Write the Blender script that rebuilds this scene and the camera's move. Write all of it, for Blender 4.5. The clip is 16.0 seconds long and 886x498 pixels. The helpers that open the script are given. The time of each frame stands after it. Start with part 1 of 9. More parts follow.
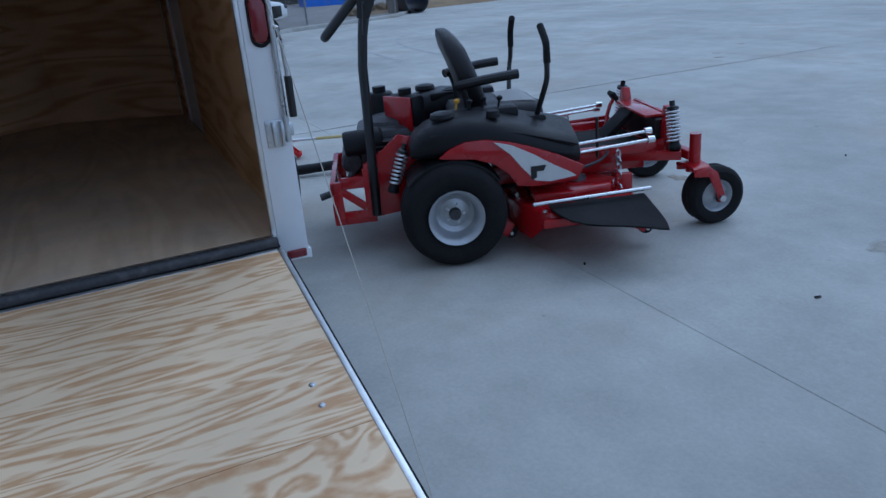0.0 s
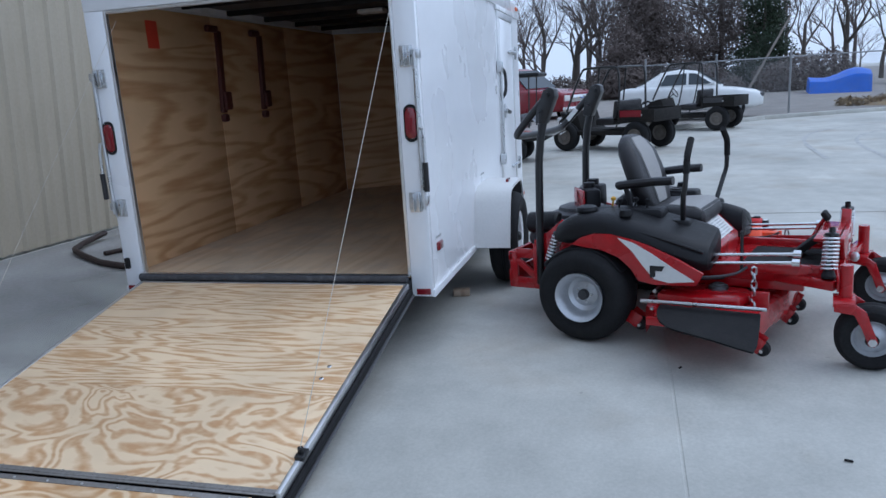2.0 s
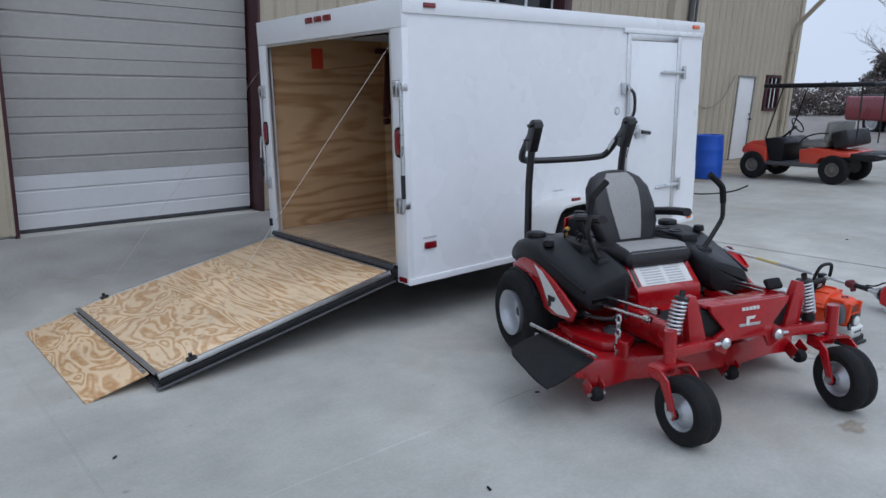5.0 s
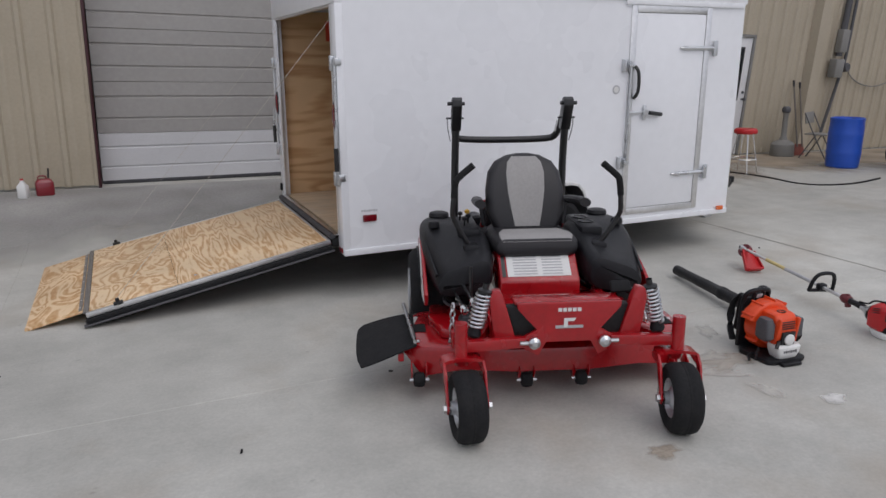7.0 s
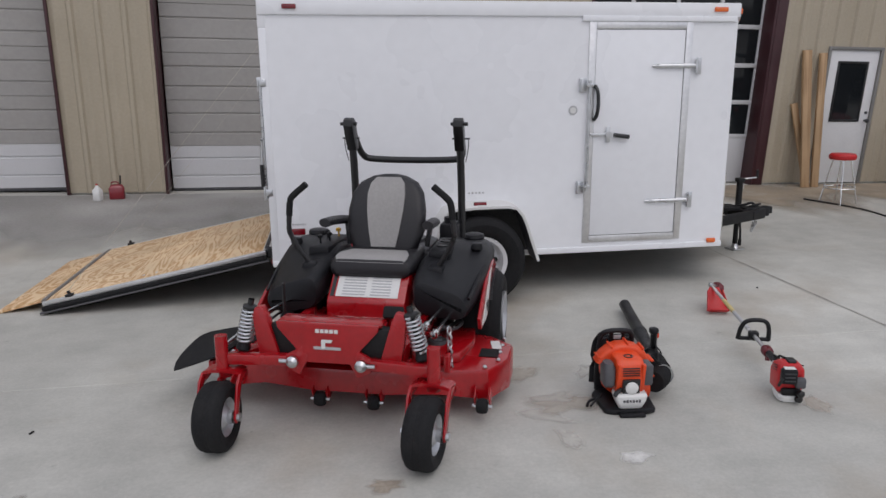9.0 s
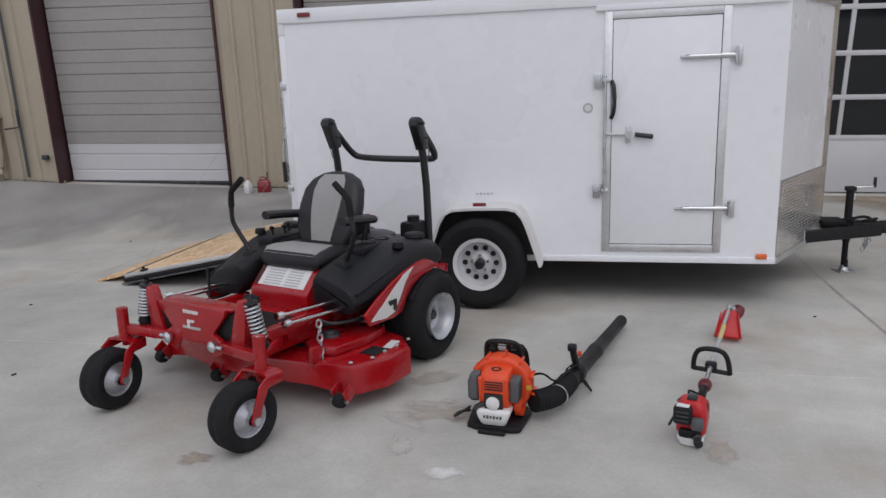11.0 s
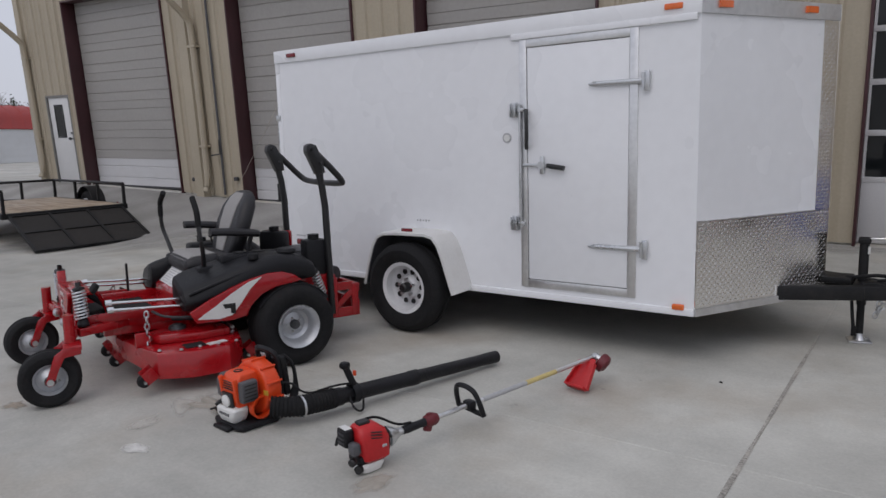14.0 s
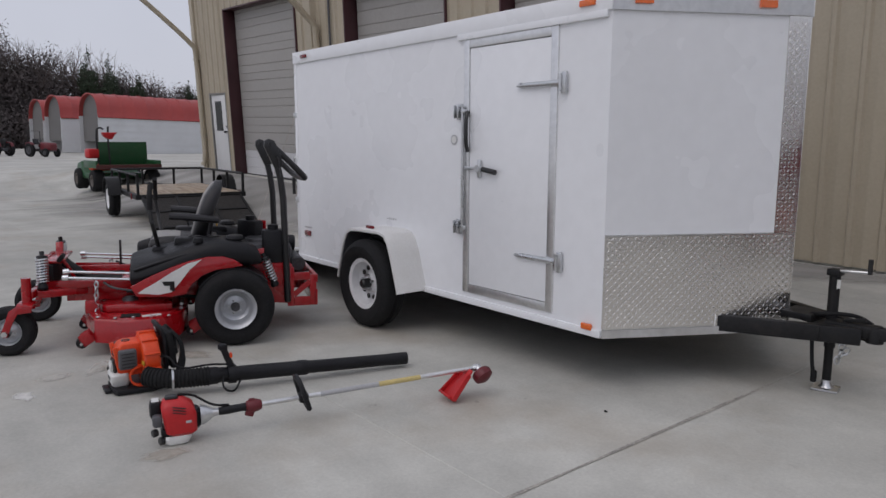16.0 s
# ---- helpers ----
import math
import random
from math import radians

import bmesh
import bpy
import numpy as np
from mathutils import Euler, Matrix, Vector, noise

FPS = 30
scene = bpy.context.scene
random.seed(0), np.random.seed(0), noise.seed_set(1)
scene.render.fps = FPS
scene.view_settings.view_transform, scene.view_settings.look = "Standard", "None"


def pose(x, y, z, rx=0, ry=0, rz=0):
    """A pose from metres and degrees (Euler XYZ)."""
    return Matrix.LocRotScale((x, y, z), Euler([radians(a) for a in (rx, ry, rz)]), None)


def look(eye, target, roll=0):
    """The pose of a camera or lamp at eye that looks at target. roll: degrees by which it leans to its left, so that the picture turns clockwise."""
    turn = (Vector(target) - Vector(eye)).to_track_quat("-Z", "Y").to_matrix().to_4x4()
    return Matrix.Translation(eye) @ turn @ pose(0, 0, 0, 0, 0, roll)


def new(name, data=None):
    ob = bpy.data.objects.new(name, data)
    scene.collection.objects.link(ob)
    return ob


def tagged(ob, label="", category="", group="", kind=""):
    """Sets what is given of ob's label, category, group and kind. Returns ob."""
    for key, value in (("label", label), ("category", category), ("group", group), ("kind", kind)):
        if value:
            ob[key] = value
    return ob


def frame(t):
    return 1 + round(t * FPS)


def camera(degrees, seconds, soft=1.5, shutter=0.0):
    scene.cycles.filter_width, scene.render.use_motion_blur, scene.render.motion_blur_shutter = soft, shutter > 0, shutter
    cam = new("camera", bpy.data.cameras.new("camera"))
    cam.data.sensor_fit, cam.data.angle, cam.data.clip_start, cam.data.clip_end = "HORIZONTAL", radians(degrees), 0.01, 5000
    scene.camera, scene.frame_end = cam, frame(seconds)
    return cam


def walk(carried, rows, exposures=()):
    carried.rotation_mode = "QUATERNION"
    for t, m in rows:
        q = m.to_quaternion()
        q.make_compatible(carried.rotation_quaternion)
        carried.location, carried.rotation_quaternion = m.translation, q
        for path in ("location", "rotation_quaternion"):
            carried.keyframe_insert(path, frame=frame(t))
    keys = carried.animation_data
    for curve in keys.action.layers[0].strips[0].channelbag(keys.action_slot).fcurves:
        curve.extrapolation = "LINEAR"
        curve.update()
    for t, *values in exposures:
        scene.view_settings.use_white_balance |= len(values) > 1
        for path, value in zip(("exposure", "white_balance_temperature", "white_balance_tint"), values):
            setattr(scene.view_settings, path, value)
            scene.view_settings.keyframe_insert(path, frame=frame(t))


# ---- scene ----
cam = camera(64.0, 16.0)
PATH = [
    (0, (-2.86, 0.652, 1.439), (-1.164, -0.114, 0.709), -4.56),
    (0.5, (-3.265, 0.187, 1.42), (-1.383, -0.136, 0.826), -3.1),
    (1, (-3.46, -0.129, 1.403), (-1.513, -0.172, 0.945), -2.72),
    (1.5, (-3.648, -0.566, 1.442), (-1.703, -0.324, 1.045), -2.97),
    (2, (-3.775, -1.104, 1.486), (-1.892, -0.592, 1.047), -3.56),
    (2.5, (-3.838, -1.617, 1.478), (-2.034, -0.885, 1.019), -3.48),
    (3, (-3.812, -2.097, 1.504), (-2.093, -1.179, 1.053), -3.26),
    (3.5, (-3.675, -2.558, 1.547), (-2.055, -1.464, 1.125), -3.1),
    (3.7, (-3.612, -2.732, 1.557), (-2.036, -1.573, 1.152), -2.8),
    (5.8, (-2.349, -4.321, 1.667), (-1.272, -2.704, 1.19), -0.3),
    (6, (-2.214, -4.404, 1.665), (-1.175, -2.766, 1.181), -0.1),
    (6.5, (-1.846, -4.617, 1.667), (-0.918, -2.917, 1.167), -0.1),
    (7, (-1.389, -4.805, 1.671), (-0.592, -3.042, 1.163), -0.2),
    (7.5, (-0.929, -4.966, 1.676), (-0.246, -3.155, 1.171), 0.0),
    (8, (-0.469, -5.125, 1.668), (0.106, -3.273, 1.179), 0.1),
    (8.5, (-0.009, -5.218, 1.664), (0.456, -3.331, 1.191), 0.4),
    (9, (0.447, -5.359, 1.685), (0.755, -3.438, 1.224), -0.5),
    (9.2, (0.665, -5.385, 1.671), (0.888, -3.452, 1.211), -1.1),
    (11.3, (2.621, -5.274, 1.612), (2.13, -3.383, 1.18), -1.8),
    (11.5, (2.8, -5.241, 1.605), (2.252, -3.364, 1.182), -1.7),
    (12, (3.223, -5.14, 1.611), (2.548, -3.304, 1.195), -1.3),
    (12.5, (3.684, -5.007, 1.591), (2.881, -3.219, 1.195), -1.1),
    (13, (4.094, -4.848, 1.553), (3.177, -3.109, 1.191), -1.2),
    (13.5, (4.522, -4.633, 1.515), (3.482, -2.958, 1.182), -1.5),
    (14, (4.885, -4.414, 1.483), (3.741, -2.803, 1.168), -1.7),
    (14.5, (5.251, -4.14, 1.468), (3.995, -2.615, 1.154), -1.4),
    (15, (5.567, -3.834, 1.45), (4.212, -2.397, 1.133), -0.8),
    (15.5, (5.873, -3.558, 1.45), (4.434, -2.205, 1.136), -0.2),
    (16, (6.164, -3.223, 1.441), (4.632, -1.973, 1.142), 0.2),
]
EXPOSURES = [
    (0.0, -0.66, 4620, 6),
    (0.5, -0.46, 4830, 6),
    (1.0, -0.31, 4890, 6),
    (1.5, -0.1, 4980, 7),
    (2.0, -0.02, 5220, 8),
    (2.5, 0.05, 5300, 8),
    (3.5, 0.0, 5480, 8),
    (5.8, -0.25, 6050, 11),
    (6.5, -0.26, 6450, 14),
    (9.0, -0.25, 6490, 14),
    (12.0, -0.34, 6420, 14),
    (14.0, -0.5, 6420, 14),
    (16.0, -0.53, 6440, 15),
]
walk(cam, [(t, look(eye, target, roll)) for t, eye, target, roll in PATH], EXPOSURES)

# ---- world and light ----
world = bpy.data.worlds.new("overcast_sky")
scene.world = world
world.use_nodes = True
wn, wl = world.node_tree.nodes, world.node_tree.links
wn.clear()
w_out = wn.new("ShaderNodeOutputWorld")
w_bg = wn.new("ShaderNodeBackground")
w_sky = wn.new("ShaderNodeTexSky")
w_sky.sky_type = "NISHITA"
w_sky.sun_disc = False
w_sky.sun_elevation = radians(55)
w_sky.sun_rotation = radians(166)
w_sky.dust_density = 4.0
w_mix = wn.new("ShaderNodeMix")
w_mix.data_type = "RGBA"
w_mix.inputs["Factor"].default_value = 0.86
w_mix.inputs["B"].default_value = (7.4, 7.8, 8.6, 1)
w_cloud = wn.new("ShaderNodeTexNoise")
w_cloud.inputs["Scale"].default_value = 2.2
w_cloud.inputs["Detail"].default_value = 5
w_ramp = wn.new("ShaderNodeMapRange")
w_ramp.inputs["To Min"].default_value = 0.88
w_ramp.inputs["To Max"].default_value = 1.12
w_mul = wn.new("ShaderNodeMath")
w_mul.operation = "MULTIPLY"
w_mul.inputs[1].default_value = 0.115
wl.new(w_sky.outputs["Color"], w_mix.inputs["A"])
wl.new(w_cloud.outputs["Fac"], w_ramp.inputs["Value"])
wl.new(w_ramp.outputs["Result"], w_mul.inputs[0])
wl.new(w_mix.outputs["Result"], w_bg.inputs["Color"])
wl.new(w_mul.outputs["Value"], w_bg.inputs["Strength"])
wl.new(w_bg.outputs["Background"], w_out.inputs["Surface"])

sun_data = bpy.data.lights.new("sun", "SUN")
sun_data.energy = 0.75
sun_data.angle = radians(50)
sun_data.color = (1.0, 0.97, 0.93)
sun = new("sun", sun_data)
sun.matrix_world = look((2.5, -10, 15), (0, 0, 0))


# ---- shaping helpers ----
def merge(bm, src):
    vs = [bm.verts.new(v.co) for v in src.verts]
    src.verts.index_update()
    for f in src.faces:
        nf = bm.faces.new([vs[v.index] for v in f.verts])
        nf.smooth = f.smooth
        nf.material_index = f.material_index
    src.free()
    return bm


def box(bm, c, s, rot=(0, 0, 0), bevel=0.0, seg=2):
    """A box of size s at c, turned by Euler degrees, with rounded edges."""
    t = bmesh.new()
    bmesh.ops.create_cube(t, size=1.0)
    bmesh.ops.scale(t, vec=s, verts=t.verts)
    if bevel:
        bmesh.ops.bevel(t, geom=t.edges[:], offset=min(bevel, 0.49 * min(s)), segments=seg, profile=0.5, affect="EDGES")
    bmesh.ops.transform(t, matrix=pose(*c, *rot), verts=t.verts)
    return merge(bm, t)


def span(bm, x0, x1, y0, y1, z0, z1, bevel=0.0):
    return box(bm, ((x0 + x1) / 2, (y0 + y1) / 2, (z0 + z1) / 2), (abs(x1 - x0), abs(y1 - y0), abs(z1 - z0)), bevel=bevel)


def axis_frame(p0, p1):
    d = Vector(p1) - Vector(p0)
    return Matrix.Translation(p0) @ d.to_track_quat("Z", "Y").to_matrix().to_4x4(), d.length


def lathe(bm, profile, p0, p1, seg=24):
    """Turns (radius, height along the axis) round the axis from p0 towards p1."""
    m, _ = axis_frame(p0, p1)
    rings = []
    for r, h in profile:
        if r < 1e-5:
            rings.append([bm.verts.new(m @ Vector((0, 0, h)))])
        else:
            rings.append([bm.verts.new(m @ Vector((r * math.cos(2 * math.pi * k / seg), r * math.sin(2 * math.pi * k / seg), h))) for k in range(seg)])
    for a, b in zip(rings, rings[1:]):
        if len(a) == 1 and len(b) == 1:
            continue
        for k in range(seg):
            k2 = (k + 1) % seg
            if len(a) == 1:
                bm.faces.new((a[0], b[k], b[k2]))
            elif len(b) == 1:
                bm.faces.new((a[k], a[k2], b[0]))
            else:
                bm.faces.new((a[k], a[k2], b[k2], b[k]))
    return bm


def rod(bm, p0, p1, r, r2=None, seg=12):
    r2 = r if r2 is None else r2
    n = (Vector(p1) - Vector(p0)).length
    return lathe(bm, [(0, 0), (r, 0), (r2, n), (0, n)], p0, p1, seg)


def smooth_path(pts, rounds=2):
    """Rounds the corners of a line of points."""
    pts = [Vector(p) for p in pts]
    for _ in range(rounds):
        out = [pts[0]]
        for a, b in zip(pts, pts[1:]):
            out += [a.lerp(b, 0.25), a.lerp(b, 0.75)]
        out.append(pts[-1])
        pts = out
    return pts


def tube(bm, pts, r, seg=10, rounds=2, r_end=None, flat=1.0):
    """A tube along pts with rounded bends; flat squeezes it sideways."""
    pts = smooth_path(pts, rounds) if rounds else [Vector(p) for p in pts]
    rings, up = [], Vector((0.13, 0.21, 0.97))
    n = len(pts)
    for i, p in enumerate(pts):
        d = (pts[min(i + 1, n - 1)] - pts[max(i - 1, 0)]).normalized()
        a = d.cross(up)
        if a.length < 0.05:
            a = d.cross(Vector((1, 0, 0)))
        a.normalize()
        b = a.cross(d).normalized()
        rr = r if r_end is None else r + (r_end - r) * i / (n - 1)
        rings.append([bm.verts.new(p + a * rr * flat * math.cos(2 * math.pi * k / seg) + b * rr * math.sin(2 * math.pi * k / seg)) for k in range(seg)])
    for a, b in zip(rings, rings[1:]):
        for k in range(seg):
            bm.faces.new((a[k], a[(k + 1) % seg], b[(k + 1) % seg], b[k]))
    bm.faces.new(list(reversed(rings[0])))
    bm.faces.new(rings[-1])
    return bm


def prism(bm, poly, thick, m, bevel=0.0, seg=2):
    """A flat outline (x, y) with a thickness along z, centred, set by the matrix m."""
    t = bmesh.new()
    lo = [t.verts.new((x, y, -thick / 2)) for x, y in poly]
    hi = [t.verts.new((x, y, thick / 2)) for x, y in poly]
    n = len(poly)
    t.faces.new(list(reversed(lo)))
    t.faces.new(hi)
    for k in range(n):
        t.faces.new((lo[k], lo[(k + 1) % n], hi[(k + 1) % n], hi[k]))
    bmesh.ops.recalc_face_normals(t, faces=t.faces)
    if bevel:
        bmesh.ops.bevel(t, geom=[e for e in t.edges], offset=bevel, segments=seg, profile=0.5, affect="EDGES")
    bmesh.ops.transform(t, matrix=m, verts=t.verts)
    return merge(bm, t)


# matrices that lay an outline (x, z) upright: thickness along y, or along x with outline (y, z)
def upright(y=0.0):
    return Matrix(((1, 0, 0, 0), (0, 0, 1, y), (0, 1, 0, 0), (0, 0, 0, 1)))


def facing(x=0.0):
    return Matrix(((0, 0, 1, x), (1, 0, 0, 0), (0, 1, 0, 0), (0, 0, 0, 1)))


def loft(bm, rings, caps=True):
    """Skins closed rings of equally many points."""
    vs = [[bm.verts.new(p) for p in ring] for ring in rings]
    n = len(vs[0])
    for a, b in zip(vs, vs[1:]):
        for k in range(n):
            bm.faces.new((a[k], a[(k + 1) % n], b[(k + 1) % n], b[k]))
    if caps:
        bm.faces.new(list(reversed(vs[0])))
        bm.faces.new(vs[-1])
    return bm


def round_rect(w, h, r, n=4):
    pts = []
    for cx, cy, a0 in ((w / 2 - r, h / 2 - r, 0), (-w / 2 + r, h / 2 - r, 90), (-w / 2 + r, -h / 2 + r, 180), (w / 2 - r, -h / 2 + r, 270)):
        for k in range(n + 1):
            a = radians(a0 + 90 * k / n)
            pts.append((cx + r * math.cos(a), cy + r * math.sin(a)))
    return pts


def mesh_of(name, bm, material, angle=35):
    bmesh.ops.recalc_face_normals(bm, faces=bm.faces)
    me = bpy.data.meshes.new(name)
    bm.to_mesh(me)
    bm.free()
    me.materials.append(material)
    me.shade_smooth()
    me.set_sharp_from_angle(angle=radians(angle))
    return me


def part(name, bm, material, parent, label=""):
    ob = new(name, mesh_of(name, bm, material))
    ob.parent = parent
    if label:
        tagged(ob, label)
    return ob


def thing(name, label, category, m=None, group="", kind=""):
    ob = new(name)
    ob.empty_display_size = 0.2
    if m is not None:
        ob.matrix_world = m
    return tagged(ob, label, category, group, kind)


def solid(name, bm, material, label, category, group="", kind="", m=None):
    ob = new(name, mesh_of(name, bm, material))
    if m is not None:
        ob.matrix_world = m
    return tagged(ob, label, category, group, kind)


def clone(ob, m, parent):
    """The same mesh once more under a parent."""
    c = new(ob.name.split(".")[0], ob.data)
    c.parent = parent
    c.matrix_basis = m
    if "label" in ob:
        c["label"] = ob["label"]
    return c


B = bmesh.new


# ---- materials ----
def surf(name, colour, rough=0.5, metal=0.0, var=0.12, scale=2.5, grain=60.0, bump=0.0, bscale=150.0, coat=0.0, dirt=0.0, dirt_colour=(0.12, 0.1, 0.08), spec=0.5):
    """A painted, moulded or worn surface: broad and fine variation, dirt in patches, fine relief."""
    m = bpy.data.materials.new(name)
    m.use_nodes = True
    n, l = m.node_tree.nodes, m.node_tree.links
    p = n["Principled BSDF"]
    tc = n.new("ShaderNodeTexCoord")
    info = n.new("ShaderNodeObjectInfo")
    add = n.new("ShaderNodeVectorMath")
    add.operation = "MULTIPLY_ADD"
    add.inputs[1].default_value = (7, 11, 5)
    l.new(info.outputs["Random"], add.inputs[0])
    l.new(tc.outputs["Object"], add.inputs[2])
    a = n.new("ShaderNodeTexNoise")
    a.inputs["Scale"].default_value = scale
    a.inputs["Detail"].default_value = 4
    b = n.new("ShaderNodeTexNoise")
    b.inputs["Scale"].default_value = grain
    b.inputs["Detail"].default_value = 3
    for t in (a, b):
        l.new(add.outputs["Vector"], t.inputs["Vector"])
    s = n.new("ShaderNodeMath")
    s.operation = "ADD"
    l.new(a.outputs["Fac"], s.inputs[0])
    l.new(b.outputs["Fac"], s.inputs[1])
    r = n.new("ShaderNodeMapRange")
    r.inputs["From Min"].default_value = 0.7
    r.inputs["From Max"].default_value = 1.3
    r.inputs["To Min"].default_value = 1 - var
    r.inputs["To Max"].default_value = 1 + var
    l.new(s.outputs["Value"], r.inputs["Value"])
    c = n.new("ShaderNodeVectorMath")
    c.operation = "SCALE"
    c.inputs[0].default_value = colour
    l.new(r.outputs["Result"], c.inputs["Scale"])
    top = c.outputs["Vector"]
    if dirt:
        dn = n.new("ShaderNodeTexNoise")
        dn.inputs["Scale"].default_value = scale * 2.3
        dn.inputs["Detail"].default_value = 8
        dn.inputs["Roughness"].default_value = 0.65
        l.new(add.outputs["Vector"], dn.inputs["Vector"])
        dr = n.new("ShaderNodeMapRange")
        dr.inputs["From Min"].default_value = 0.5
        dr.inputs["From Max"].default_value = 0.75
        dr.inputs["To Max"].default_value = dirt
        l.new(dn.outputs["Fac"], dr.inputs["Value"])
        mx = n.new("ShaderNodeMix")
        mx.data_type = "RGBA"
        mx.inputs["B"].default_value = (*dirt_colour, 1)
        l.new(dr.outputs["Result"], mx.inputs["Factor"])
        l.new(top, mx.inputs["A"])
        top = mx.outputs["Result"]
    l.new(top, p.inputs["Base Color"])
    rr = n.new("ShaderNodeMapRange")
    rr.inputs["From Min"].default_value = 0.3
    rr.inputs["From Max"].default_value = 0.7
    rr.inputs["To Min"].default_value = max(0.02, rough - 0.08)
    rr.inputs["To Max"].default_value = min(1, rough + 0.1)
    l.new(a.outputs["Fac"], rr.inputs["Value"])
    l.new(rr.outputs["Result"], p.inputs["Roughness"])
    p.inputs["Metallic"].default_value = metal
    p.inputs["Coat Weight"].default_value = coat
    p.inputs["Specular IOR Level"].default_value = spec
    if bump:
        bn = n.new("ShaderNodeTexNoise")
        bn.inputs["Scale"].default_value = bscale
        bn.inputs["Detail"].default_value = 4
        l.new(add.outputs["Vector"], bn.inputs["Vector"])
        bu = n.new("ShaderNodeBump")
        bu.inputs["Strength"].default_value = bump
        bu.inputs["Distance"].default_value = 0.01
        l.new(bn.outputs["Fac"], bu.inputs["Height"])
        l.new(bu.outputs["Normal"], p.inputs["Normal"])
    return m


def plywood(name, light, dark, stretch, rings=16.0, size=1.0, rough=0.65, contrast=1.0, greying=0.0, streak=2.2, swirl=0.5):
    """Rotary-cut plywood: flame figure from contours of a stretched noise, with fine streaks along the grain and a few patches."""
    m = bpy.data.materials.new(name)
    m.use_nodes = True
    n, l = m.node_tree.nodes, m.node_tree.links
    p = n["Principled BSDF"]
    tc = n.new("ShaderNodeTexCoord")
    mp = n.new("ShaderNodeMapping")
    mp.inputs["Scale"].default_value = stretch
    l.new(tc.outputs["Object"], mp.inputs["Vector"])
    a = n.new("ShaderNodeTexNoise")
    a.inputs["Scale"].default_value = size
    a.inputs["Detail"].default_value = 2.5
    a.inputs["Roughness"].default_value = 0.42
    a.inputs["Distortion"].default_value = swirl
    l.new(mp.outputs["Vector"], a.inputs["Vector"])
    k = n.new("ShaderNodeMath")
    k.operation = "MULTIPLY"
    k.inputs[1].default_value = rings * 6.283
    l.new(a.outputs["Fac"], k.inputs[0])
    si = n.new("ShaderNodeMath")
    si.operation = "SINE"
    l.new(k.outputs["Value"], si.inputs[0])
    st = n.new("ShaderNodeTexNoise")
    st.inputs["Scale"].default_value = size * 9
    st.inputs["Detail"].default_value = 5
    l.new(mp.outputs["Vector"], st.inputs["Vector"])
    ad = n.new("ShaderNodeMath")
    ad.operation = "MULTIPLY_ADD"
    ad.inputs[1].default_value = streak
    l.new(st.outputs["Fac"], ad.inputs[0])
    l.new(si.outputs["Value"], ad.inputs[2])
    mr = n.new("ShaderNodeMapRange")
    mr.inputs["From Min"].default_value = streak * 0.5 - 0.5
    mr.inputs["From Max"].default_value = streak * 0.5 + 1.2
    mr.inputs["To Max"].default_value = contrast
    l.new(ad.outputs["Value"], mr.inputs["Value"])
    mx = n.new("ShaderNodeMix")
    mx.data_type = "RGBA"
    mx.inputs["A"].default_value = (*light, 1)
    mx.inputs["B"].default_value = (*dark, 1)
    l.new(mr.outputs["Result"], mx.inputs["Factor"])
    br = n.new("ShaderNodeTexNoise")
    br.inputs["Scale"].default_value = 1.7
    br.inputs["Detail"].default_value = 4
    l.new(tc.outputs["Object"], br.inputs["Vector"])
    bm_ = n.new("ShaderNodeMapRange")
    bm_.inputs["From Min"].default_value = 0.3
    bm_.inputs["From Max"].default_value = 0.7
    bm_.inputs["To Min"].default_value = 0.86
    bm_.inputs["To Max"].default_value = 1.1
    l.new(br.outputs["Fac"], bm_.inputs["Value"])
    sc = n.new("ShaderNodeVectorMath")
    sc.operation = "SCALE"
    l.new(mx.outputs["Result"], sc.inputs[0])
    l.new(bm_.outputs["Result"], sc.inputs["Scale"])
    top = sc.outputs["Vector"]
    if greying:
        g = n.new("ShaderNodeTexNoise")
        g.inputs["Scale"].default_value = 3.0
        g.inputs["Detail"].default_value = 9
        g.inputs["Roughness"].default_value = 0.7
        l.new(tc.outputs["Object"], g.inputs["Vector"])
        gr = n.new("ShaderNodeMapRange")
        gr.inputs["From Min"].default_value = 0.45
        gr.inputs["From Max"].default_value = 0.7
        gr.inputs["To Max"].default_value = greying
        l.new(g.outputs["Fac"], gr.inputs["Value"])
        gm = n.new("ShaderNodeMix")
        gm.data_type = "RGBA"
        gm.inputs["B"].default_value = (0.36, 0.33, 0.29, 1)
        l.new(gr.outputs["Result"], gm.inputs["Factor"])
        l.new(top, gm.inputs["A"])
        top = gm.outputs["Result"]
    l.new(top, p.inputs["Base Color"])
    p.inputs["Roughness"].default_value = rough
    bu = n.new("ShaderNodeBump")
    bu.inputs["Strength"].default_value = 0.12
    bu.inputs["Distance"].default_value = 0.004
    l.new(st.outputs["Fac"], bu.inputs["Height"])
    l.new(bu.outputs["Normal"], p.inputs["Normal"])
    return m


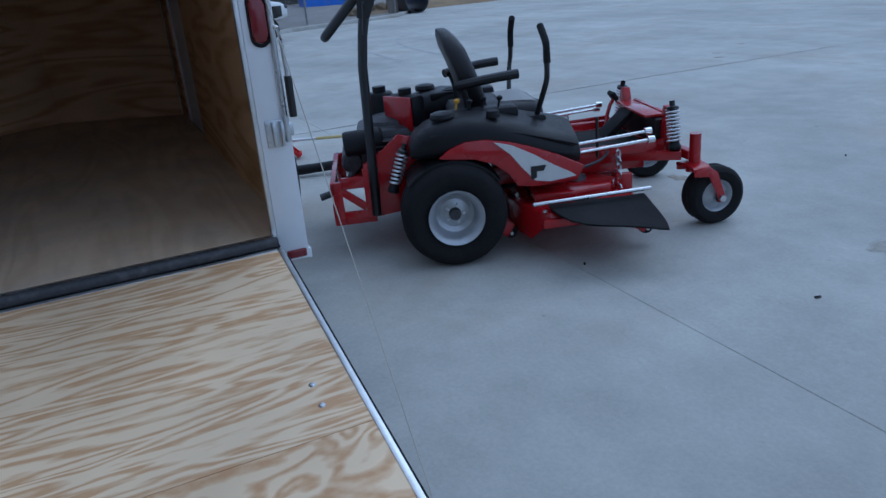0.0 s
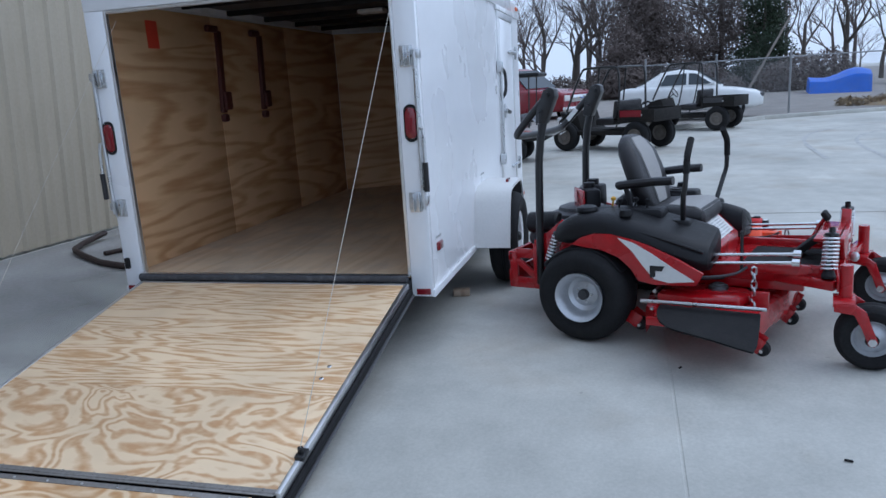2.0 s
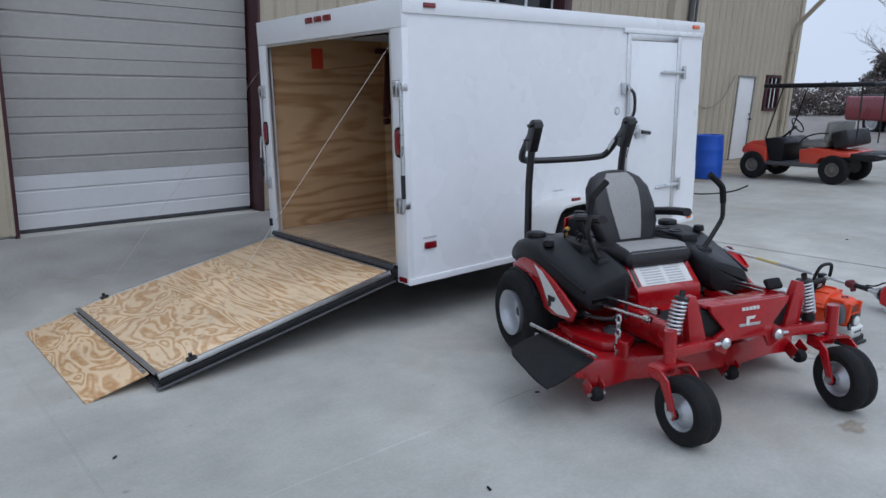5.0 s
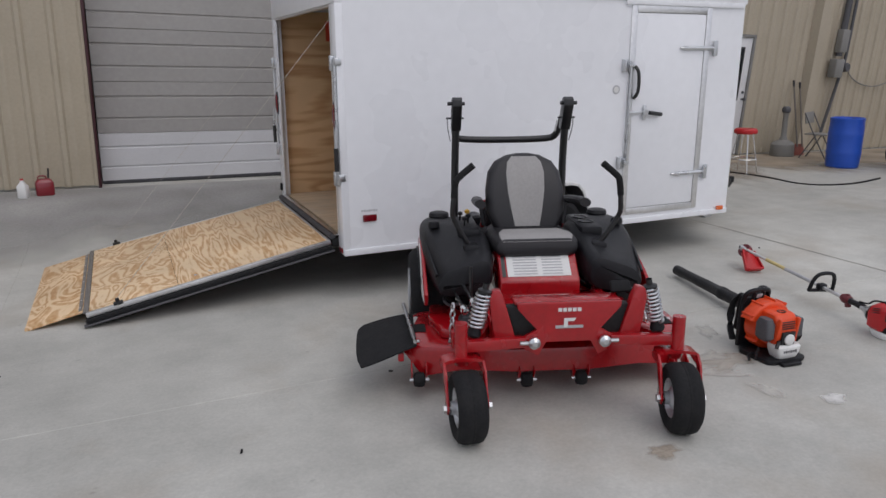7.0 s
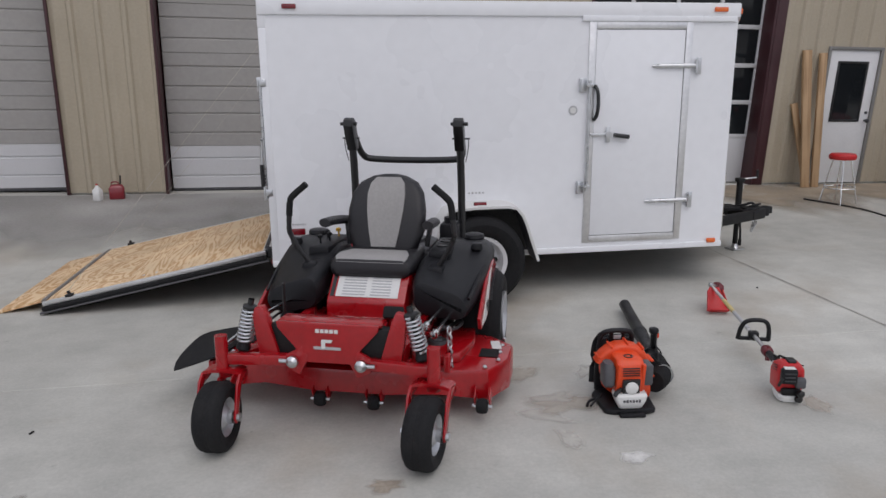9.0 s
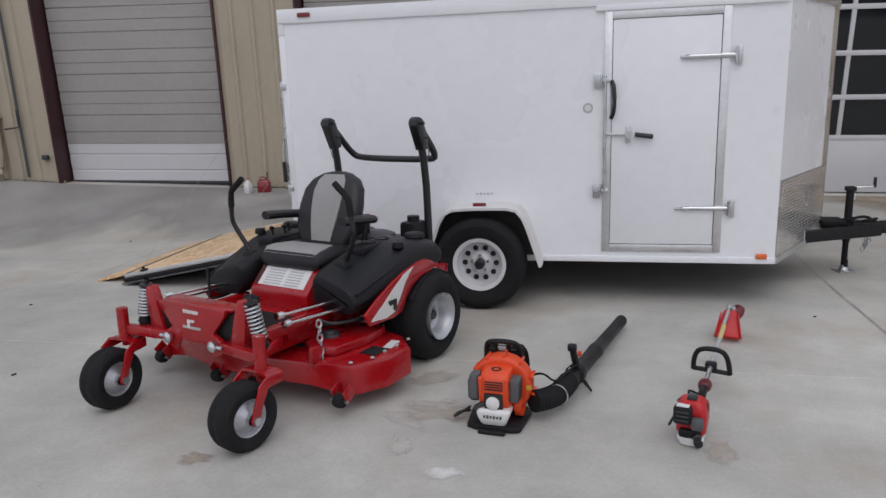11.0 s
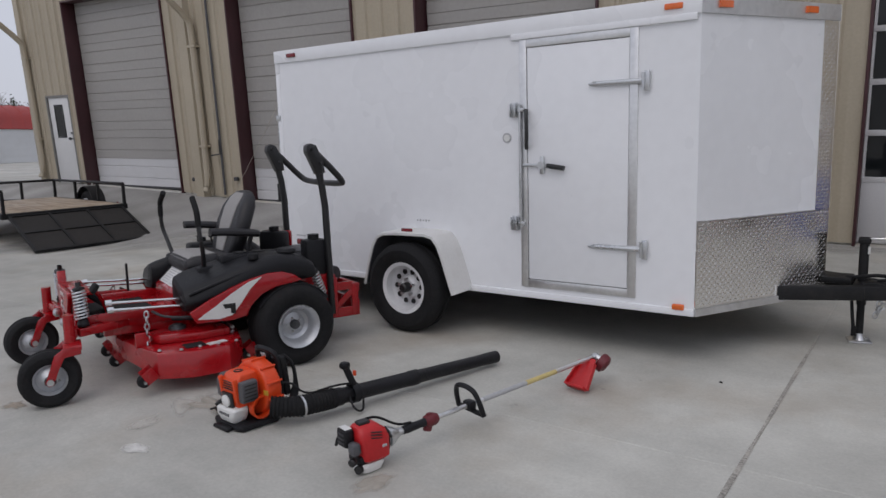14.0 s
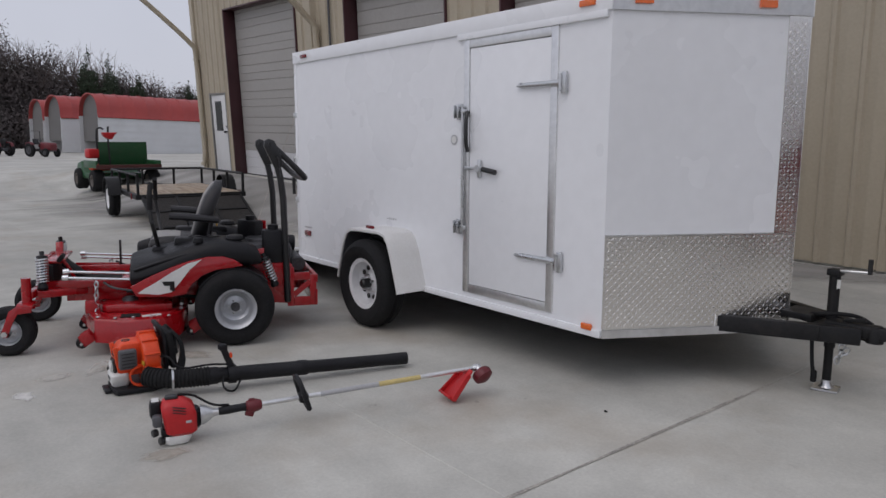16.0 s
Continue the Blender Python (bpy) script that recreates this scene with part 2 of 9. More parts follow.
def concrete(name):
    m = bpy.data.materials.new(name)
    m.use_nodes = True
    n, l = m.node_tree.nodes, m.node_tree.links
    p = n["Principled BSDF"]
    tc = n.new("ShaderNodeTexCoord")

    def noise_of(scale, detail, rough, lo, hi, tmin, tmax, stretch=(1, 1, 1)):
        mp = n.new("ShaderNodeMapping")
        mp.inputs["Scale"].default_value = stretch
        l.new(tc.outputs["Object"], mp.inputs["Vector"])
        t = n.new("ShaderNodeTexNoise")
        t.inputs["Scale"].default_value = scale
        t.inputs["Detail"].default_value = detail
        t.inputs["Roughness"].default_value = rough
        l.new(mp.outputs["Vector"], t.inputs["Vector"])
        r = n.new("ShaderNodeMapRange")
        for key, v in (("From Min", lo), ("From Max", hi), ("To Min", tmin), ("To Max", tmax)):
            r.inputs[key].default_value = v
        l.new(t.outputs["Fac"], r.inputs["Value"])
        return r.outputs["Result"], t.outputs["Fac"]

    def mul(x, y):
        q = n.new("ShaderNodeMath")
        q.operation = "MULTIPLY"
        l.new(x, q.inputs[0])
        l.new(y, q.inputs[1])
        return q.outputs["Value"]

    broad, _ = noise_of(0.35, 5, 0.55, 0.3, 0.7, 0.78, 1.14)
    mid, _ = noise_of(2.6, 7, 0.68, 0.3, 0.7, 0.86, 1.11)
    streak, _ = noise_of(0.9, 5, 0.6, 0.35, 0.65, 0.94, 1.05, (0.35, 1.6, 1))
    fine, raw = noise_of(55, 4, 0.7, 0.3, 0.7, 0.92, 1.08)
    v = mul(mul(broad, mid), mul(streak, fine))
    sc = n.new("ShaderNodeVectorMath")
    sc.operation = "SCALE"
    sc.inputs[0].default_value = (0.47, 0.463, 0.423)
    l.new(v, sc.inputs["Scale"])
    warm, _ = noise_of(0.8, 6, 0.6, 0.52, 0.75, 0.0, 0.6)
    mx = n.new("ShaderNodeMix")
    mx.data_type = "RGBA"
    mx.inputs["B"].default_value = (0.34, 0.28, 0.21, 1)
    l.new(warm, mx.inputs["Factor"])
    l.new(sc.outputs["Vector"], mx.inputs["A"])
    spots, _ = noise_of(6.5, 3, 0.5, 0.72, 0.78, 0.0, 0.6)
    mx2 = n.new("ShaderNodeMix")
    mx2.data_type = "RGBA"
    mx2.inputs["B"].default_value = (0.17, 0.16, 0.15, 1)
    l.new(spots, mx2.inputs["Factor"])
    l.new(mx.outputs["Result"], mx2.inputs["A"])
    l.new(mx2.outputs["Result"], p.inputs["Base Color"])
    rr, _ = noise_of(1.1, 5, 0.6, 0.3, 0.7, 0.62, 0.88)
    l.new(rr, p.inputs["Roughness"])
    bu = n.new("ShaderNodeBump")
    bu.inputs["Strength"].default_value = 0.18
    bu.inputs["Distance"].default_value = 0.004
    l.new(raw, bu.inputs["Height"])
    l.new(bu.outputs["Normal"], p.inputs["Normal"])
    return m


def tread_plate(name):
    """Bright rolled aluminium: uneven sheen and faint handling marks; the lozenges are built."""
    m = surf(name, (0.84, 0.82, 0.79), 0.2, metal=1.0, var=0.06, scale=3, grain=40, dirt=0.15, dirt_colour=(0.6, 0.58, 0.55))
    return m


def glassy(name, colour, rough=0.05, trans=0.0):
    m = bpy.data.materials.new(name)
    m.use_nodes = True
    p = m.node_tree.nodes["Principled BSDF"]
    p.inputs["Base Color"].default_value = (*colour, 1)
    p.inputs["Roughness"].default_value = rough
    p.inputs["Transmission Weight"].default_value = trans
    p.inputs["IOR"].default_value = 1.45
    return m


M_CONCRETE = concrete("broom_finished_concrete")
M_GRAVEL = surf("gravel", (0.27, 0.25, 0.23), 0.95, var=0.25, scale=1.3, grain=25, bump=0.6, bscale=18, dirt=0.4, dirt_colour=(0.2, 0.16, 0.12))
M_DRYGRASS = surf("dry_grass", (0.24, 0.17, 0.09), 0.95, var=0.3, scale=2, grain=40, bump=0.7, bscale=40)
M_SIDING = surf("tan_steel_siding", (0.43, 0.375, 0.285), 0.45, var=0.06, scale=0.8, grain=30, dirt=0.22, dirt_colour=(0.3, 0.26, 0.18))
M_MAROON = surf("dark_maroon_trim", (0.055, 0.018, 0.022), 0.4, var=0.2, scale=2)
M_BAYGREY = surf("faded_grey_door_panel", (0.355, 0.342, 0.325), 0.5, var=0.06, scale=0.9, grain=20, dirt=0.35, dirt_colour=(0.33, 0.31, 0.28))
M_BAYWHITE = surf("white_door_panel", (0.6, 0.6, 0.61), 0.45, var=0.04, scale=1.2, dirt=0.15, dirt_colour=(0.45, 0.43, 0.4))
M_WHITEDOOR = surf("white_painted_steel_door", (0.7, 0.7, 0.7), 0.4, var=0.04, dirt=0.12, dirt_colour=(0.5, 0.48, 0.45))
M_SKIN = surf("white_trailer_skin", (0.81, 0.82, 0.84), 0.28, var=0.025, scale=1.1, grain=12, bump=0.006, bscale=1.4, coat=0.2)
M_FENDER = surf("white_fender_plastic", (0.66, 0.655, 0.64), 0.4, var=0.04, scale=3, dirt=0.25, dirt_colour=(0.5, 0.48, 0.44))
M_ALU = surf("mill_aluminium_trim", (0.74, 0.74, 0.74), 0.38, metal=1.0, var=0.08, scale=4, grain=30)
M_GALV = surf("zinc_plated_steel", (0.62, 0.63, 0.64), 0.3, metal=1.0, var=0.1, scale=9, grain=60)
M_CHROME = surf("bright_chrome", (0.8, 0.8, 0.8), 0.1, metal=1.0, var=0.05)
M_TREAD = tread_plate("aluminium_tread_plate")
M_RUBBER = surf("black_rubber", (0.013, 0.013, 0.014), 0.8, var=0.3, scale=5, grain=80, bump=0.15, dirt=0.22, dirt_colour=(0.045, 0.042, 0.038), spec=0.25)
M_SEAL = surf("grey_rubber_seal", (0.045, 0.045, 0.05), 0.55, var=0.25, scale=9, dirt=0.5, dirt_colour=(0.16, 0.16, 0.16))
M_PLASTIC = surf("black_moulded_plastic", (0.009, 0.009, 0.011), 0.42, var=0.25, scale=4, bump=0.2, bscale=420, spec=0.3)
M_BLACK = surf("black_powder_coat", (0.012, 0.012, 0.013), 0.38, var=0.2, scale=6, coat=0.1)
M_FRAMEBLACK = surf("black_chassis_paint", (0.011, 0.011, 0.012), 0.5, var=0.3, scale=5, dirt=0.3, dirt_colour=(0.04, 0.036, 0.032), spec=0.3)
M_RED = surf("red_mower_paint", (0.35, 0.004, 0.008), 0.24, var=0.14, scale=4, grain=40, coat=0.4, dirt=0.12, dirt_colour=(0.12, 0.02, 0.02))
M_REDPLASTIC = surf("red_plastic", (0.5, 0.015, 0.018), 0.38, var=0.08)
M_ORANGE = surf("orange_plastic", (0.72, 0.066, 0.012), 0.35, var=0.08, scale=5)
M_WHITEPL = surf("white_plastic", (0.72, 0.72, 0.7), 0.4, var=0.05)
M_GREYPL = surf("grey_plastic", (0.085, 0.085, 0.092), 0.5, var=0.12)
M_RIM = surf("silver_wheel_paint", (0.5, 0.51, 0.53), 0.35, metal=0.6, var=0.08, scale=7)
M_WHITERIM = surf("white_wheel_paint", (0.74, 0.74, 0.75), 0.35, var=0.05, dirt=0.15)
M_VINYLGREY = surf("grey_seat_vinyl", (0.3, 0.29, 0.28), 0.55, var=0.08, scale=7, bump=0.2, bscale=260)
M_VINYLBLACK = surf("black_seat_vinyl", (0.012, 0.011, 0.013), 0.45, var=0.15, scale=6, bump=0.2, bscale=260)
M_STEELDARK = surf("dark_engine_metal", (0.07, 0.07, 0.075), 0.45, metal=0.5, var=0.35, scale=14, grain=70)
M_LABEL = surf("white_label", (0.7, 0.7, 0.68), 0.4, var=0.04)
M_LABELGREY = surf("printed_grey", (0.42, 0.42, 0.43), 0.45, var=0.1)
M_LENSRED = surf("red_lens", (0.17, 0.004, 0.01), 0.15, var=0.1, scale=20, coat=0.6)
M_LENSAMBER = surf("amber_lens", (0.75, 0.14, 0.02), 0.18, var=0.08, scale=20, coat=0.6)
M_PLYRAMP = plywood("ramp_plywood", (0.8, 0.61, 0.39), (0.58, 0.34, 0.16), (7.5, 0.95, 1), rings=9, size=1.0, contrast=1.05, streak=4.2, swirl=0.7)
M_PLYEND = plywood("ramp_end_plywood", (0.8, 0.61, 0.39), (0.55, 0.31, 0.14), (3.4, 1.7, 1), rings=9, size=1.15, contrast=0.95, streak=2.4, swirl=1.1)
M_PLYFLAP = plywood("flap_plywood", (0.78, 0.58, 0.36), (0.53, 0.29, 0.12), (3.4, 1.5, 1), rings=9, size=1.2, streak=2.4, swirl=1.1)
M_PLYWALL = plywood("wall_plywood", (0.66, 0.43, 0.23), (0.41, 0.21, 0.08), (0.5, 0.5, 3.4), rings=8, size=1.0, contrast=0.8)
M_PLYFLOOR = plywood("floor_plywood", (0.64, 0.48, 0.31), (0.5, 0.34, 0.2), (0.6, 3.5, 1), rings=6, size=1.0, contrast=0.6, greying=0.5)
M_LUMBER = plywood("pine_board", (0.44, 0.29, 0.16), (0.27, 0.155, 0.07), (6, 6, 0.35), rings=6, size=1.0, contrast=0.8)
M_DECKWOOD = plywood("weathered_deck_board", (0.42, 0.33, 0.24), (0.26, 0.19, 0.13), (0.4, 5, 1), rings=6, greying=0.6)
M_CEIL = surf("dark_unlined_roof", (0.1, 0.1, 0.105), 0.5, metal=0.2, var=0.2, scale=2)
M_GLASS = glassy("dark_window_glass", (0.012, 0.014, 0.016), 0.04)
M_BLUE = surf("blue_barrel_plastic", (0.018, 0.09, 0.5), 0.4, var=0.08, scale=3)
M_TARP = surf("blue_tarp", (0.015, 0.12, 0.6), 0.45, var=0.2, scale=3, bump=0.4, bscale=8)
M_GREEN = surf("green_cart_paint", (0.012, 0.075, 0.025), 0.4, var=0.12, dirt=0.2)
M_CARTRED = surf("orange_red_cart_body", (0.6, 0.06, 0.03), 0.3, var=0.06, coat=0.4)
M_TRUCKRED = surf("red_truck_paint", (0.21, 0.009, 0.018), 0.3, var=0.06, coat=0.5)
M_CARWHITE = surf("white_car_paint", (0.75, 0.76, 0.76), 0.3, var=0.03, coat=0.5)
M_ROOFRED = surf("red_metal_roofing", (0.33, 0.045, 0.04), 0.5, var=0.12, scale=0.6)
M_SHEDWHITE = surf("white_metal_siding", (0.6, 0.61, 0.62), 0.45, var=0.06, scale=0.6, dirt=0.2, dirt_colour=(0.4, 0.39, 0.37))
M_YELLOW = surf("yellow_machine_paint", (0.6, 0.33, 0.03), 0.45, var=0.15)
M_BARK = surf("grey_bark", (0.085, 0.07, 0.06), 0.9, var=0.3, scale=3, bump=0.5, bscale=20)
M_HINGE = surf("worn_hinge_steel", (0.27, 0.255, 0.24), 0.5, metal=0.5, var=0.2, scale=6)
# Twig grey is lightened so that distance haze sits in the colour.
M_HAZEBRUSH = surf("grey_winter_brush", (0.19, 0.165, 0.155), 0.9, var=0.3, scale=0.7, grain=5)
M_TWIG = surf("bare_twigs", (0.1, 0.078, 0.07), 0.9, var=0.3, scale=1)
M_CEDAR = surf("cedar_foliage", (0.028, 0.042, 0.022), 0.85, var=0.45, scale=0.7, grain=6)
M_BROWNBRUSH = surf("brown_brush", (0.125, 0.1, 0.09), 0.9, var=0.18, scale=0.6, grain=5)
M_DARKWOOD = surf("dark_winter_wood", (0.082, 0.069, 0.067), 0.9, var=0.25, scale=0.4, grain=3)
M_GREYWOOD = surf("weathered_pole_wood", (0.17, 0.15, 0.13), 0.9, var=0.25, scale=2, bump=0.3, bscale=30)
# Base is lightened bluish to paint reflected sky into the vehicle windows.
M_CARGLASS = glassy("sky_tinted_car_glass", (0.05, 0.06, 0.07), 0.05)
M_FENCE = surf("galvanised_fence", (0.27, 0.275, 0.28), 0.5, metal=0.7, var=0.15)
M_RUSTRED = surf("scuffed_red_steel", (0.2, 0.045, 0.03), 0.7, var=0.3, scale=9, dirt=0.5, dirt_colour=(0.12, 0.07, 0.05))
M_RUSTDARK = surf("dark_rusty_steel", (0.05, 0.035, 0.03), 0.7, metal=0.3, var=0.35, scale=12, dirt=0.4, dirt_colour=(0.1, 0.05, 0.03))
M_DUSTRIM = surf("dusty_wheel_paint", (0.14, 0.125, 0.11), 0.7, var=0.3, scale=9, dirt=0.5, dirt_colour=(0.22, 0.19, 0.15))
M_FRAMEGREY = surf("grey_door_frame_paint", (0.2, 0.195, 0.185), 0.5, var=0.15, scale=3)
M_MUDBLACK = surf("dusty_black_plastic", (0.016, 0.015, 0.014), 0.8, var=0.3, scale=3, dirt=0.35, dirt_colour=(0.05, 0.043, 0.035), spec=0.2)
# Gable grey is darkened to paint in shadow of the shed's open end.
M_SHEDEND = surf("dim_corrugated_steel", (0.13, 0.125, 0.12), 0.6, var=0.15, scale=1.5)
M_FADEDYELLOW = surf("faded_yellow_label", (0.6, 0.48, 0.2), 0.5, var=0.12, scale=20)
M_DARKRED = surf("dark_red_plastic", (0.13, 0.012, 0.018), 0.45, var=0.12, scale=12)
M_WELL = surf("dusty_wheel_well", (0.05, 0.048, 0.046), 0.8, var=0.3, scale=6)
M_ROPE = surf("pale_cable", (0.5, 0.46, 0.4), 0.7, var=0.15, grain=300)
M_STRAP = surf("dark_red_strap", (0.07, 0.015, 0.012), 0.6, var=0.25)
M_MESH = surf("dark_expanded_steel", (0.03, 0.027, 0.025), 0.7, metal=0.3, var=0.35, scale=20, grain=120, bump=0.9, bscale=70)
M_ASH = surf("grey_receptacle_plastic", (0.22, 0.215, 0.2), 0.6, var=0.12, scale=4)


# ---- ground ----
WALL_Y = 4.75
# the building stands square to itself: turned and tipped a little against the yard's slope, fitted to the camera's view
SITE = Matrix.Translation((0, 4.45, 0.25)) @ pose(0, 0, 0, 0, 0, 2.86) @ pose(0, 0, 0, 0, 1.15, 0) @ pose(0, 0, 0, 3.43, 0, 0) @ Matrix.Translation((0, -WALL_Y, -0.25))
SILLS = [(-12.6, 0.48), (-10.5, 0.43), (-7.3, 0.37), (-5.6, 0.29), (-2.8, 0.24), (1.3, 0.22), (7, 0.2), (16.6, 0.13)]


def between(pts, x):
    """Straight-line value at x through the points."""
    if x <= pts[0][0]:
        return pts[0][1]
    for (xa, za), (xb, zb) in zip(pts, pts[1:]):
        if x <= xb:
            return za + (zb - za) * (x - xa) / (xb - xa)
    return pts[-1][1]


def base_z(x):
    """Height of the sill along the wall, in the building's own frame."""
    return between(SILLS, x)


FOOT = [(SITE @ Vector((x, WALL_Y, z))) for x, z in SILLS]


LEVEL = [(-26.0, 0.45)] + [(p.x, p.z) for p in FOOT]
RISE = [(-45.0, -40.0), (-16.0, 0.9), (-6.0, 0.9), (-3.6, 1.85), (0.5, 1.85), (3.0, 0.9)]


def wall_y(x):
    """Where the foot of the wall runs in the yard."""
    return 4.45 + 0.05 * x


def settle(before):
    """Stands what was built in the building's frame on its site."""
    for ob in list(bpy.data.objects):
        if ob not in before and ob.parent is None:
            ob.matrix_basis = SITE @ ob.matrix_basis


def ground_z(x, y):
    start = between(RISE, x)
    k = min(1.0, max(0.0, (y - start) / (wall_y(max(-14, min(17, x))) - start)))
    z = between(LEVEL, x) * k * k * (3 - 2 * k)
    if x > 19:
        far = x - 19
        z += 0.016 * min(far, 60) * min(1.0, far / 12)
    # the slab swells a little in front of the mower
    a = min(1.0, max(0.0, (-1.2 - y) / 1.2))
    b = min(1.0, max(0.0, (2.6 - x) / 1.2))
    return z + 0.03 * a * a * (3 - 2 * a) * b * b * (3 - 2 * b)


JOINTS_X = [-2.27 + 6.5 * k for k in range(-3, 4)]
JOINTS_Y = [-1.3 - 6.4 * k for k in range(0, 3)] + [3.35]


def lines(lo, hi, fine_lo, fine_hi, fine, joints):
    out = []
    v = fine_lo
    while v <= fine_hi + 1e-6:
        out.append(v)
        v += fine
    step = fine * 2
    v = fine_hi + step
    while v < hi:
        out.append(v)
        step *= 1.35
        v += step
    out.append(hi)
    step = fine * 2
    v = fine_lo - step
    while v > lo:
        out.append(v)
        step *= 1.35
        v -= step
    out.append(lo)
    out = [v for v in out if all(abs(v - j) > 0.02 for j in joints)]
    marks = {}
    for j in joints:
        for d in (-0.008, -0.004, 0.004, 0.008):
            out.append(j + d)
            marks[round(j + d, 5)] = abs(d) < 0.005
    return sorted(out), marks


gx, gx_mark = lines(-900, 900, -16, 24, 0.5, JOINTS_X)
gy, gy_mark = lines(-900, 900, -12, 7, 0.25, JOINTS_Y)
verts, faces = [], []
for x in gx:
    for y in gy:
        cut = gx_mark.get(round(x, 5), False) and -14 < y < 4.7
        cut = cut or (gy_mark.get(round(y, 5), False) and -21 < x < 20)
        verts.append((x, y, ground_z(x, y) - (0.003 if cut else 0.0)))
ny = len(gy)
for i in range(len(gx) - 1):
    for j in range(ny - 1):
        faces.append((i * ny + j, (i + 1) * ny + j, (i + 1) * ny + j + 1, i * ny + j + 1))
me = bpy.data.meshes.new("ground")
me.from_pydata(verts, [], faces)
me.materials.append(M_CONCRETE)
tagged(new("ground", me), "grey concrete yard with sawn joints, stains and tyre marks", "ground", kind="structure")


def sheet(name, outline, step, lift, material, label, category, wob=0.0):
    """A patch of ground laid over the yard, its edge sunk into it."""
    t = bmesh.new()
    vs = [t.verts.new((x, y, 0)) for x, y in outline]
    t.faces.new(vs)
    bmesh.ops.triangulate(t, faces=t.faces)
    for _ in range(step):
        bmesh.ops.subdivide_edges(t, edges=t.edges[:], cuts=1, use_grid_fill=True)
    edge = {v for e in t.edges if e.is_boundary for v in e.verts}
    for v in t.verts:
        h = -0.03 if v in edge else lift + wob * noise.noise(v.co * 0.35)
        v.co.z = ground_z(v.co.x, v.co.y) + h
    return solid(name, t, material, label, category, kind="structure")


# gravel lot beyond the kerb, rising slowly away
sheet("gravel_lot", [(16.6, -1.9), (19.9, -5.0), (21.6, -9.2), (24.2, -11.2), (24.5, -30), (24.5, -110), (110, -110), (110, 30), (20, 30), (16.6, 6)], 4, 0.07, M_GRAVEL, "worn grey gravel lot behind a low kerb", "gravel", 0.05)
sheet("grass_verge", [(22.2, -8.8), (24.4, -11.0), (24.8, -15), (26.5, -19), (29.5, -17.5), (28.5, -12.5), (25.5, -7.8)], 2, 0.14, M_DRYGRASS, "strip of dry brown grass beside the gravel", "grass", 0.05)

bm = B()
KERB = [(16.5, -1.7), (18.2, -3.3), (19.8, -5.0), (20.8, -7.2), (21.6, -9.2), (24.2, -11.3)]
for (xa, ya), (xb, yb) in zip(KERB, KERB[1:]):
    d = Vector((xb - xa, yb - ya, 0))
    ang = math.degrees(math.atan2(d.y, d.x))
    box(bm, ((xa + xb) / 2, (ya + yb) / 2, 0.05), (d.length + 0.02, 0.14, 0.14), (0, 0, ang), bevel=0.02)
solid("kerb", bm, M_CONCRETE, "low weathered concrete kerb along the gravel", "kerb", kind="structure")

# tyre arcs and scuffs on the slab
M_TYREMARK = surf("tyre_mark", (0.405, 0.4, 0.385), 0.8, var=0.25, scale=5, grain=25)
M_OIL = surf("dried_oil_stain", (0.429, 0.364, 0.286), 0.75, var=0.3, scale=6)
M_PALE = surf("pale_spill", (0.8, 0.79, 0.76), 0.8, var=0.15, scale=9)


def ribbon(bm, pts, w, z=0.004):
    pts = smooth_path([(x, y, 0) for x, y in pts], 3)
    last = None
    for i, q in enumerate(pts):
        d = (pts[min(i + 1, len(pts) - 1)] - pts[max(i - 1, 0)]).normalized()
        nrm = Vector((-d.y, d.x, 0)) * (w / 2 * (0.75 + 0.5 * noise.noise(q * 1.7)))
        pair = [bm.verts.new((v.x, v.y, ground_z(v.x, v.y) + z)) for v in (q - nrm, q + nrm)]
        if last:
            bm.faces.new((last[0], pair[0], pair[1], last[1]))
        last = pair
    return bm


for pts, w in (([(9, -4.2), (12.5, -4.5), (15, -5.4), (16.4, -7.2)], 0.12), ([(8.2, -5.0), (12, -5.3), (14.3, -6.4), (15.5, -8.4)], 0.1)):
    solid("tyre_mark", ribbon(B(), pts, w), M_TYREMARK, "faint dark tyre mark on the concrete", "tyre mark", kind="stuff")


M_JOINT = surf("eroded_joint_filler", (0.36, 0.34, 0.305), 0.9, var=0.45, scale=7, grain=60, bump=0.3, bscale=60)
for y0, y1, w in ((-9.0, -3.2, 0.04), (-3.2, 0.9, 0.026)):
    pts = [(JOINTS_X[4], y0 + (y1 - y0) * k / 40) for k in range(41)]
    solid("slab_joint", ribbon(B(), pts, w, 0.003), M_JOINT, "eroded joint between two concrete slabs", "joint", kind="stuff")


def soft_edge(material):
    """The stain or film thins out by the mesh's own cover value."""
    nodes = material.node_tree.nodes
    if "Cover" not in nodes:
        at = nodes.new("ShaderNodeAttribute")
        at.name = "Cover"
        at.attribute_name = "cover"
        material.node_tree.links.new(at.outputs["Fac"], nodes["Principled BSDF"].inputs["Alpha"])


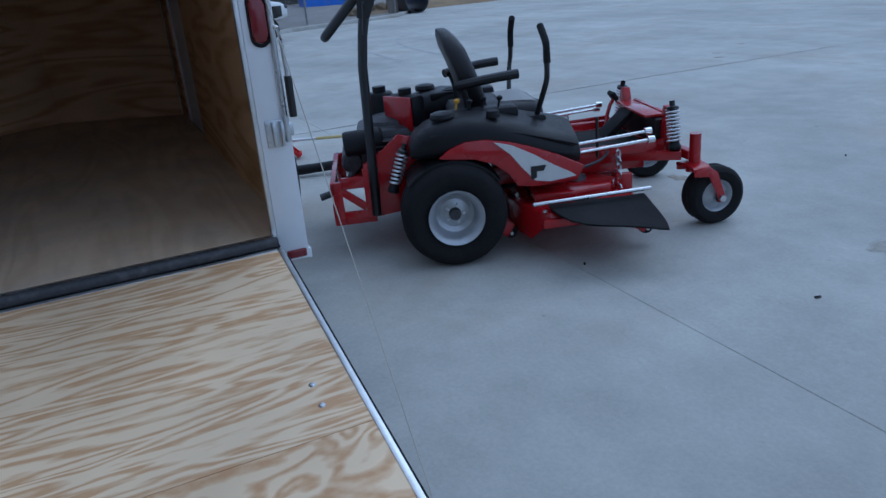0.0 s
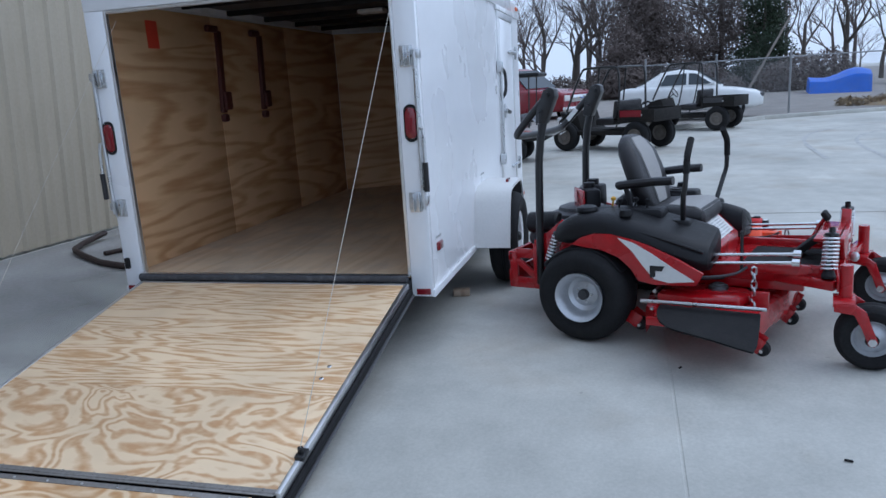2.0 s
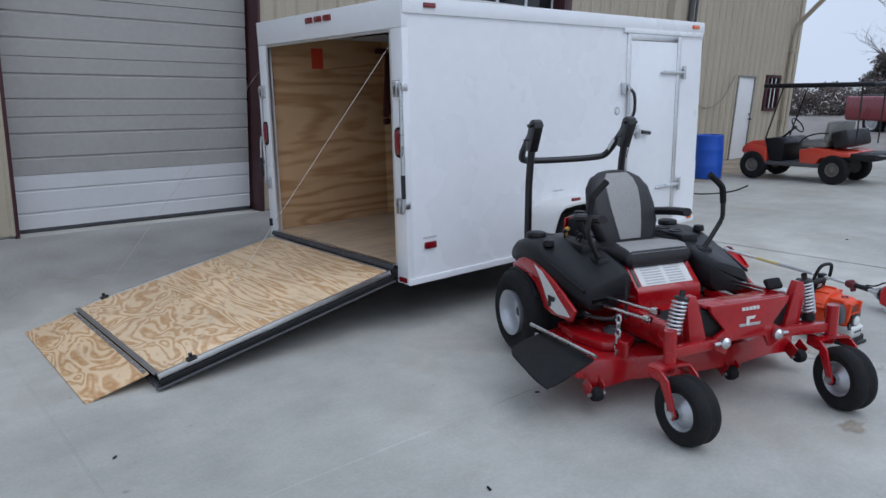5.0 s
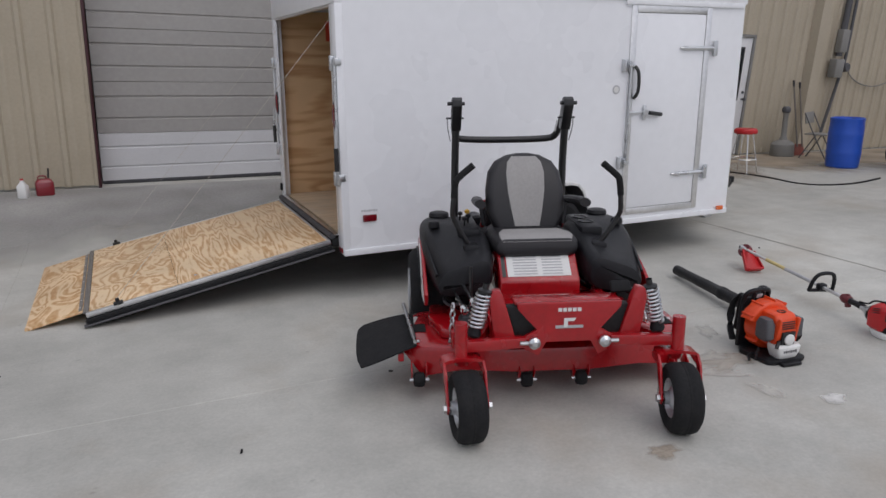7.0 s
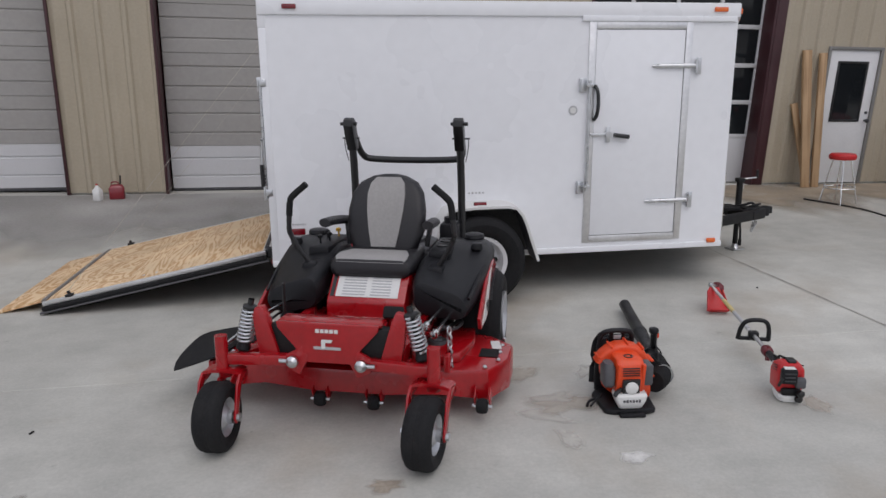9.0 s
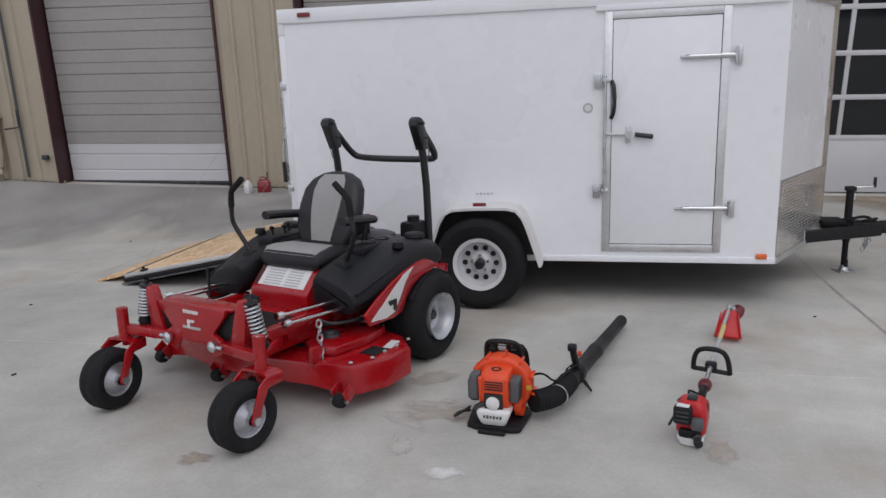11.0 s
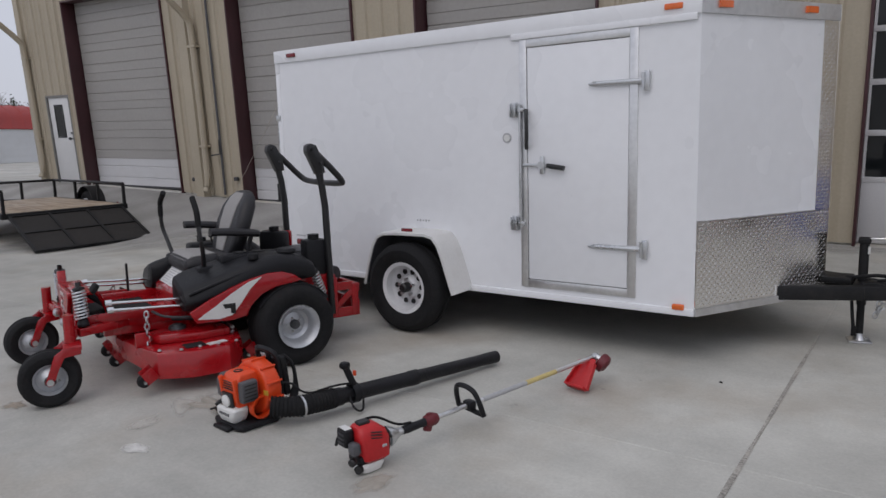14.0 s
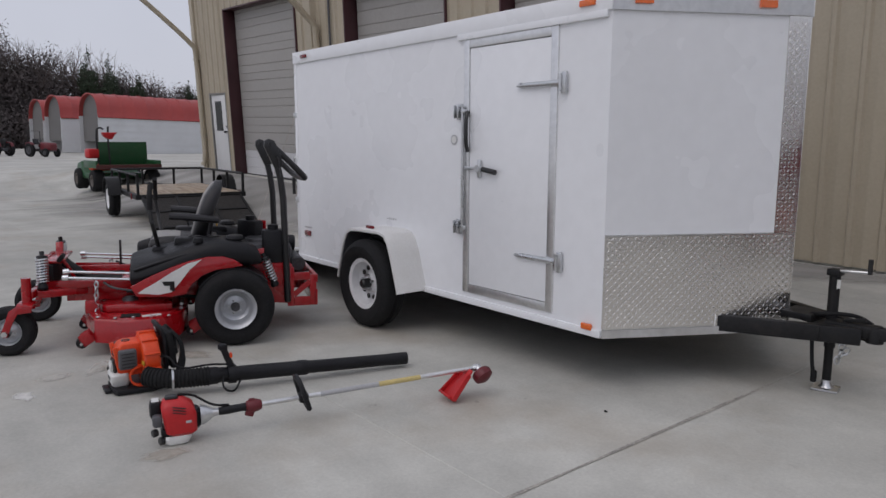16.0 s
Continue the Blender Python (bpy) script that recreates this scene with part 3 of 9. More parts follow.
def blot(name, c, r, seed, material, label, squash=0.6, turn=0.0):
    t = B()
    cover = t.verts.layers.float.new("cover")
    mid = t.verts.new((c[0], c[1], ground_z(*c) + 0.004))
    mid[cover] = 0.7
    ring, inner = [], []
    for k in range(22):
        a = 2 * math.pi * k / 22
        rr = r * (0.75 + 0.5 * noise.noise(Vector((math.cos(a) * 1.6 + seed, math.sin(a) * 1.6, seed * 3.1))))
        x, y = rr * math.cos(a), rr * squash * math.sin(a)
        x, y = x * math.cos(turn) - y * math.sin(turn), x * math.sin(turn) + y * math.cos(turn)
        ring.append(t.verts.new((c[0] + x, c[1] + y, ground_z(c[0] + x, c[1] + y) + 0.004)))
        inner.append(t.verts.new((c[0] + x * 0.6, c[1] + y * 0.6, ground_z(c[0] + x, c[1] + y) + 0.004)))
        inner[-1][cover] = 0.55 + 0.3 * noise.noise(Vector((x * 40, y * 40, seed)))
    for k in range(22):
        j = (k + 1) % 22
        t.faces.new((ring[k], ring[j], inner[j], inner[k]))
        t.faces.new((inner[k], inner[j], mid))
    soft_edge(material)
    return solid(name, t, material, label, "stain", kind="stuff")


blot("stain", (0.62, -2.68), 0.13, 1.0, M_OIL, "brown oil stain on the concrete")
M_RUST = surf("rust_stain", (0.4, 0.31, 0.27), 0.8, var=0.25, scale=5)
for k, (x, y, r) in enumerate(((4.75, -7.3, 0.13), (5.1, -7.6, 0.09), (4.5, -7.05, 0.06), (5.6, -8.6, 0.12))):
    blot("stain", (x, y), r, 4.0 + k, M_RUST, "faint rust-brown stain on the concrete", 0.45, 0.6)
M_SCUFF = surf("pale_scuff", (0.58, 0.56, 0.51), 0.85, var=0.1, scale=8, dirt=0.25, dirt_colour=(0.42, 0.4, 0.36))
for k, (x, y, r) in enumerate(((1.6, -1.97, 0.2), (1.9, -1.63, 0.17), (1.52, -2.44, 0.16), (1.45, -2.17, 0.22))):
    blot("stain", (x, y), r, 9.0 + k, M_SCUFF, "pale worn scuff on the concrete", 0.5, 0.9 * k)
M_TAN = surf("tan_soil_stain", (0.49, 0.45, 0.385), 0.85, var=0.15, scale=9)
for k, (x, y, r) in enumerate(((1.62, -2.05, 0.3), (1.5, -1.6, 0.22), (2.95, -2.25, 0.16), (-0.9, -2.6, 0.2))):
    blot("stain", (x, y), r, 14.0 + k, M_TAN, "faint tan soil stain on the concrete", 0.6, 0.7 * k)
blot("stain", (1.76, -2.64), 0.13, 2.3, M_PALE, "small pale spill on the concrete")
for k, (x, y) in enumerate([(3.89, -0.23), (-2.14, -0.52), (-1.05, -1.9), (0.3, -3.9), (-0.15, -1.35), (-2.9, 1.9), (2.35, -3.1), (5.3, -0.9), (-1.0, -3.2)]):
    t = B()
    box(t, (0, 0, 0.006), (0.02 + 0.006 * (k % 3), 0.011, 0.008), (0, 0, 37 * k), bevel=0.004)
    solid("debris", t, M_RUBBER, "dark scrap of leaf litter on the concrete", "debris", group="scraps on the yard", m=pose(x, y, ground_z(x, y)))


# film of tan dirt washed along the foot of the wall; farther left, painted shade
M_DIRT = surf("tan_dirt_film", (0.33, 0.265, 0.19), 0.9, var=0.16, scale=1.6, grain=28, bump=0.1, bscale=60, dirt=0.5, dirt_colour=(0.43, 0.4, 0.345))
rg = random.Random(71)
# Darker grey stands in for shade on the apron by wall and trailer.
M_SHADEFILM = surf("grey_dirt_film", (0.335, 0.325, 0.31), 0.85, var=0.16, scale=1.1, grain=40, bump=0.1, bscale=60, dirt=0.2, dirt_colour=(0.37, 0.36, 0.335))
for dm in (M_DIRT, M_SHADEFILM):
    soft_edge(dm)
for x0, x1, y0, dm in ((4.6, 16.4, 2.0, M_DIRT), (-16.5, 5.2, None, M_SHADEFILM)):
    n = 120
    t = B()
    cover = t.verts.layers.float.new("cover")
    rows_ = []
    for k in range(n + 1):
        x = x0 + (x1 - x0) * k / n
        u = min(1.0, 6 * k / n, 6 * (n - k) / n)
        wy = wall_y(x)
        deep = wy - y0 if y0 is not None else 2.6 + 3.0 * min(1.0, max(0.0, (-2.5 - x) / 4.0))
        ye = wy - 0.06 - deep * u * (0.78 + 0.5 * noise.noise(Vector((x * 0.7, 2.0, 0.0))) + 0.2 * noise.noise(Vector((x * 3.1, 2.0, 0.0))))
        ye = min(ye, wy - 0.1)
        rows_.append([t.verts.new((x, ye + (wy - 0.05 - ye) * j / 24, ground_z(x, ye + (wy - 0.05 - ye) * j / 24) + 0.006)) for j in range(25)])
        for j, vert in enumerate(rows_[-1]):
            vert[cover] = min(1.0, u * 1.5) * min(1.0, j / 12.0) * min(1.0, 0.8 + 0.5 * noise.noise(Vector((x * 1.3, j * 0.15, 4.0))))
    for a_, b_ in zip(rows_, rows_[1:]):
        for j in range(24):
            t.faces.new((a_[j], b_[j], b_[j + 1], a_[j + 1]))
    solid("dirt_film", t, dm, "thin sheet over the concrete apron: tan dirt right, painted shade left", "dirt", kind="stuff")


# ---- building ----
before = set(bpy.data.objects)
BAYS = [(-10.55, -7.4, 3.85), (-5.6, -2.87, 3.85), (-1.64, 1.085, 3.9), (4.12, 6.95, 3.9)]
DOORS = [(-11.7, -10.83, 1.93), (8.02, 8.95, 2.12), (14.02, 14.94, 2.06)]
WX0, WX1, WTOP = -12.3, 17.2, 6.1


def siding(bm, x0, x1, z0a, z0b, z1):
    """Ribbed steel sheet on the building's face: a rib every 0.3 m."""
    prof, x = [], x0
    k = math.floor(x0 / 0.305)
    xs = [(x0, 0.0)]
    while True:
        r = k * 0.305 + 0.15
        for dx, dy in ((-0.045, 0.0), (-0.02, -0.03), (0.02, -0.03), (0.045, 0.0), (0.105, 0.0), (0.115, -0.006), (0.14, -0.006), (0.15, 0.0)):
            if x0 < r + dx < x1:
                xs.append((r + dx, dy))
        k += 1
        if r > x1:
            break
    xs.append((x1, 0.0))
    xs.sort()
    lo, hi = [], []
    for x, dy in xs:
        zb = z0a + (z0b - z0a) * (x - x0) / max(1e-6, x1 - x0)
        lo.append(bm.verts.new((x, WALL_Y + dy, zb)))
        hi.append(bm.verts.new((x, WALL_Y + dy, z1)))
    for i in range(len(lo) - 1):
        bm.faces.new((lo[i], lo[i + 1], hi[i + 1], hi[i]))


cuts = sorted([(a, b, base_z((a + b) / 2) + h) for a, b, h in BAYS] + [(a, b, base_z(a) + h) for a, b, h in DOORS])
bm = B()
x = WX0
for a, b, top in cuts:
    siding(bm, x, a, base_z(x) + 0.03, base_z(a) + 0.03, WTOP)
    siding(bm, a, b, top, top, WTOP)
    x = b
siding(bm, x, WX1, base_z(x) + 0.03, base_z(WX1) + 0.03, WTOP)
wall = solid("wall_front", bm, M_SIDING, "tan ribbed steel siding of a long workshop building", "wall", kind="structure")

# inner wall behind the siding, with the openings cut through
bm = B()
x = WX0
for a, b, top in cuts:
    span(bm, x, a - 0.04, WALL_Y + 0.03, WALL_Y + 0.3, -0.1, WTOP)
    span(bm, a - 0.04, b + 0.04, WALL_Y + 0.03, WALL_Y + 0.3, top + 0.04, WTOP)
    x = b + 0.04
span(bm, x, WX1, WALL_Y + 0.03, WALL_Y + 0.2, -0.1, WTOP)
solid("wall_core", bm, M_GREYPL, "insulated core of the workshop's front wall", "wall", kind="structure")
bm = B()
span(bm, WX0, WX1, 16.0, 16.2, -0.1, 8.0)
span(bm, WX0, WX0 + 0.2, WALL_Y + 0.2, 16.0, -0.1, 7.5)
span(bm, WX1 - 0.2, WX1, WALL_Y + 0.2, 16.0, -0.1, 7.5)
solid("wall_rear", bm, M_SIDING, "plain tan rear and end walls of the workshop", "wall", kind="structure")
bm = B()
prism(bm, [(WALL_Y - 0.35, WTOP), (10.4, 8.1), (16.4, 6.4), (16.4, 6.55), (10.4, 8.26), (WALL_Y - 0.35, WTOP + 0.16)], WX1 - WX0 + 0.6, facing((WX0 + WX1) / 2))
solid("roof", bm, M_SIDING, "low-pitched tan metal roof of the workshop", "roof", kind="structure")
bm = B()
span(bm, WX0, WX1, WALL_Y + 0.2, 16.0, -0.08, 0.03)
solid("workshop_floor", bm, M_CONCRETE, "dim concrete floor inside the workshop", "floor", kind="structure")
# concrete footing along the foot of the wall
bm = B()
x = WX0
for a, b in [(c[0], c[1]) for c in cuts] + [(WX1, WX1)]:
    if a - x > 0.05:
        box(bm, ((x + a) / 2, WALL_Y + 0.05, (base_z(x) + base_z(a)) / 2 - 0.02), (a - x, 0.05, 0.12), (0, math.degrees(math.atan2(base_z(x) - base_z(a), a - x)), 0), bevel=0.008)
    x = b
solid("baseboard", bm, M_CONCRETE, "narrow stained concrete footing under the siding", "footing", kind="structure")

# corner and bay trims
bm = B()
span(bm, WX0 - 0.08, WX0 + 0.1, WALL_Y - 0.06, WALL_Y + 0.1, 0.4, WTOP, 0.01)
span(bm, WX1 - 0.1, WX1 + 0.08, WALL_Y - 0.06, WALL_Y + 0.1, -0.02, WTOP, 0.01)
for xa in (-6.72, 10.55):
    prism(bm, [(-0.15, 0.0), (-0.11, -0.14), (0.11, -0.14), (0.15, 0.0)], WTOP - 0.2, Matrix.Translation((xa, WALL_Y, 0.1 + WTOP / 2)))
solid("trim", bm, M_SIDING, "tan folded corner trim and pilaster covers", "trim", kind="structure")


def bay_frame(a, b, h):
    zb = base_z((a + b) / 2)
    bm = B()
    for xx in (a, b):
        s = -1 if xx == a else 1
        span(bm, xx, xx + 0.035 * s, WALL_Y - 0.045, WALL_Y + 0.3, min(base_z(xx), base_z(xx + 0.2 * s)) - 0.03, zb + h, 0.006)
    span(bm, a - 0.035, b + 0.035, WALL_Y - 0.043, WALL_Y + 0.298, zb + h, zb + h + 0.035, 0.006)
    return bm


def panel_profile(w, h, rib=True):
    """One door section: a shallow pan with two pressed grooves and tight joints."""
    t = bmesh.new()
    z, yy = [0.0, 0.004], [0.008, 0.0]
    for c in (0.29 * h, 0.71 * h):
        z += [c - 0.016, c - 0.006, c + 0.006, c + 0.016]
        yy += [0.0, 0.014, 0.014, 0.0]
    z += [h - 0.004, h]
    yy += [0.0, 0.008]
    cols = []
    for xx in (-w / 2, w / 2):
        cols.append([t.verts.new((xx, y, zz)) for y, zz in zip(yy, z)] + [t.verts.new((xx, 0.05, h)), t.verts.new((xx, 0.05, 0))])
    n = len(cols[0])
    for i in range(n):
        t.faces.new((cols[0][i], cols[1][i], cols[1][(i + 1) % n], cols[0][(i + 1) % n]))
    t.faces.new(list(reversed(cols[0])))
    t.faces.new(cols[1])
    return t


for i, (a, b, h) in enumerate(BAYS[:3]):
    zb = base_z((a + b) / 2)
    door = thing("bay_door_%d" % (i + 1), "closed sectional overhead door, grey above and white at the foot", "overhead door", pose((a + b) / 2, WALL_Y + 0.24, zb), kind="structure")
    grey = part("section", panel_profile(b - a - 0.04, 0.6), M_BAYGREY, door, "faded grey ribbed door section")
    white = part("section", panel_profile(b - a - 0.04, 0.57), M_BAYWHITE, door, "bright white ribbed bottom section")
    white.matrix_basis = pose(0, 0, 0.03)
    grey.matrix_basis = pose(0, 0, 0.602)
    z = 0.602 + 0.602
    while z < h:
        clone(grey, pose(0, 0, z), door)
        z += 0.602
    bm = B()
    span(bm, -(b - a) / 2 + 0.02, (b - a) / 2 - 0.02, -0.005, 0.05, -0.01, 0.035, 0.006)
    part("bottom_seal", bm, M_SEAL, door)
    solid("trim", bay_frame(a, b, h), M_MAROON, "dark maroon steel surround of an overhead door", "trim", kind="structure")

# glazed overhead door
a, b, h = BAYS[3]
zb = base_z((a + b) / 2)
gdoor = thing("bay_door_4", "closed overhead door with dark glass panes in white rails", "overhead door", pose(0, WALL_Y + 0.24, 0), kind="structure")
bm = B()
span(bm, a, b, -0.02, 0.04, zb, 0.91, 0.01)
part("bottom_section", bm, M_BAYWHITE, gdoor, "solid white bottom section")
rows = [0.93, 1.45, 2.0, 2.56, 3.12, 3.68, 4.08]
bm = B()
for z in rows:
    span(bm, a, b, -0.026, 0.03, z - 0.032, z + 0.032, 0.006)
part("rail", bm, M_BAYWHITE, gdoor)
cols = [a + (b - a) * k / 4 for k in range(5)]
for xx in cols:
    bm = B()
    span(bm, xx - 0.028, xx + 0.028, -0.022, 0.028, 0.91, 4.1, 0.006)
    part("stile", bm, M_BAYWHITE, gdoor)
for z0, z1 in zip(rows, rows[1:]):
    for x0, x1 in zip(cols, cols[1:]):
        bm = B()
        span(bm, x0 + 0.02, x1 - 0.02, 0.0, 0.01, z0 + 0.02, z1 - 0.02)
        part("pane", bm, M_GLASS, gdoor)
bm = bay_frame(a, b, h)
span(bm, b + 0.036, b + 0.2, WALL_Y - 0.05, WALL_Y + 0.02, base_z(b) - 0.02, zb + h + 0.03, 0.006)
solid("trim", bm, M_MAROON, "dark maroon steel surround of the glazed door", "trim", kind="structure")


def man_door(i, a, b, z0, h, label, window):
    d = thing("door_%d" % i, label, "door", pose((a + b) / 2, WALL_Y, z0), kind="structure")
    w = b - a
    bm = B()
    for s in (-1, 1):
        span(bm, s * w / 2 - 0.035, s * w / 2 + 0.012, -0.03, 0.14, 0, h + 0.012, 0.005)
    span(bm, -w / 2 + 0.0, w / 2 - 0.0, -0.029, 0.139, h - 0.035, h + 0.014, 0.005)
    part("door_frame", bm, M_FRAMEGREY, d, "thin grey door frame")
    bm = B()
    span(bm, -w / 2 + 0.036, w / 2 - 0.036, 0.0, 0.045, 0.01, h - 0.036, 0.004)
    part("leaf", bm, M_WHITEDOOR, d)
    if window:
        x0, x1, z0w, z1w = window
        bm = B()
        for p, q in ((x0, x0 + 0.035), (x1 - 0.035, x1)):
            span(bm, p, q, -0.012, 0.02, z0w, z1w, 0.004)
        for p, q in ((z0w, z0w + 0.035), (z1w - 0.035, z1w)):
            span(bm, x0 + 0.035, x1 - 0.035, -0.012, 0.02, p, q, 0.004)
        part("window_frame", bm, M_BLACK, d)
        bm = B()
        span(bm, x0 + 0.03, x1 - 0.03, -0.006, 0.012, z0w + 0.03, z1w - 0.03)
        part("pane", bm, M_GLASS, d)
    bm = B()
    rod(bm, (w / 2 - 0.1, 0, 1.0), (w / 2 - 0.1, -0.05, 1.0), 0.016)
    lathe(bm, [(0, 0), (0.028, 0.005), (0.034, 0.025), (0.024, 0.045), (0, 0.05)], (w / 2 - 0.1, -0.04, 1.0), (w / 2 - 0.1, -0.2, 1.0), 14)
    rod(bm, (w / 2 - 0.1, 0, 1.12), (w / 2 - 0.1, -0.02, 1.12), 0.022)
    part("door_handle", bm, M_STEELDARK, d)
    return d


man_door(1, -11.7, -10.83, 0.45, 1.93, "closed white steel door with a narrow dark window", (-0.21, 0.13, 1.02, 1.74))
man_door(2, 8.02, 8.95, 0.2, 2.1, "closed white steel door with a half-height dark window", (-0.29, 0.26, 0.98, 1.9))
man_door(3, 14.02, 14.94, 0.15, 2.05, "closed plain white steel door with a paper notice", None)

# window beside the third door
win = thing("window_1", "small window in a dark wooden frame", "window", pose(15.98, WALL_Y - 0.01, 1.8), kind="structure")
bm = B()
for p, q, r_, s in ((-0.42, -0.34, -0.46, 0.46), (0.34, 0.42, -0.46, 0.46), (-0.34, 0.34, 0.38, 0.46), (-0.34, 0.34, -0.46, -0.38)):
    span(bm, p, q, -0.05, 0.02, r_, s, 0.006)
part("window_frame", bm, M_MAROON, win)
bm = B()
span(bm, -0.34, 0.34, -0.03, -0.02, -0.38, 0.38)
part("pane", bm, M_GLASS, win)
for k in range(2):
    bm = B()
    span(bm, -0.13 + 0.24 * k, -0.09 + 0.24 * k, -0.04, -0.01, -0.38, 0.38, 0.004)
    part("mullion", bm, M_WHITEPL, win)

# downpipes from the eaves, conduit and meter boxes
for xx, lab in ((-12.12, "tan downpipe at the building's corner, swept out to the eaves"), (-6.5, "tan downpipe beside the pilaster, swept out to the eaves"), (16.75, "tan downpipe at the far corner of the building")):
    bm = B()
    zb = base_z(xx)
    tube(bm, [(xx, 4.56, zb + 0.12), (xx, 4.66, zb + 0.3), (xx, 4.66, 3.4), (xx, 4.6, 3.62), (xx - 0.45, 2.6, 5.55), (xx - 0.45, 2.5, 5.9)], 0.06, 8, 2)
    for z in (0.95, 2.75):
        span(bm, xx - 0.09, xx + 0.09, 4.6, 4.74, zb + z, zb + z + 0.04)
    solid("downpipe", bm, M_SIDING, lab, "downpipe", group="downpipes")
bm = B()
tube(bm, [(-6.08, 4.7, 5.8), (-6.12, 4.7, base_z(-6.1) + 0.08)], 0.022, 8, 0)
solid("conduit", bm, M_GREYPL, "thin dark conduit running down the siding", "conduit")
bm = B()
tube(bm, [(-6.1, 4.66, 1.42), (-6.1, 4.66, 1.16), (-6.34, 4.66, 1.13)], 0.014, 8, 0)
solid("wire", bm, M_STEELDARK, "short bent wire between conduit and downpipe", "wire")
for xx, zz in ((-6.95, 0.66), (-5.78, 0.7)):
    bm = B()
    box(bm, (xx, WALL_Y - 0.05, zz), (0.1, 0.05, 0.07), bevel=0.008)
    solid("hose_tap", bm, M_STEELDARK, "small dark tap on the siding", "tap", group="taps on the siding")
bm = B()
tube(bm, [(11.42, 4.66, 5.9), (11.42, 4.66, 1.95), (11.34, 4.66, 1.6), (11.1, 4.66, 0.5)], 0.03, 8, 0)
tube(bm, [(11.22, 4.66, 5.9), (11.2, 4.66, 2.0)], 0.06, 8, 0)
solid("conduit", bm, M_GREYPL, "grey electrical conduit down the building's siding", "conduit")
meter = thing("meter_box", "grey electrical box with a round meter on the siding", "electrical box", pose(11.25, WALL_Y - 0.04, 1.78))
bm = B()
box(bm, (-0.1, -0.08, 0), (0.24, 0.16, 0.34), bevel=0.015)
box(bm, (-0.05, -0.07, 0.5), (0.2, 0.13, 0.42), bevel=0.012)
part("housing", bm, M_ASH, meter)
bm = B()
lathe(bm, [(0.09, 0), (0.09, 0.09), (0.07, 0.12), (0, 0.12)], (0.2, 0, 0.02), (0.2, -1, 0.02), 18)
part("meter", bm, M_GREYPL, meter)
bm = B()
tube(bm, [(11.5, 4.69, 1.85), (11.8, 4.69, 1.55), (12.5, 4.69, 1.4), (13.2, 4.69, 1.6), (13.7, 4.69, 2.2)], 0.012, 6, 2)
solid("wire", bm, M_ASH, "slack grey wire looped along the siding", "wire")


settle(before)


# ---- enclosed trailer ----
L, W, Z0, Z1 = 3.66, 2.05, 0.325, 2.25
NX = 4.25
trailer = thing("enclosed_trailer", "white enclosed cargo trailer with V-nose, its rear ramp let down", "trailer")
TH = 0.045

# side wall facing the yard, cut out for the side door
DX0, DX1, DZ0, DZ1 = 2.445, 3.285, 0.4, 2.115


bm = B()
span(bm, 0, DX0, 0, TH, Z0, Z1 - 0.1)
span(bm, DX1, L, 0, TH, Z0, Z1 - 0.1)
span(bm, DX0, DX1, 0, TH, Z0, DZ0)
span(bm, DX0, DX1, 0, TH, DZ1, Z1 - 0.1)
part("side_wall", bm, M_SKIN, trailer)
bm = B()
span(bm, 0, L, W - TH, W, Z0, Z1 - 0.1)
part("side_wall", bm, M_SKIN, trailer)
CY = W / 2
for s in (-1, 1):
    y0 = CY + s * W / 2
    bm = B()
    inner = 0.05
    prism(bm, [(L, y0), (NX, CY), (NX - inner * 1.15, CY), (L, y0 - s * inner)], Z1 - 0.1 - Z0, Matrix.Translation((0, 0, (Z0 + Z1 - 0.1) / 2)))
    part("nose_wall", bm, M_SKIN, trailer)

# tread plate on the lower nose and up the prow
def nose_sheet(u0, u1, z0, z1, s, off):
    """A sheet on the nose face s, from u0 to u1 along it (0 at the side, 1 at the prow)."""
    a = Vector((L, CY + s * W / 2, 0))
    b = Vector((NX, CY, 0))
    d = (b - a).normalized()
    nrm = Vector((d.y, -d.x, 0)) * (1 if s < 0 else -1)
    ln = (b - a).length
    t = B()
    p0, p1 = a + d * ln * u0, a + d * ln * u1
    vs = []
    for p in (p0, p1):
        for o in (0.001, off):
            q = p + nrm * o
            vs.append([(q.x, q.y, z) for z in (z0, z1)])
    ring0 = [vs[0][0], vs[1][0], vs[1][1], vs[0][1]]
    ring1 = [vs[2][0], vs[3][0], vs[3][1], vs[2][1]]
    loft(t, [ring0, ring1])
    return t


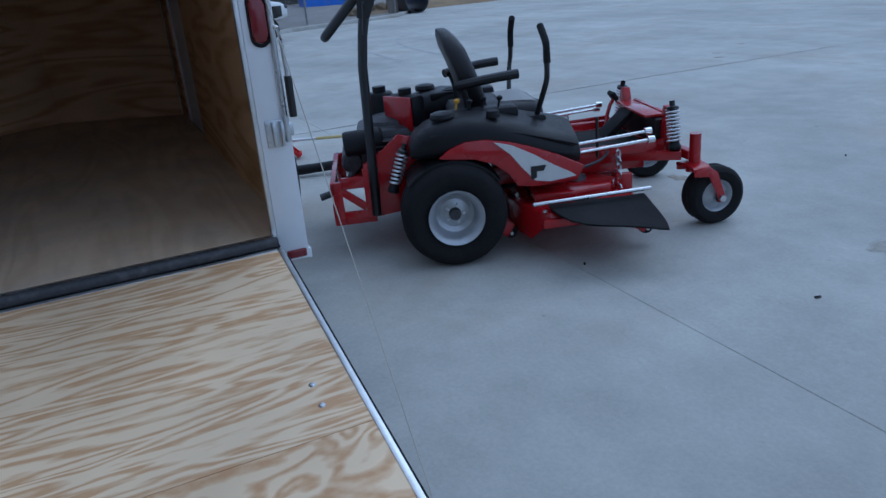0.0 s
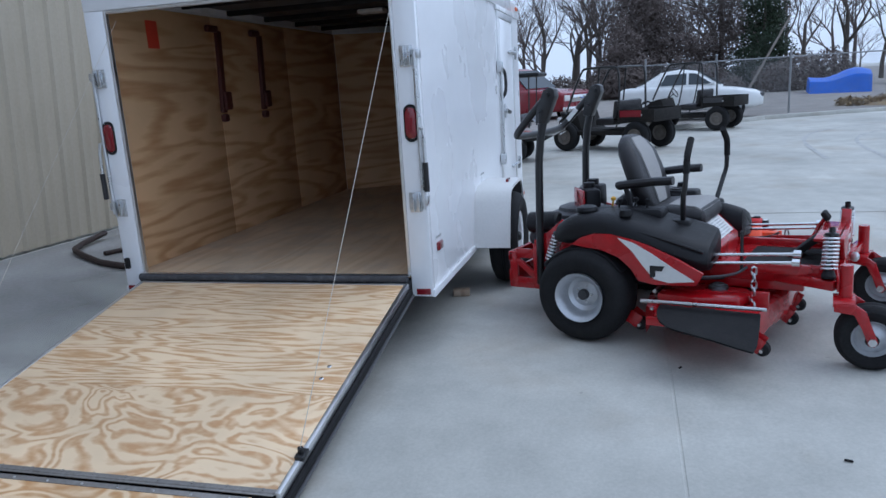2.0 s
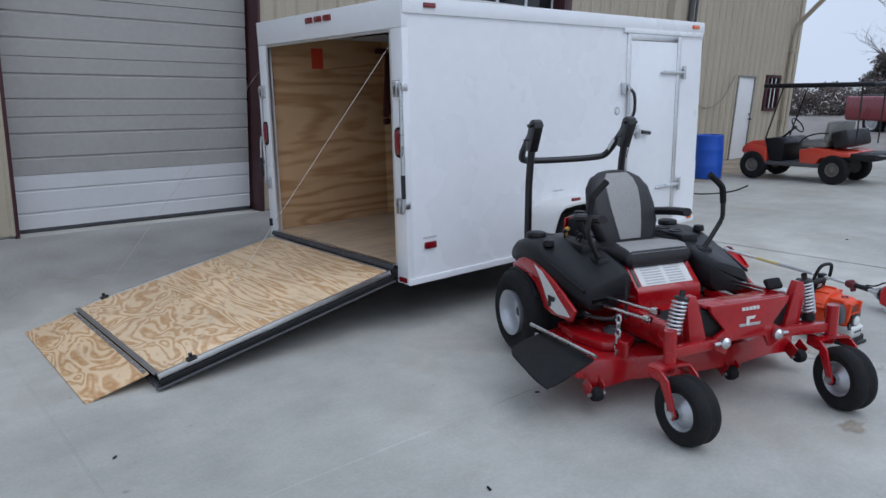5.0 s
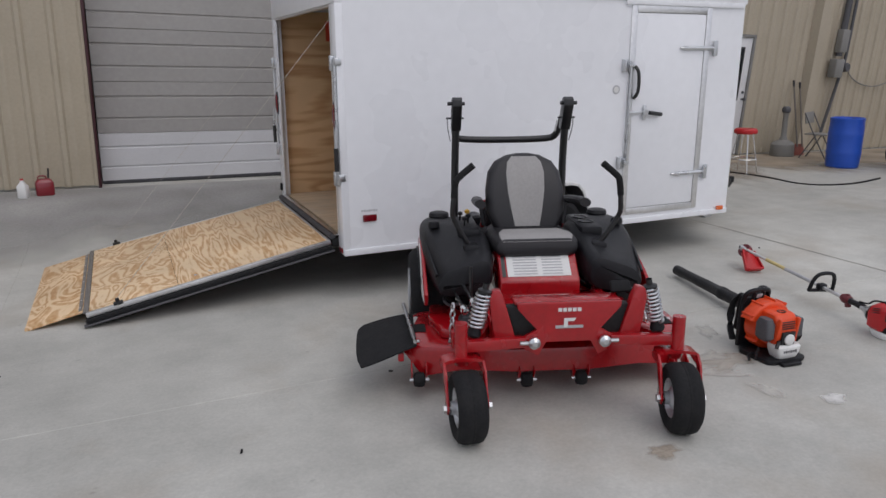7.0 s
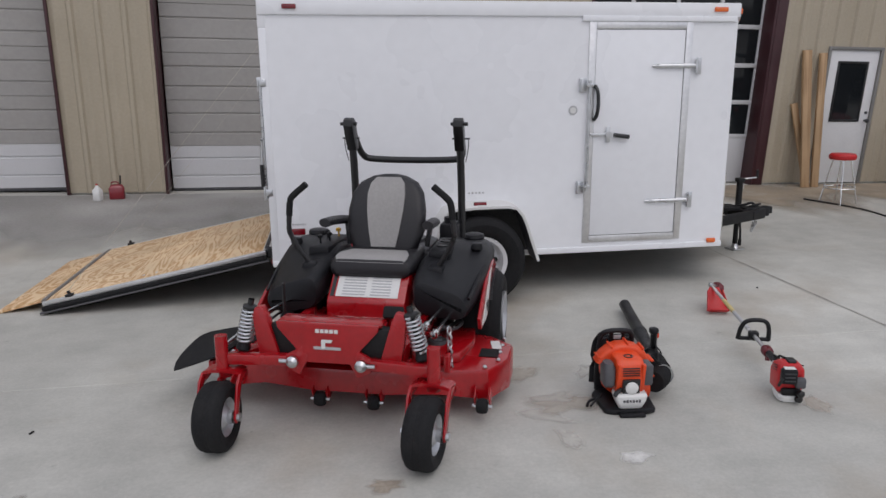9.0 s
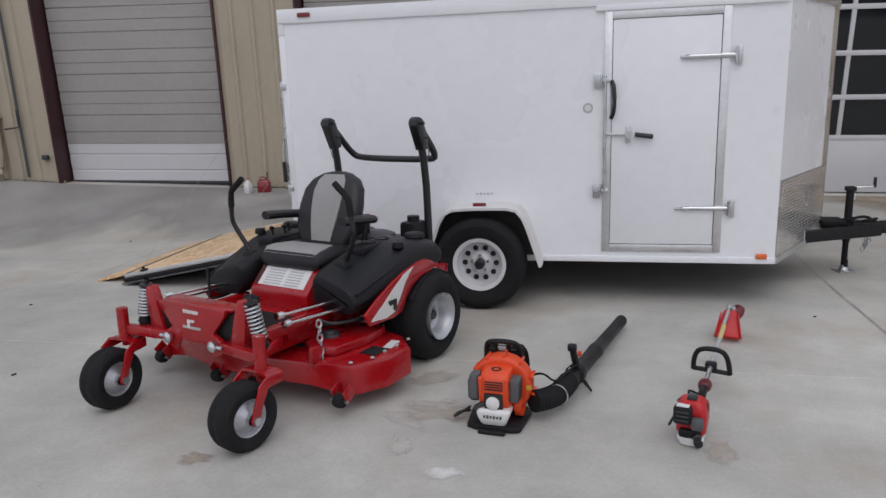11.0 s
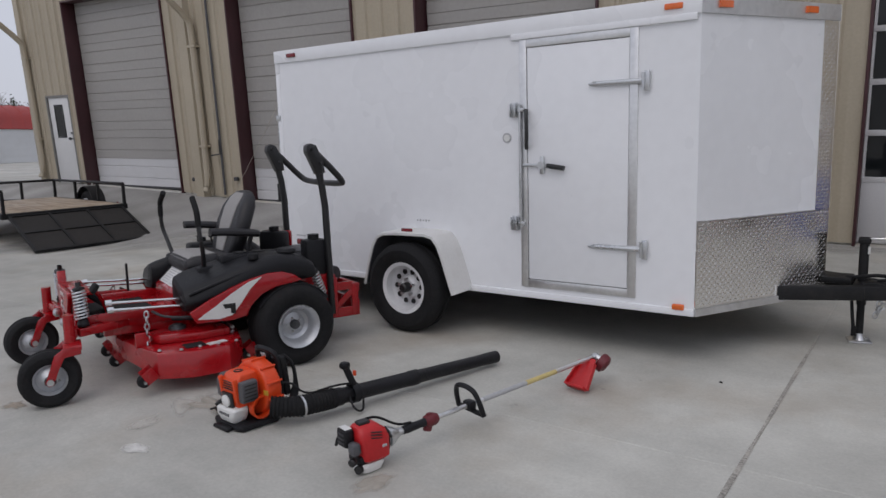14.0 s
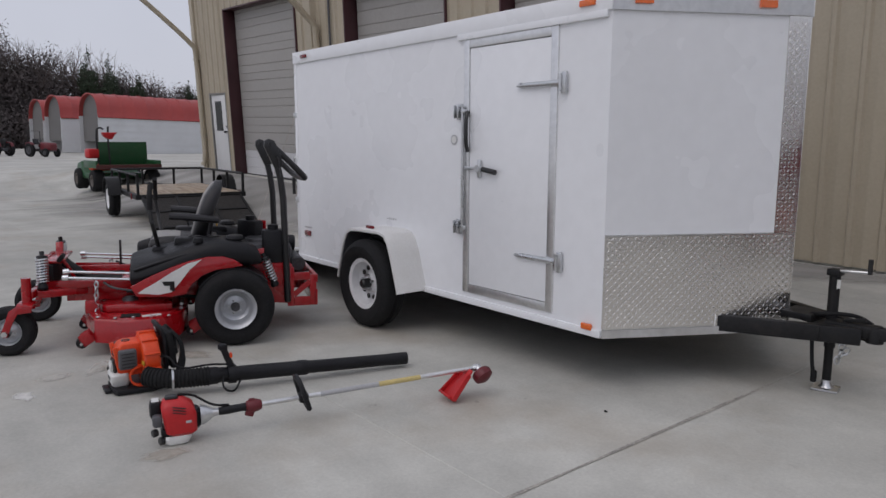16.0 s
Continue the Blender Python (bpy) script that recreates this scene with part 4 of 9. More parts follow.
def lozenges(plate, u0, u1, z0, z1, s):
    """Rows of raised lozenges on a nose sheet, turned alternately, one joined mesh."""
    a = Vector((L, CY + s * W / 2, 0))
    d = Vector((NX, CY, 0)) - a
    ln = d.length
    d.normalize()
    nrm = Vector((d.y, -d.x, 0)) * (1 if s < 0 else -1)
    pitch = 0.023
    verts, faces = [], []
    for i in range(int((u1 - u0) * ln / pitch)):
        for k in range(int((z1 - z0) / pitch)):
            c = a + d * (u0 * ln + (i + 0.5) * pitch) + Vector((0, 0, z0 + (k + 0.5) * pitch)) + nrm * 0.006
            q = radians(45 if (i + k) % 2 else -45)
            e = d * math.cos(q) + Vector((0, 0, math.sin(q)))
            f = e.cross(nrm)
            b = len(verts)
            for p in (c - e * 0.0118, c - f * 0.004, c + e * 0.0118, c + f * 0.004, c - e * 0.005 + nrm * 0.0016, c + e * 0.005 + nrm * 0.0016):
                verts.append(tuple(p))
            faces += [(b, b + 1, b + 4), (b + 1, b + 2, b + 5), (b + 1, b + 5, b + 4), (b + 2, b + 3, b + 5), (b + 3, b, b + 4), (b + 3, b + 4, b + 5)]
    me_ = bpy.data.meshes.new("lozenge_relief")
    me_.from_pydata(verts, [], faces)
    me_.materials.append(M_TREAD)
    ob = new("lozenge_relief", me_)
    ob.parent = plate
    ob["kind"] = "stuff"


for s in (-1, 1):
    part("tread_plate", nose_sheet(0.0, 1.0, Z0 + 0.045, 0.915, s, 0.006), M_TREAD, trailer, "bright aluminium tread plate on the lower nose")
    part("prow_plate", nose_sheet(0.885, 1.004, 0.917, Z1 - 0.1, s, 0.006), M_TREAD, trailer, "strip of tread plate up the prow")
    if s < 0:
        lozenges(bpy.data.objects["tread_plate"], 0.01, 0.99, Z0 + 0.055, 0.91, s)
        lozenges(bpy.data.objects["prow_plate"], 0.888, 0.998, 0.925, Z1 - 0.11, s)
    part("nose_trim", nose_sheet(0.0, 1.0, Z0 - 0.005, Z0 + 0.042, s, 0.012), M_ALU, trailer)
    part("top_trim", nose_sheet(-0.005, 1.0, Z1 - 0.1, Z1, s, 0.016), M_ALU, trailer, "dull aluminium cap strip along the roof edge")
    t = nose_sheet(0.0, 0.885, 0.914, 0.921, s, 0.009)
    part("joint_trim", t, M_ALU, trailer)

# roof and its edge strips
bm = B()
prism(bm, [(0.01, 0.0), (L, 0.0), (NX, CY), (L, W), (0.01, W)], 0.03, Matrix.Translation((0, 0, Z1 - 0.012)))
part("roof", bm, M_SKIN, trailer)
bm = B()
span(bm, 0.0, L + 0.005, -0.016, 0.0, Z1 - 0.1, Z1 + 0.004, 0.004)
part("top_trim", bm, M_SKIN, trailer, "white cap strip along the roof edge")
bm = B()
span(bm, 0.0, L + 0.005, W, W + 0.016, Z1 - 0.1, Z1 + 0.004, 0.004)
part("top_trim", bm, M_SKIN, trailer)
bm = B()
span(bm, DX0 - 0.06, L - 0.02, -0.022, -0.001, Z1 - 0.135, Z1 - 0.095, 0.003)
part("drip_rail", bm, M_SKIN, trailer, "thin drip rail over the side door")
for y in (-0.008, W + 0.008):
    bm = B()
    box(bm, (L / 2, y, Z0 + 0.018), (L, 0.016, 0.045), bevel=0.003)
    part("bottom_trim", bm, M_SKIN, trailer)
for y in (0.0, W - TH):
    bm = B()
    span(bm, 0.0, L, y, y + TH, Z1 - 0.1, Z1 - 0.03)
    part("wall_cap", bm, M_SKIN, trailer)

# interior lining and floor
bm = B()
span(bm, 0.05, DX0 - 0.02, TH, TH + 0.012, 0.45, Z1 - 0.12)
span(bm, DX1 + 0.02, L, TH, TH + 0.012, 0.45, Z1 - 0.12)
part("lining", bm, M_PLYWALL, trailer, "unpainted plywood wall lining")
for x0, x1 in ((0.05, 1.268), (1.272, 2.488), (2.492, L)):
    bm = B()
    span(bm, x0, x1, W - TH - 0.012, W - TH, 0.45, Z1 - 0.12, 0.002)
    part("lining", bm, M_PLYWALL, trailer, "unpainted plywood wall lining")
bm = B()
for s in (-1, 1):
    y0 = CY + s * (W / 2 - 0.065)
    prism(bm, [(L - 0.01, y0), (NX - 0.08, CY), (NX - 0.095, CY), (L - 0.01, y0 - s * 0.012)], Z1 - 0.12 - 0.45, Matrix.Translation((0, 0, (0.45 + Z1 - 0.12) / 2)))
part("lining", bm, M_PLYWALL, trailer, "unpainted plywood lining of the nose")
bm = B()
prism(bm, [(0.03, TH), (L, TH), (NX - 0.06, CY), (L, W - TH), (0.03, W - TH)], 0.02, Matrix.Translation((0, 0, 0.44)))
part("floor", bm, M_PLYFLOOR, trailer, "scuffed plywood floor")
# Unseen black sheet, added to cut warm bounce beneath the trailer.
bm = B()
prism(bm, [(0.03, 0.02), (L, 0.02), (NX - 0.06, CY), (L, W - 0.02), (0.03, W - 0.02)], 0.003, Matrix.Translation((0, 0, 0.4275)))
part("undercoat", bm, M_FRAMEBLACK, trailer, "thin black sheet added below the floor against bounced light")
bm = B()
prism(bm, [(0.03, TH), (L, TH), (NX - 0.06, CY), (L, W - TH), (0.03, W - TH)], 0.015, Matrix.Translation((0, 0, Z1 - 0.045)))
part("ceiling", bm, M_CEIL, trailer, "dark unlined roof underside")
for k in range(6):
    bm = B()
    span(bm, 0.32 + 0.61 * k, 0.36 + 0.61 * k, TH, W - TH, Z1 - 0.095, Z1 - 0.055, 0.004)
    part("roof_bow", bm, M_FRAMEBLACK, trailer)
bm = B()
box(bm, (1.95, CY - 0.1, Z1 - 0.11), (0.13, 0.22, 0.035), bevel=0.014)
part("dome_light", bm, M_WHITEPL, trailer, "small white dome light")

# chassis under the floor
for y in (0.12, W - 0.12):
    bm = B()
    span(bm, 0.05, L, y - 0.03, y + 0.03, 0.33, 0.425)
    part("frame_rail", bm, M_FRAMEBLACK, trailer)
for k in range(6):
    bm = B()
    span(bm, 0.15 + 0.64 * k, 0.2 + 0.64 * k, 0.152, W - 0.152, 0.35, 0.425)
    part("cross_member", bm, M_FRAMEBLACK, trailer)
bm = B()
rod(bm, (1.56, -0.2, 0.345), (1.56, W + 0.2, 0.345), 0.035)
part("axle", bm, M_FRAMEBLACK, trailer)

# rear frame
OY0, OY1, OZ1 = 0.122, 1.92, 2.06
for y0, y1 in ((-0.004, OY0), (OY1, W + 0.004)):
    bm = B()
    span(bm, -0.004, 0.05, y0, y1, Z0, OZ1, 0.006)
    part("rear_post", bm, M_SKIN, trailer)
bm = B()
span(bm, -0.006, 0.05, -0.005, W + 0.005, OZ1, Z1 + 0.003, 0.008)
part("rear_header", bm, M_SKIN, trailer)
bm = B()
for y0, y1 in ((OY0, OY0 + 0.018), (OY1 - 0.018, OY1)):
    span(bm, -0.003, 0.023, y0, y1, 0.45, OZ1 - 0.002, 0.003)
span(bm, -0.003, 0.023, OY0 + 0.018, OY1 - 0.018, OZ1 - 0.02, OZ1 - 0.002, 0.003)
part("opening_trim", bm, M_ALU, trailer, "bare aluminium edging of the rear opening")
bm = B()
span(bm, -0.05, 0.03, OY0, OY1, 0.36, 0.43, 0.012)
part("threshold", bm, M_FRAMEBLACK, trailer)
bm = B()
rod(bm, (-0.045, OY0 + 0.01, 0.44), (-0.045, OY1 - 0.01, 0.44), 0.022, seg=14)
part("threshold_seal", bm, M_SEAL, trailer, "rubber bulb seal along the sill")
bm = B()
span(bm, -0.035, 0.0, OY0, OY1, 0.452, 0.458)
part("sill_plate", bm, M_ALU, trailer)


def lamp(parent, c, r_long, r_short, axis, material, label):
    """An oval lens in a thin rim; axis is the way it faces."""
    t = B()
    prof = round_rect(r_short * 2, r_long * 2, r_short * 0.98, 6)
    m = Matrix.Translation(c) @ Vector(axis).to_track_quat("Z", "Y").to_matrix().to_4x4()
    rings = []
    for k, h in ((1.0, 0.0), (1.0, 0.008), (0.9, 0.016), (0.55, 0.022)):
        rings.append([m @ Vector((x * k, y * k, h)) for x, y in prof])
    loft(t, rings)
    ob = part("lamp", t, material, parent, label)
    t = B()
    loft(t, [[m @ Vector((x * k, y * k, h)) for x, y in prof] for k, h in ((1.2, 0.0), (1.2, 0.006), (1.02, 0.009), (1.02, 0.0))], caps=False)
    part("grommet", t, M_RUBBER, ob)
    return ob


for y in (0.058, W - 0.045):
    lamp(trailer, (-0.005, y, 1.315), 0.085, 0.032, (-1, 0, 0), M_LENSRED, "oval red tail lamp in a black grommet")
for k in range(3):
    bm = B()
    box(bm, (-0.010, CY - 0.13 + 0.13 * k, 2.195), (0.022, 0.1, 0.045), bevel=0.008)
    part("marker_lamp", bm, M_LENSRED, trailer, "red identification lamp")
for y in (0.05, W - 0.05):
    bm = B()
    box(bm, (-0.007, y, 0.355), (0.014, 0.085, 0.036), bevel=0.005)
    part("reflector", bm, M_LENSRED, trailer, "red reflector")


def marker(x, z, w, h, material, label, y=-0.006):
    t = B()
    box(t, (x, y, z), (w, 0.02, h), bevel=0.007)
    part("marker_lamp", t, material, trailer, label)


marker(0.2, 0.585, 0.105, 0.05, M_LENSRED, "red side marker lamp")
marker(0.22, 2.205, 0.1, 0.034, M_LENSRED, "red roof-edge marker lamp", -0.022)
marker(3.5, 2.205, 0.11, 0.036, M_LENSAMBER, "amber roof-edge marker lamp", -0.022)
marker(3.565, 0.375, 0.075, 0.038, M_LENSAMBER, "amber side marker lamp", -0.018)
marker(1.56, 0.782, 0.1, 0.03, M_LENSRED, "red marker lamp on the fender", -0.2)
for u in (0.1, 0.72):
    t = nose_sheet(u, u + 0.085, 2.185, 2.225, -1, 0.03)
    part("marker_lamp", t, M_LENSAMBER, trailer, "amber marker lamp on the nose")
for x, z, n in ((0.2, 0.64, 7), (1.57, 0.835, 5)):
    for k in range(n):
        t = B()
        box(t, (x - 0.055 + 0.11 * k / (n - 1), -0.001, z), (0.11 / n * 0.7, 0.003, 0.016 if k % 2 else 0.011))
        part("print", t, M_LABELGREY, trailer)

# bar-lock brackets and levers on both rear posts
def bracket(y, z, s):
    t = B()
    box(t, (-0.007, y - s * 0.012, z), (0.012, 0.075, 0.11), bevel=0.003)
    box(t, (-0.020, y + s * 0.012, z), (0.035, 0.012, 0.1), bevel=0.003)
    box(t, (-0.020, y - s * 0.02, z), (0.03, 0.012, 0.1), bevel=0.003)
    box(t, (0.005, y + s * 0.04, z + 0.01), (0.05, 0.045, 0.05), bevel=0.006)
    for dz in (-0.036, 0.036):
        rod(t, (-0.011, y - s * 0.036, z + dz), (-0.021, y - s * 0.036, z + dz), 0.008, seg=8)
    part("bracket", t, M_GALV, trailer, "zinc-plated bar-lock bracket")


for y, s in ((0.048, -1), (W - 0.035, 1)):
    for z in (1.672, 0.878):
        bracket(y, z, s)
    t = B()
    rod(t, (-0.015, y + s * 0.035, 0.84), (-0.015, y + s * 0.035, 1.7), 0.011)
    part("lock_bar", t, M_GALV, trailer)
    t = B()
    tube(t, [(-0.015, y + s * 0.035, 1.29), (-0.030, y + s * 0.06, 1.28), (-0.035, y + s * 0.065, 1.08)], 0.009, 8, 1)
    lev = part("lock_lever", t, M_GALV, trailer)
    t = B()
    rod(t, (-0.035, y + s * 0.065, 1.1), (-0.033, y + s * 0.065, 0.94), 0.016, seg=10)
    part("grip", t, M_BLACK, lev, "black rubber grip")
bm = B()
box(bm, (-0.010, W - 0.03, 0.52), (0.03, 0.03, 0.07), bevel=0.006)
part("latch_hook", bm, M_FRAMEBLACK, trailer)

# side door
bm = B()
fw = 0.055
for x0, x1, z0, z1 in ((DX0, DX0 + fw, DZ0, DZ1), (DX1 - fw, DX1, DZ0, DZ1), (DX0 + fw, DX1 - fw, DZ1 - fw, DZ1), (DX0 + fw, DX1 - fw, DZ0, DZ0 + fw)):
    span(bm, x0, x1, -0.012, 0.03, z0, z1, 0.003)
sdoor = part("side_door", bm, M_ALU, trailer, "closed side door in an aluminium frame")
bm = B()
span(bm, DX0 + fw + 0.004, DX1 - fw - 0.004, -0.006, 0.03, DZ0 + fw + 0.004, DZ1 - fw - 0.004, 0.003)
part("door_skin", bm, M_SKIN, sdoor)
for z in (1.785, 0.725):
    t = B()
    lathe(t, [(0, 0), (0.006, 0.004), (0.015, 0.035), (0.017, 0.05), (0.019, 0.37), (0.0, 0.375)], (2.955, -0.018, z), (4.0, -0.018, z), 16)
    box(t, (3.345, -0.02, z), (0.035, 0.02, 0.125), bevel=0.004)
    rod(t, (3.325, -0.03, z - 0.05), (3.325, -0.03, z + 0.05), 0.012, seg=10)
    box(t, (3.0, -0.034, z + 0.012), (0.02, 0.012, 0.008), bevel=0.002)
    part("strap_hinge", t, M_GALV, sdoor, "zinc-plated pointed strap hinge")
for z in (1.645, 0.855):
    t = B()
    box(t, (2.405, -0.012, z), (0.055, 0.014, 0.105), bevel=0.003)
    box(t, (2.385, -0.03, z), (0.01, 0.04, 0.09), bevel=0.003)
    box(t, (2.425, -0.03, z), (0.01, 0.04, 0.09), bevel=0.003)
    box(t, (2.46, -0.025, z), (0.05, 0.025, 0.03), bevel=0.004)
    part("bracket", t, M_GALV, sdoor, "zinc-plated bar-lock bracket")
t = B()
rod(t, (2.455, -0.028, 0.83), (2.455, -0.028, 1.68), 0.011)
bar = part("lock_bar", t, M_GALV, sdoor)
t = B()
tube(t, [(2.5, -0.02, 1.64), (2.515, -0.05, 1.6), (2.52, -0.055, 1.5), (2.515, -0.05, 1.42), (2.5, -0.02, 1.38)], 0.014, 8, 2)
part("door_pull", t, M_BLACK, sdoor, "black grab handle")
t = B()
box(t, (2.55, -0.025, 1.265), (0.16, 0.012, 0.022), bevel=0.004)
rod(t, (2.62, -0.01, 1.265), (2.62, -0.045, 1.265), 0.026, seg=14)
box(t, (2.62, -0.022, 1.265), (0.035, 0.02, 0.125), bevel=0.012)
lev = part("latch", t, M_GALV, sdoor)
t = B()
rod(t, (2.665, -0.034, 1.262), (2.79, -0.036, 1.245), 0.017, seg=10)
part("grip", t, M_BLACK, lev, "black rubber grip")
t = B()
lathe(t, [(0, 0), (0.036, 0), (0.036, 0.003), (0, 0.003)], (2.335, 0.0, 1.455), (2.335, -1, 1.455), 20)
dec = part("decal", t, M_LABELGREY, trailer, "small round decal")
t = B()
lathe(t, [(0, 0), (0.024, 0), (0.024, 0.005), (0, 0.005)], (2.335, 0.0, 1.455), (2.335, -1, 1.455), 16)
part("print", t, M_LABEL, dec)

# fender and wheel
FEND_OUT = [(1.15, 0.345), (1.2, 0.52), (1.25, 0.66), (1.295, 0.73), (1.36, 0.762), (1.5, 0.772), (1.76, 0.775), (1.84, 0.757), (1.89, 0.7), (1.925, 0.62), (2.02, 0.335)]


def shrunk(k):
    """The fender's outline drawn in by k towards the wheel."""
    out = []
    for i, (x, z) in enumerate(FEND_OUT):
        a, b = FEND_OUT[max(i - 1, 0)], FEND_OUT[min(i + 1, len(FEND_OUT) - 1)]
        d = Vector((b[0] - a[0], b[1] - a[1])).normalized()
        out.append((x + d.y * k, z - d.x * k))
    return out


def fender(y0, y1):
    """A bent sheet with a rolled outer lip."""
    s = 1 if y1 < y0 else -1
    t = B()
    rings = []
    for o, m, q in zip(FEND_OUT, shrunk(0.012), shrunk(0.024)):
        rings.append([(o[0], y0, o[1]), (o[0], y1 + s * 0.01, o[1]), (o[0] * 0.7 + m[0] * 0.3, y1 + s * 0.003, o[1] * 0.7 + m[1] * 0.3), (m[0], y1, m[1]), (q[0], y1 + s * 0.002, q[1]), (q[0], y1 + s * 0.014, q[1]), (m[0], y1 + s * 0.02, m[1]), (m[0], y0, m[1])])
    loft(t, rings)
    return t


def fender_lining(y0, y1):
    t = B()
    loft(t, [[(a[0], y0, a[1]), (a[0], y1, a[1]), (b[0], y1, b[1]), (b[0], y0, b[1])] for a, b in zip(shrunk(0.014), shrunk(0.02))])
    return t


# Lining and panel are dark grey inside the white fender.
for y0, y1 in ((0.0, -0.265), (W, W + 0.265)):
    fd = part("fender", fender(y0, y1), M_FENDER, trailer, "white moulded wheel fender with rolled lip")
    part("lining", fender_lining(y0, y1 * 0.93 + y0 * 0.07), M_GREYPL, fd, "dark fender lining")
    t = B()
    prism(t, shrunk(0.02), 0.006, upright(y0 + (-0.005 if y1 < y0 else 0.005)))
    part("wheel_well", t, M_WELL, fd, "dark wheel-well panel")


def tyre_mesh(r, w, rim, lugs=0, name="tyre", seg=48):
    """A tyre about the x axis... its axle lies along y, centred at the origin."""
    t = B()
    h = w / 2
    gr_ = 0.01 if r > 0.3 else 0.0015
    prof = [(rim * 0.98, -h * 0.7), (rim * 1.04, -h * 0.82), (rim + (r - rim) * 0.35, -h * 0.98), (rim + (r - rim) * 0.65, -h), (r - 0.035 * r / 0.3, -h * 0.93), (r - 0.012 * r / 0.3, -h * 0.78),
            (r, -h * 0.5), (r, -h * 0.18), (r - gr_, -h * 0.14), (r - gr_, -h * 0.04), (r, 0.0), (r - gr_, h * 0.04), (r - gr_, h * 0.14), (r, h * 0.18), (r, h * 0.5),
            (r - 0.012 * r / 0.3, h * 0.78), (r - 0.035 * r / 0.3, h * 0.93), (rim + (r - rim) * 0.65, h), (rim + (r - rim) * 0.35, h * 0.98), (rim * 1.04, h * 0.82), (rim * 0.98, h * 0.7)]
    lathe(t, prof, (0, 0, 0), (0, 1, 0), seg)
    if lugs:
        for k in range(lugs):
            a = 2 * math.pi * k / lugs
            for s in (-1, 1):
                c = ((r - 0.004) * math.cos(a + s * 0.06), s * h * 0.62, (r - 0.004) * math.sin(a + s * 0.06))
                box(t, c, (0.018, h * 0.42, 0.026), (0, -math.degrees(a) , 0))
    return t


wheel = part("wheel", lathe(B(), [(0.0, -0.02), (0.05, -0.03), (0.07, -0.02), (0.09, 0.01), (0.145, 0.012), (0.165, -0.01), (0.175, -0.07), (0.198, -0.075), (0.206, -0.085), (0.206, -0.09), (0.19, -0.088), (0.17, -0.08), (0.16, 0.09), (0.2, 0.1)], (1.56, -0.185, 0.345), (1.56, 1, 0.345), 40), M_WHITERIM, trailer, "white spoke-holed steel wheel")
t = tyre_mesh(0.345, 0.215, 0.2, 0)
ob = part("tyre", t, M_RUBBER, wheel)
ob.matrix_basis = pose(1.56, -0.195, 0.345)
for k in range(10):
    a = 2 * math.pi * k / 10
    t = B()
    lathe(t, [(0, 0), (0.021, 0), (0.021, 0.005), (0, 0.005)], (1.56 + 0.118 * math.cos(a), -0.194, 0.345 + 0.118 * math.sin(a)), (1.56 + 0.118 * math.cos(a), -1, 0.345 + 0.118 * math.sin(a)), 10)
    part("vent_hole", t, M_BLACK, wheel)
t = B()
lathe(t, [(0.0, 0.075), (0.025, 0.073), (0.036, 0.06), (0.038, 0.0)], (1.56, -0.215, 0.345), (1.56, -1, 0.345), 18)
part("hub_cap", t, M_BLACK, wheel)
for k in range(5):
    a = 2 * math.pi * (k + 0.25) / 5
    c = (1.56 + 0.062 * math.cos(a), 0.345 + 0.062 * math.sin(a))
    t = B()
    rod(t, (c[0], -0.215, c[1]), (c[0], -0.25, c[1]), 0.011, seg=6)
    part("lug_nut", t, M_GALV, wheel)
t = B()
lathe(t, [(0.0, 0.02), (0.17, 0.02), (0.2, 0.09)], (1.56, W + 0.205, 0.345), (1.56, W + 1, 0.345), 24)
w2 = part("wheel", t, M_WHITERIM, trailer)
ob = part("tyre", tyre_mesh(0.345, 0.215, 0.2, 0), M_RUBBER, w2)
ob.matrix_basis = pose(1.56, W + 0.195, 0.345)
t = B()
box(t, (1.1, 0.1, 0.025), (0.09, 0.12, 0.045), (0, 0, 12), bevel=0.006)
solid("wheel_chock", t, M_DECKWOOD, "offcut of grey timber on the ground behind the wheel", "wood block")

# tongue and jack
for s in (-1, 1):
    t = B()
    a, b = Vector((4.0, CY + s * 0.385, 0.385)), Vector((4.68, CY + s * 0.06, 0.385))
    d = b - a
    box(t, (a + b) / 2, (d.length, 0.055, 0.095), (0, 0, math.degrees(math.atan2(d.y, d.x))), bevel=0.006)
    rail = part("tongue_rail", t, M_FRAMEBLACK, trailer)
    t = B()
    box(t, a + d.normalized() * -0.002, (0.012, 0.075, 0.115), (0, 0, math.degrees(math.atan2(d.y, d.x))), bevel=0.003)
    part("end_plate", t, M_SKIN, rail, "white plate where the rail enters the nose")
t = B()
box(t, (4.47, CY, 0.385), (0.08, 0.36, 0.08), bevel=0.006)
box(t, (4.33, CY + 0.02, 0.44), (0.18, 0.2, 0.04), bevel=0.004)
part("tongue_brace", t, M_FRAMEBLACK, trailer)
t = B()
prism(t, [(-0.12, 0.055), (0.06, 0.05), (0.15, 0.035), (0.2, 0.03), (0.2, -0.03), (0.15, -0.035), (0.06, -0.05), (-0.12, -0.055)], 0.07, pose(4.6, CY, 0.405), bevel=0.012)
lathe(t, [(0.045, -0.05), (0.05, 0.0), (0.035, 0.045), (0, 0.05)], (4.73, CY, 0.4), (4.73, CY, 2), 14)
box(t, (4.62, CY, 0.455), (0.12, 0.025, 0.02), (0, -12, 0), bevel=0.005)
part("coupler", t, M_FRAMEBLACK, trailer)
JX, JY = 4.475, 1.085
t = B()
rod(t, (JX, JY, 0.26), (JX, JY, 0.7), 0.03, seg=14)
rod(t, (JX, JY, 0.02), (JX, JY, 0.3), 0.024, seg=14)
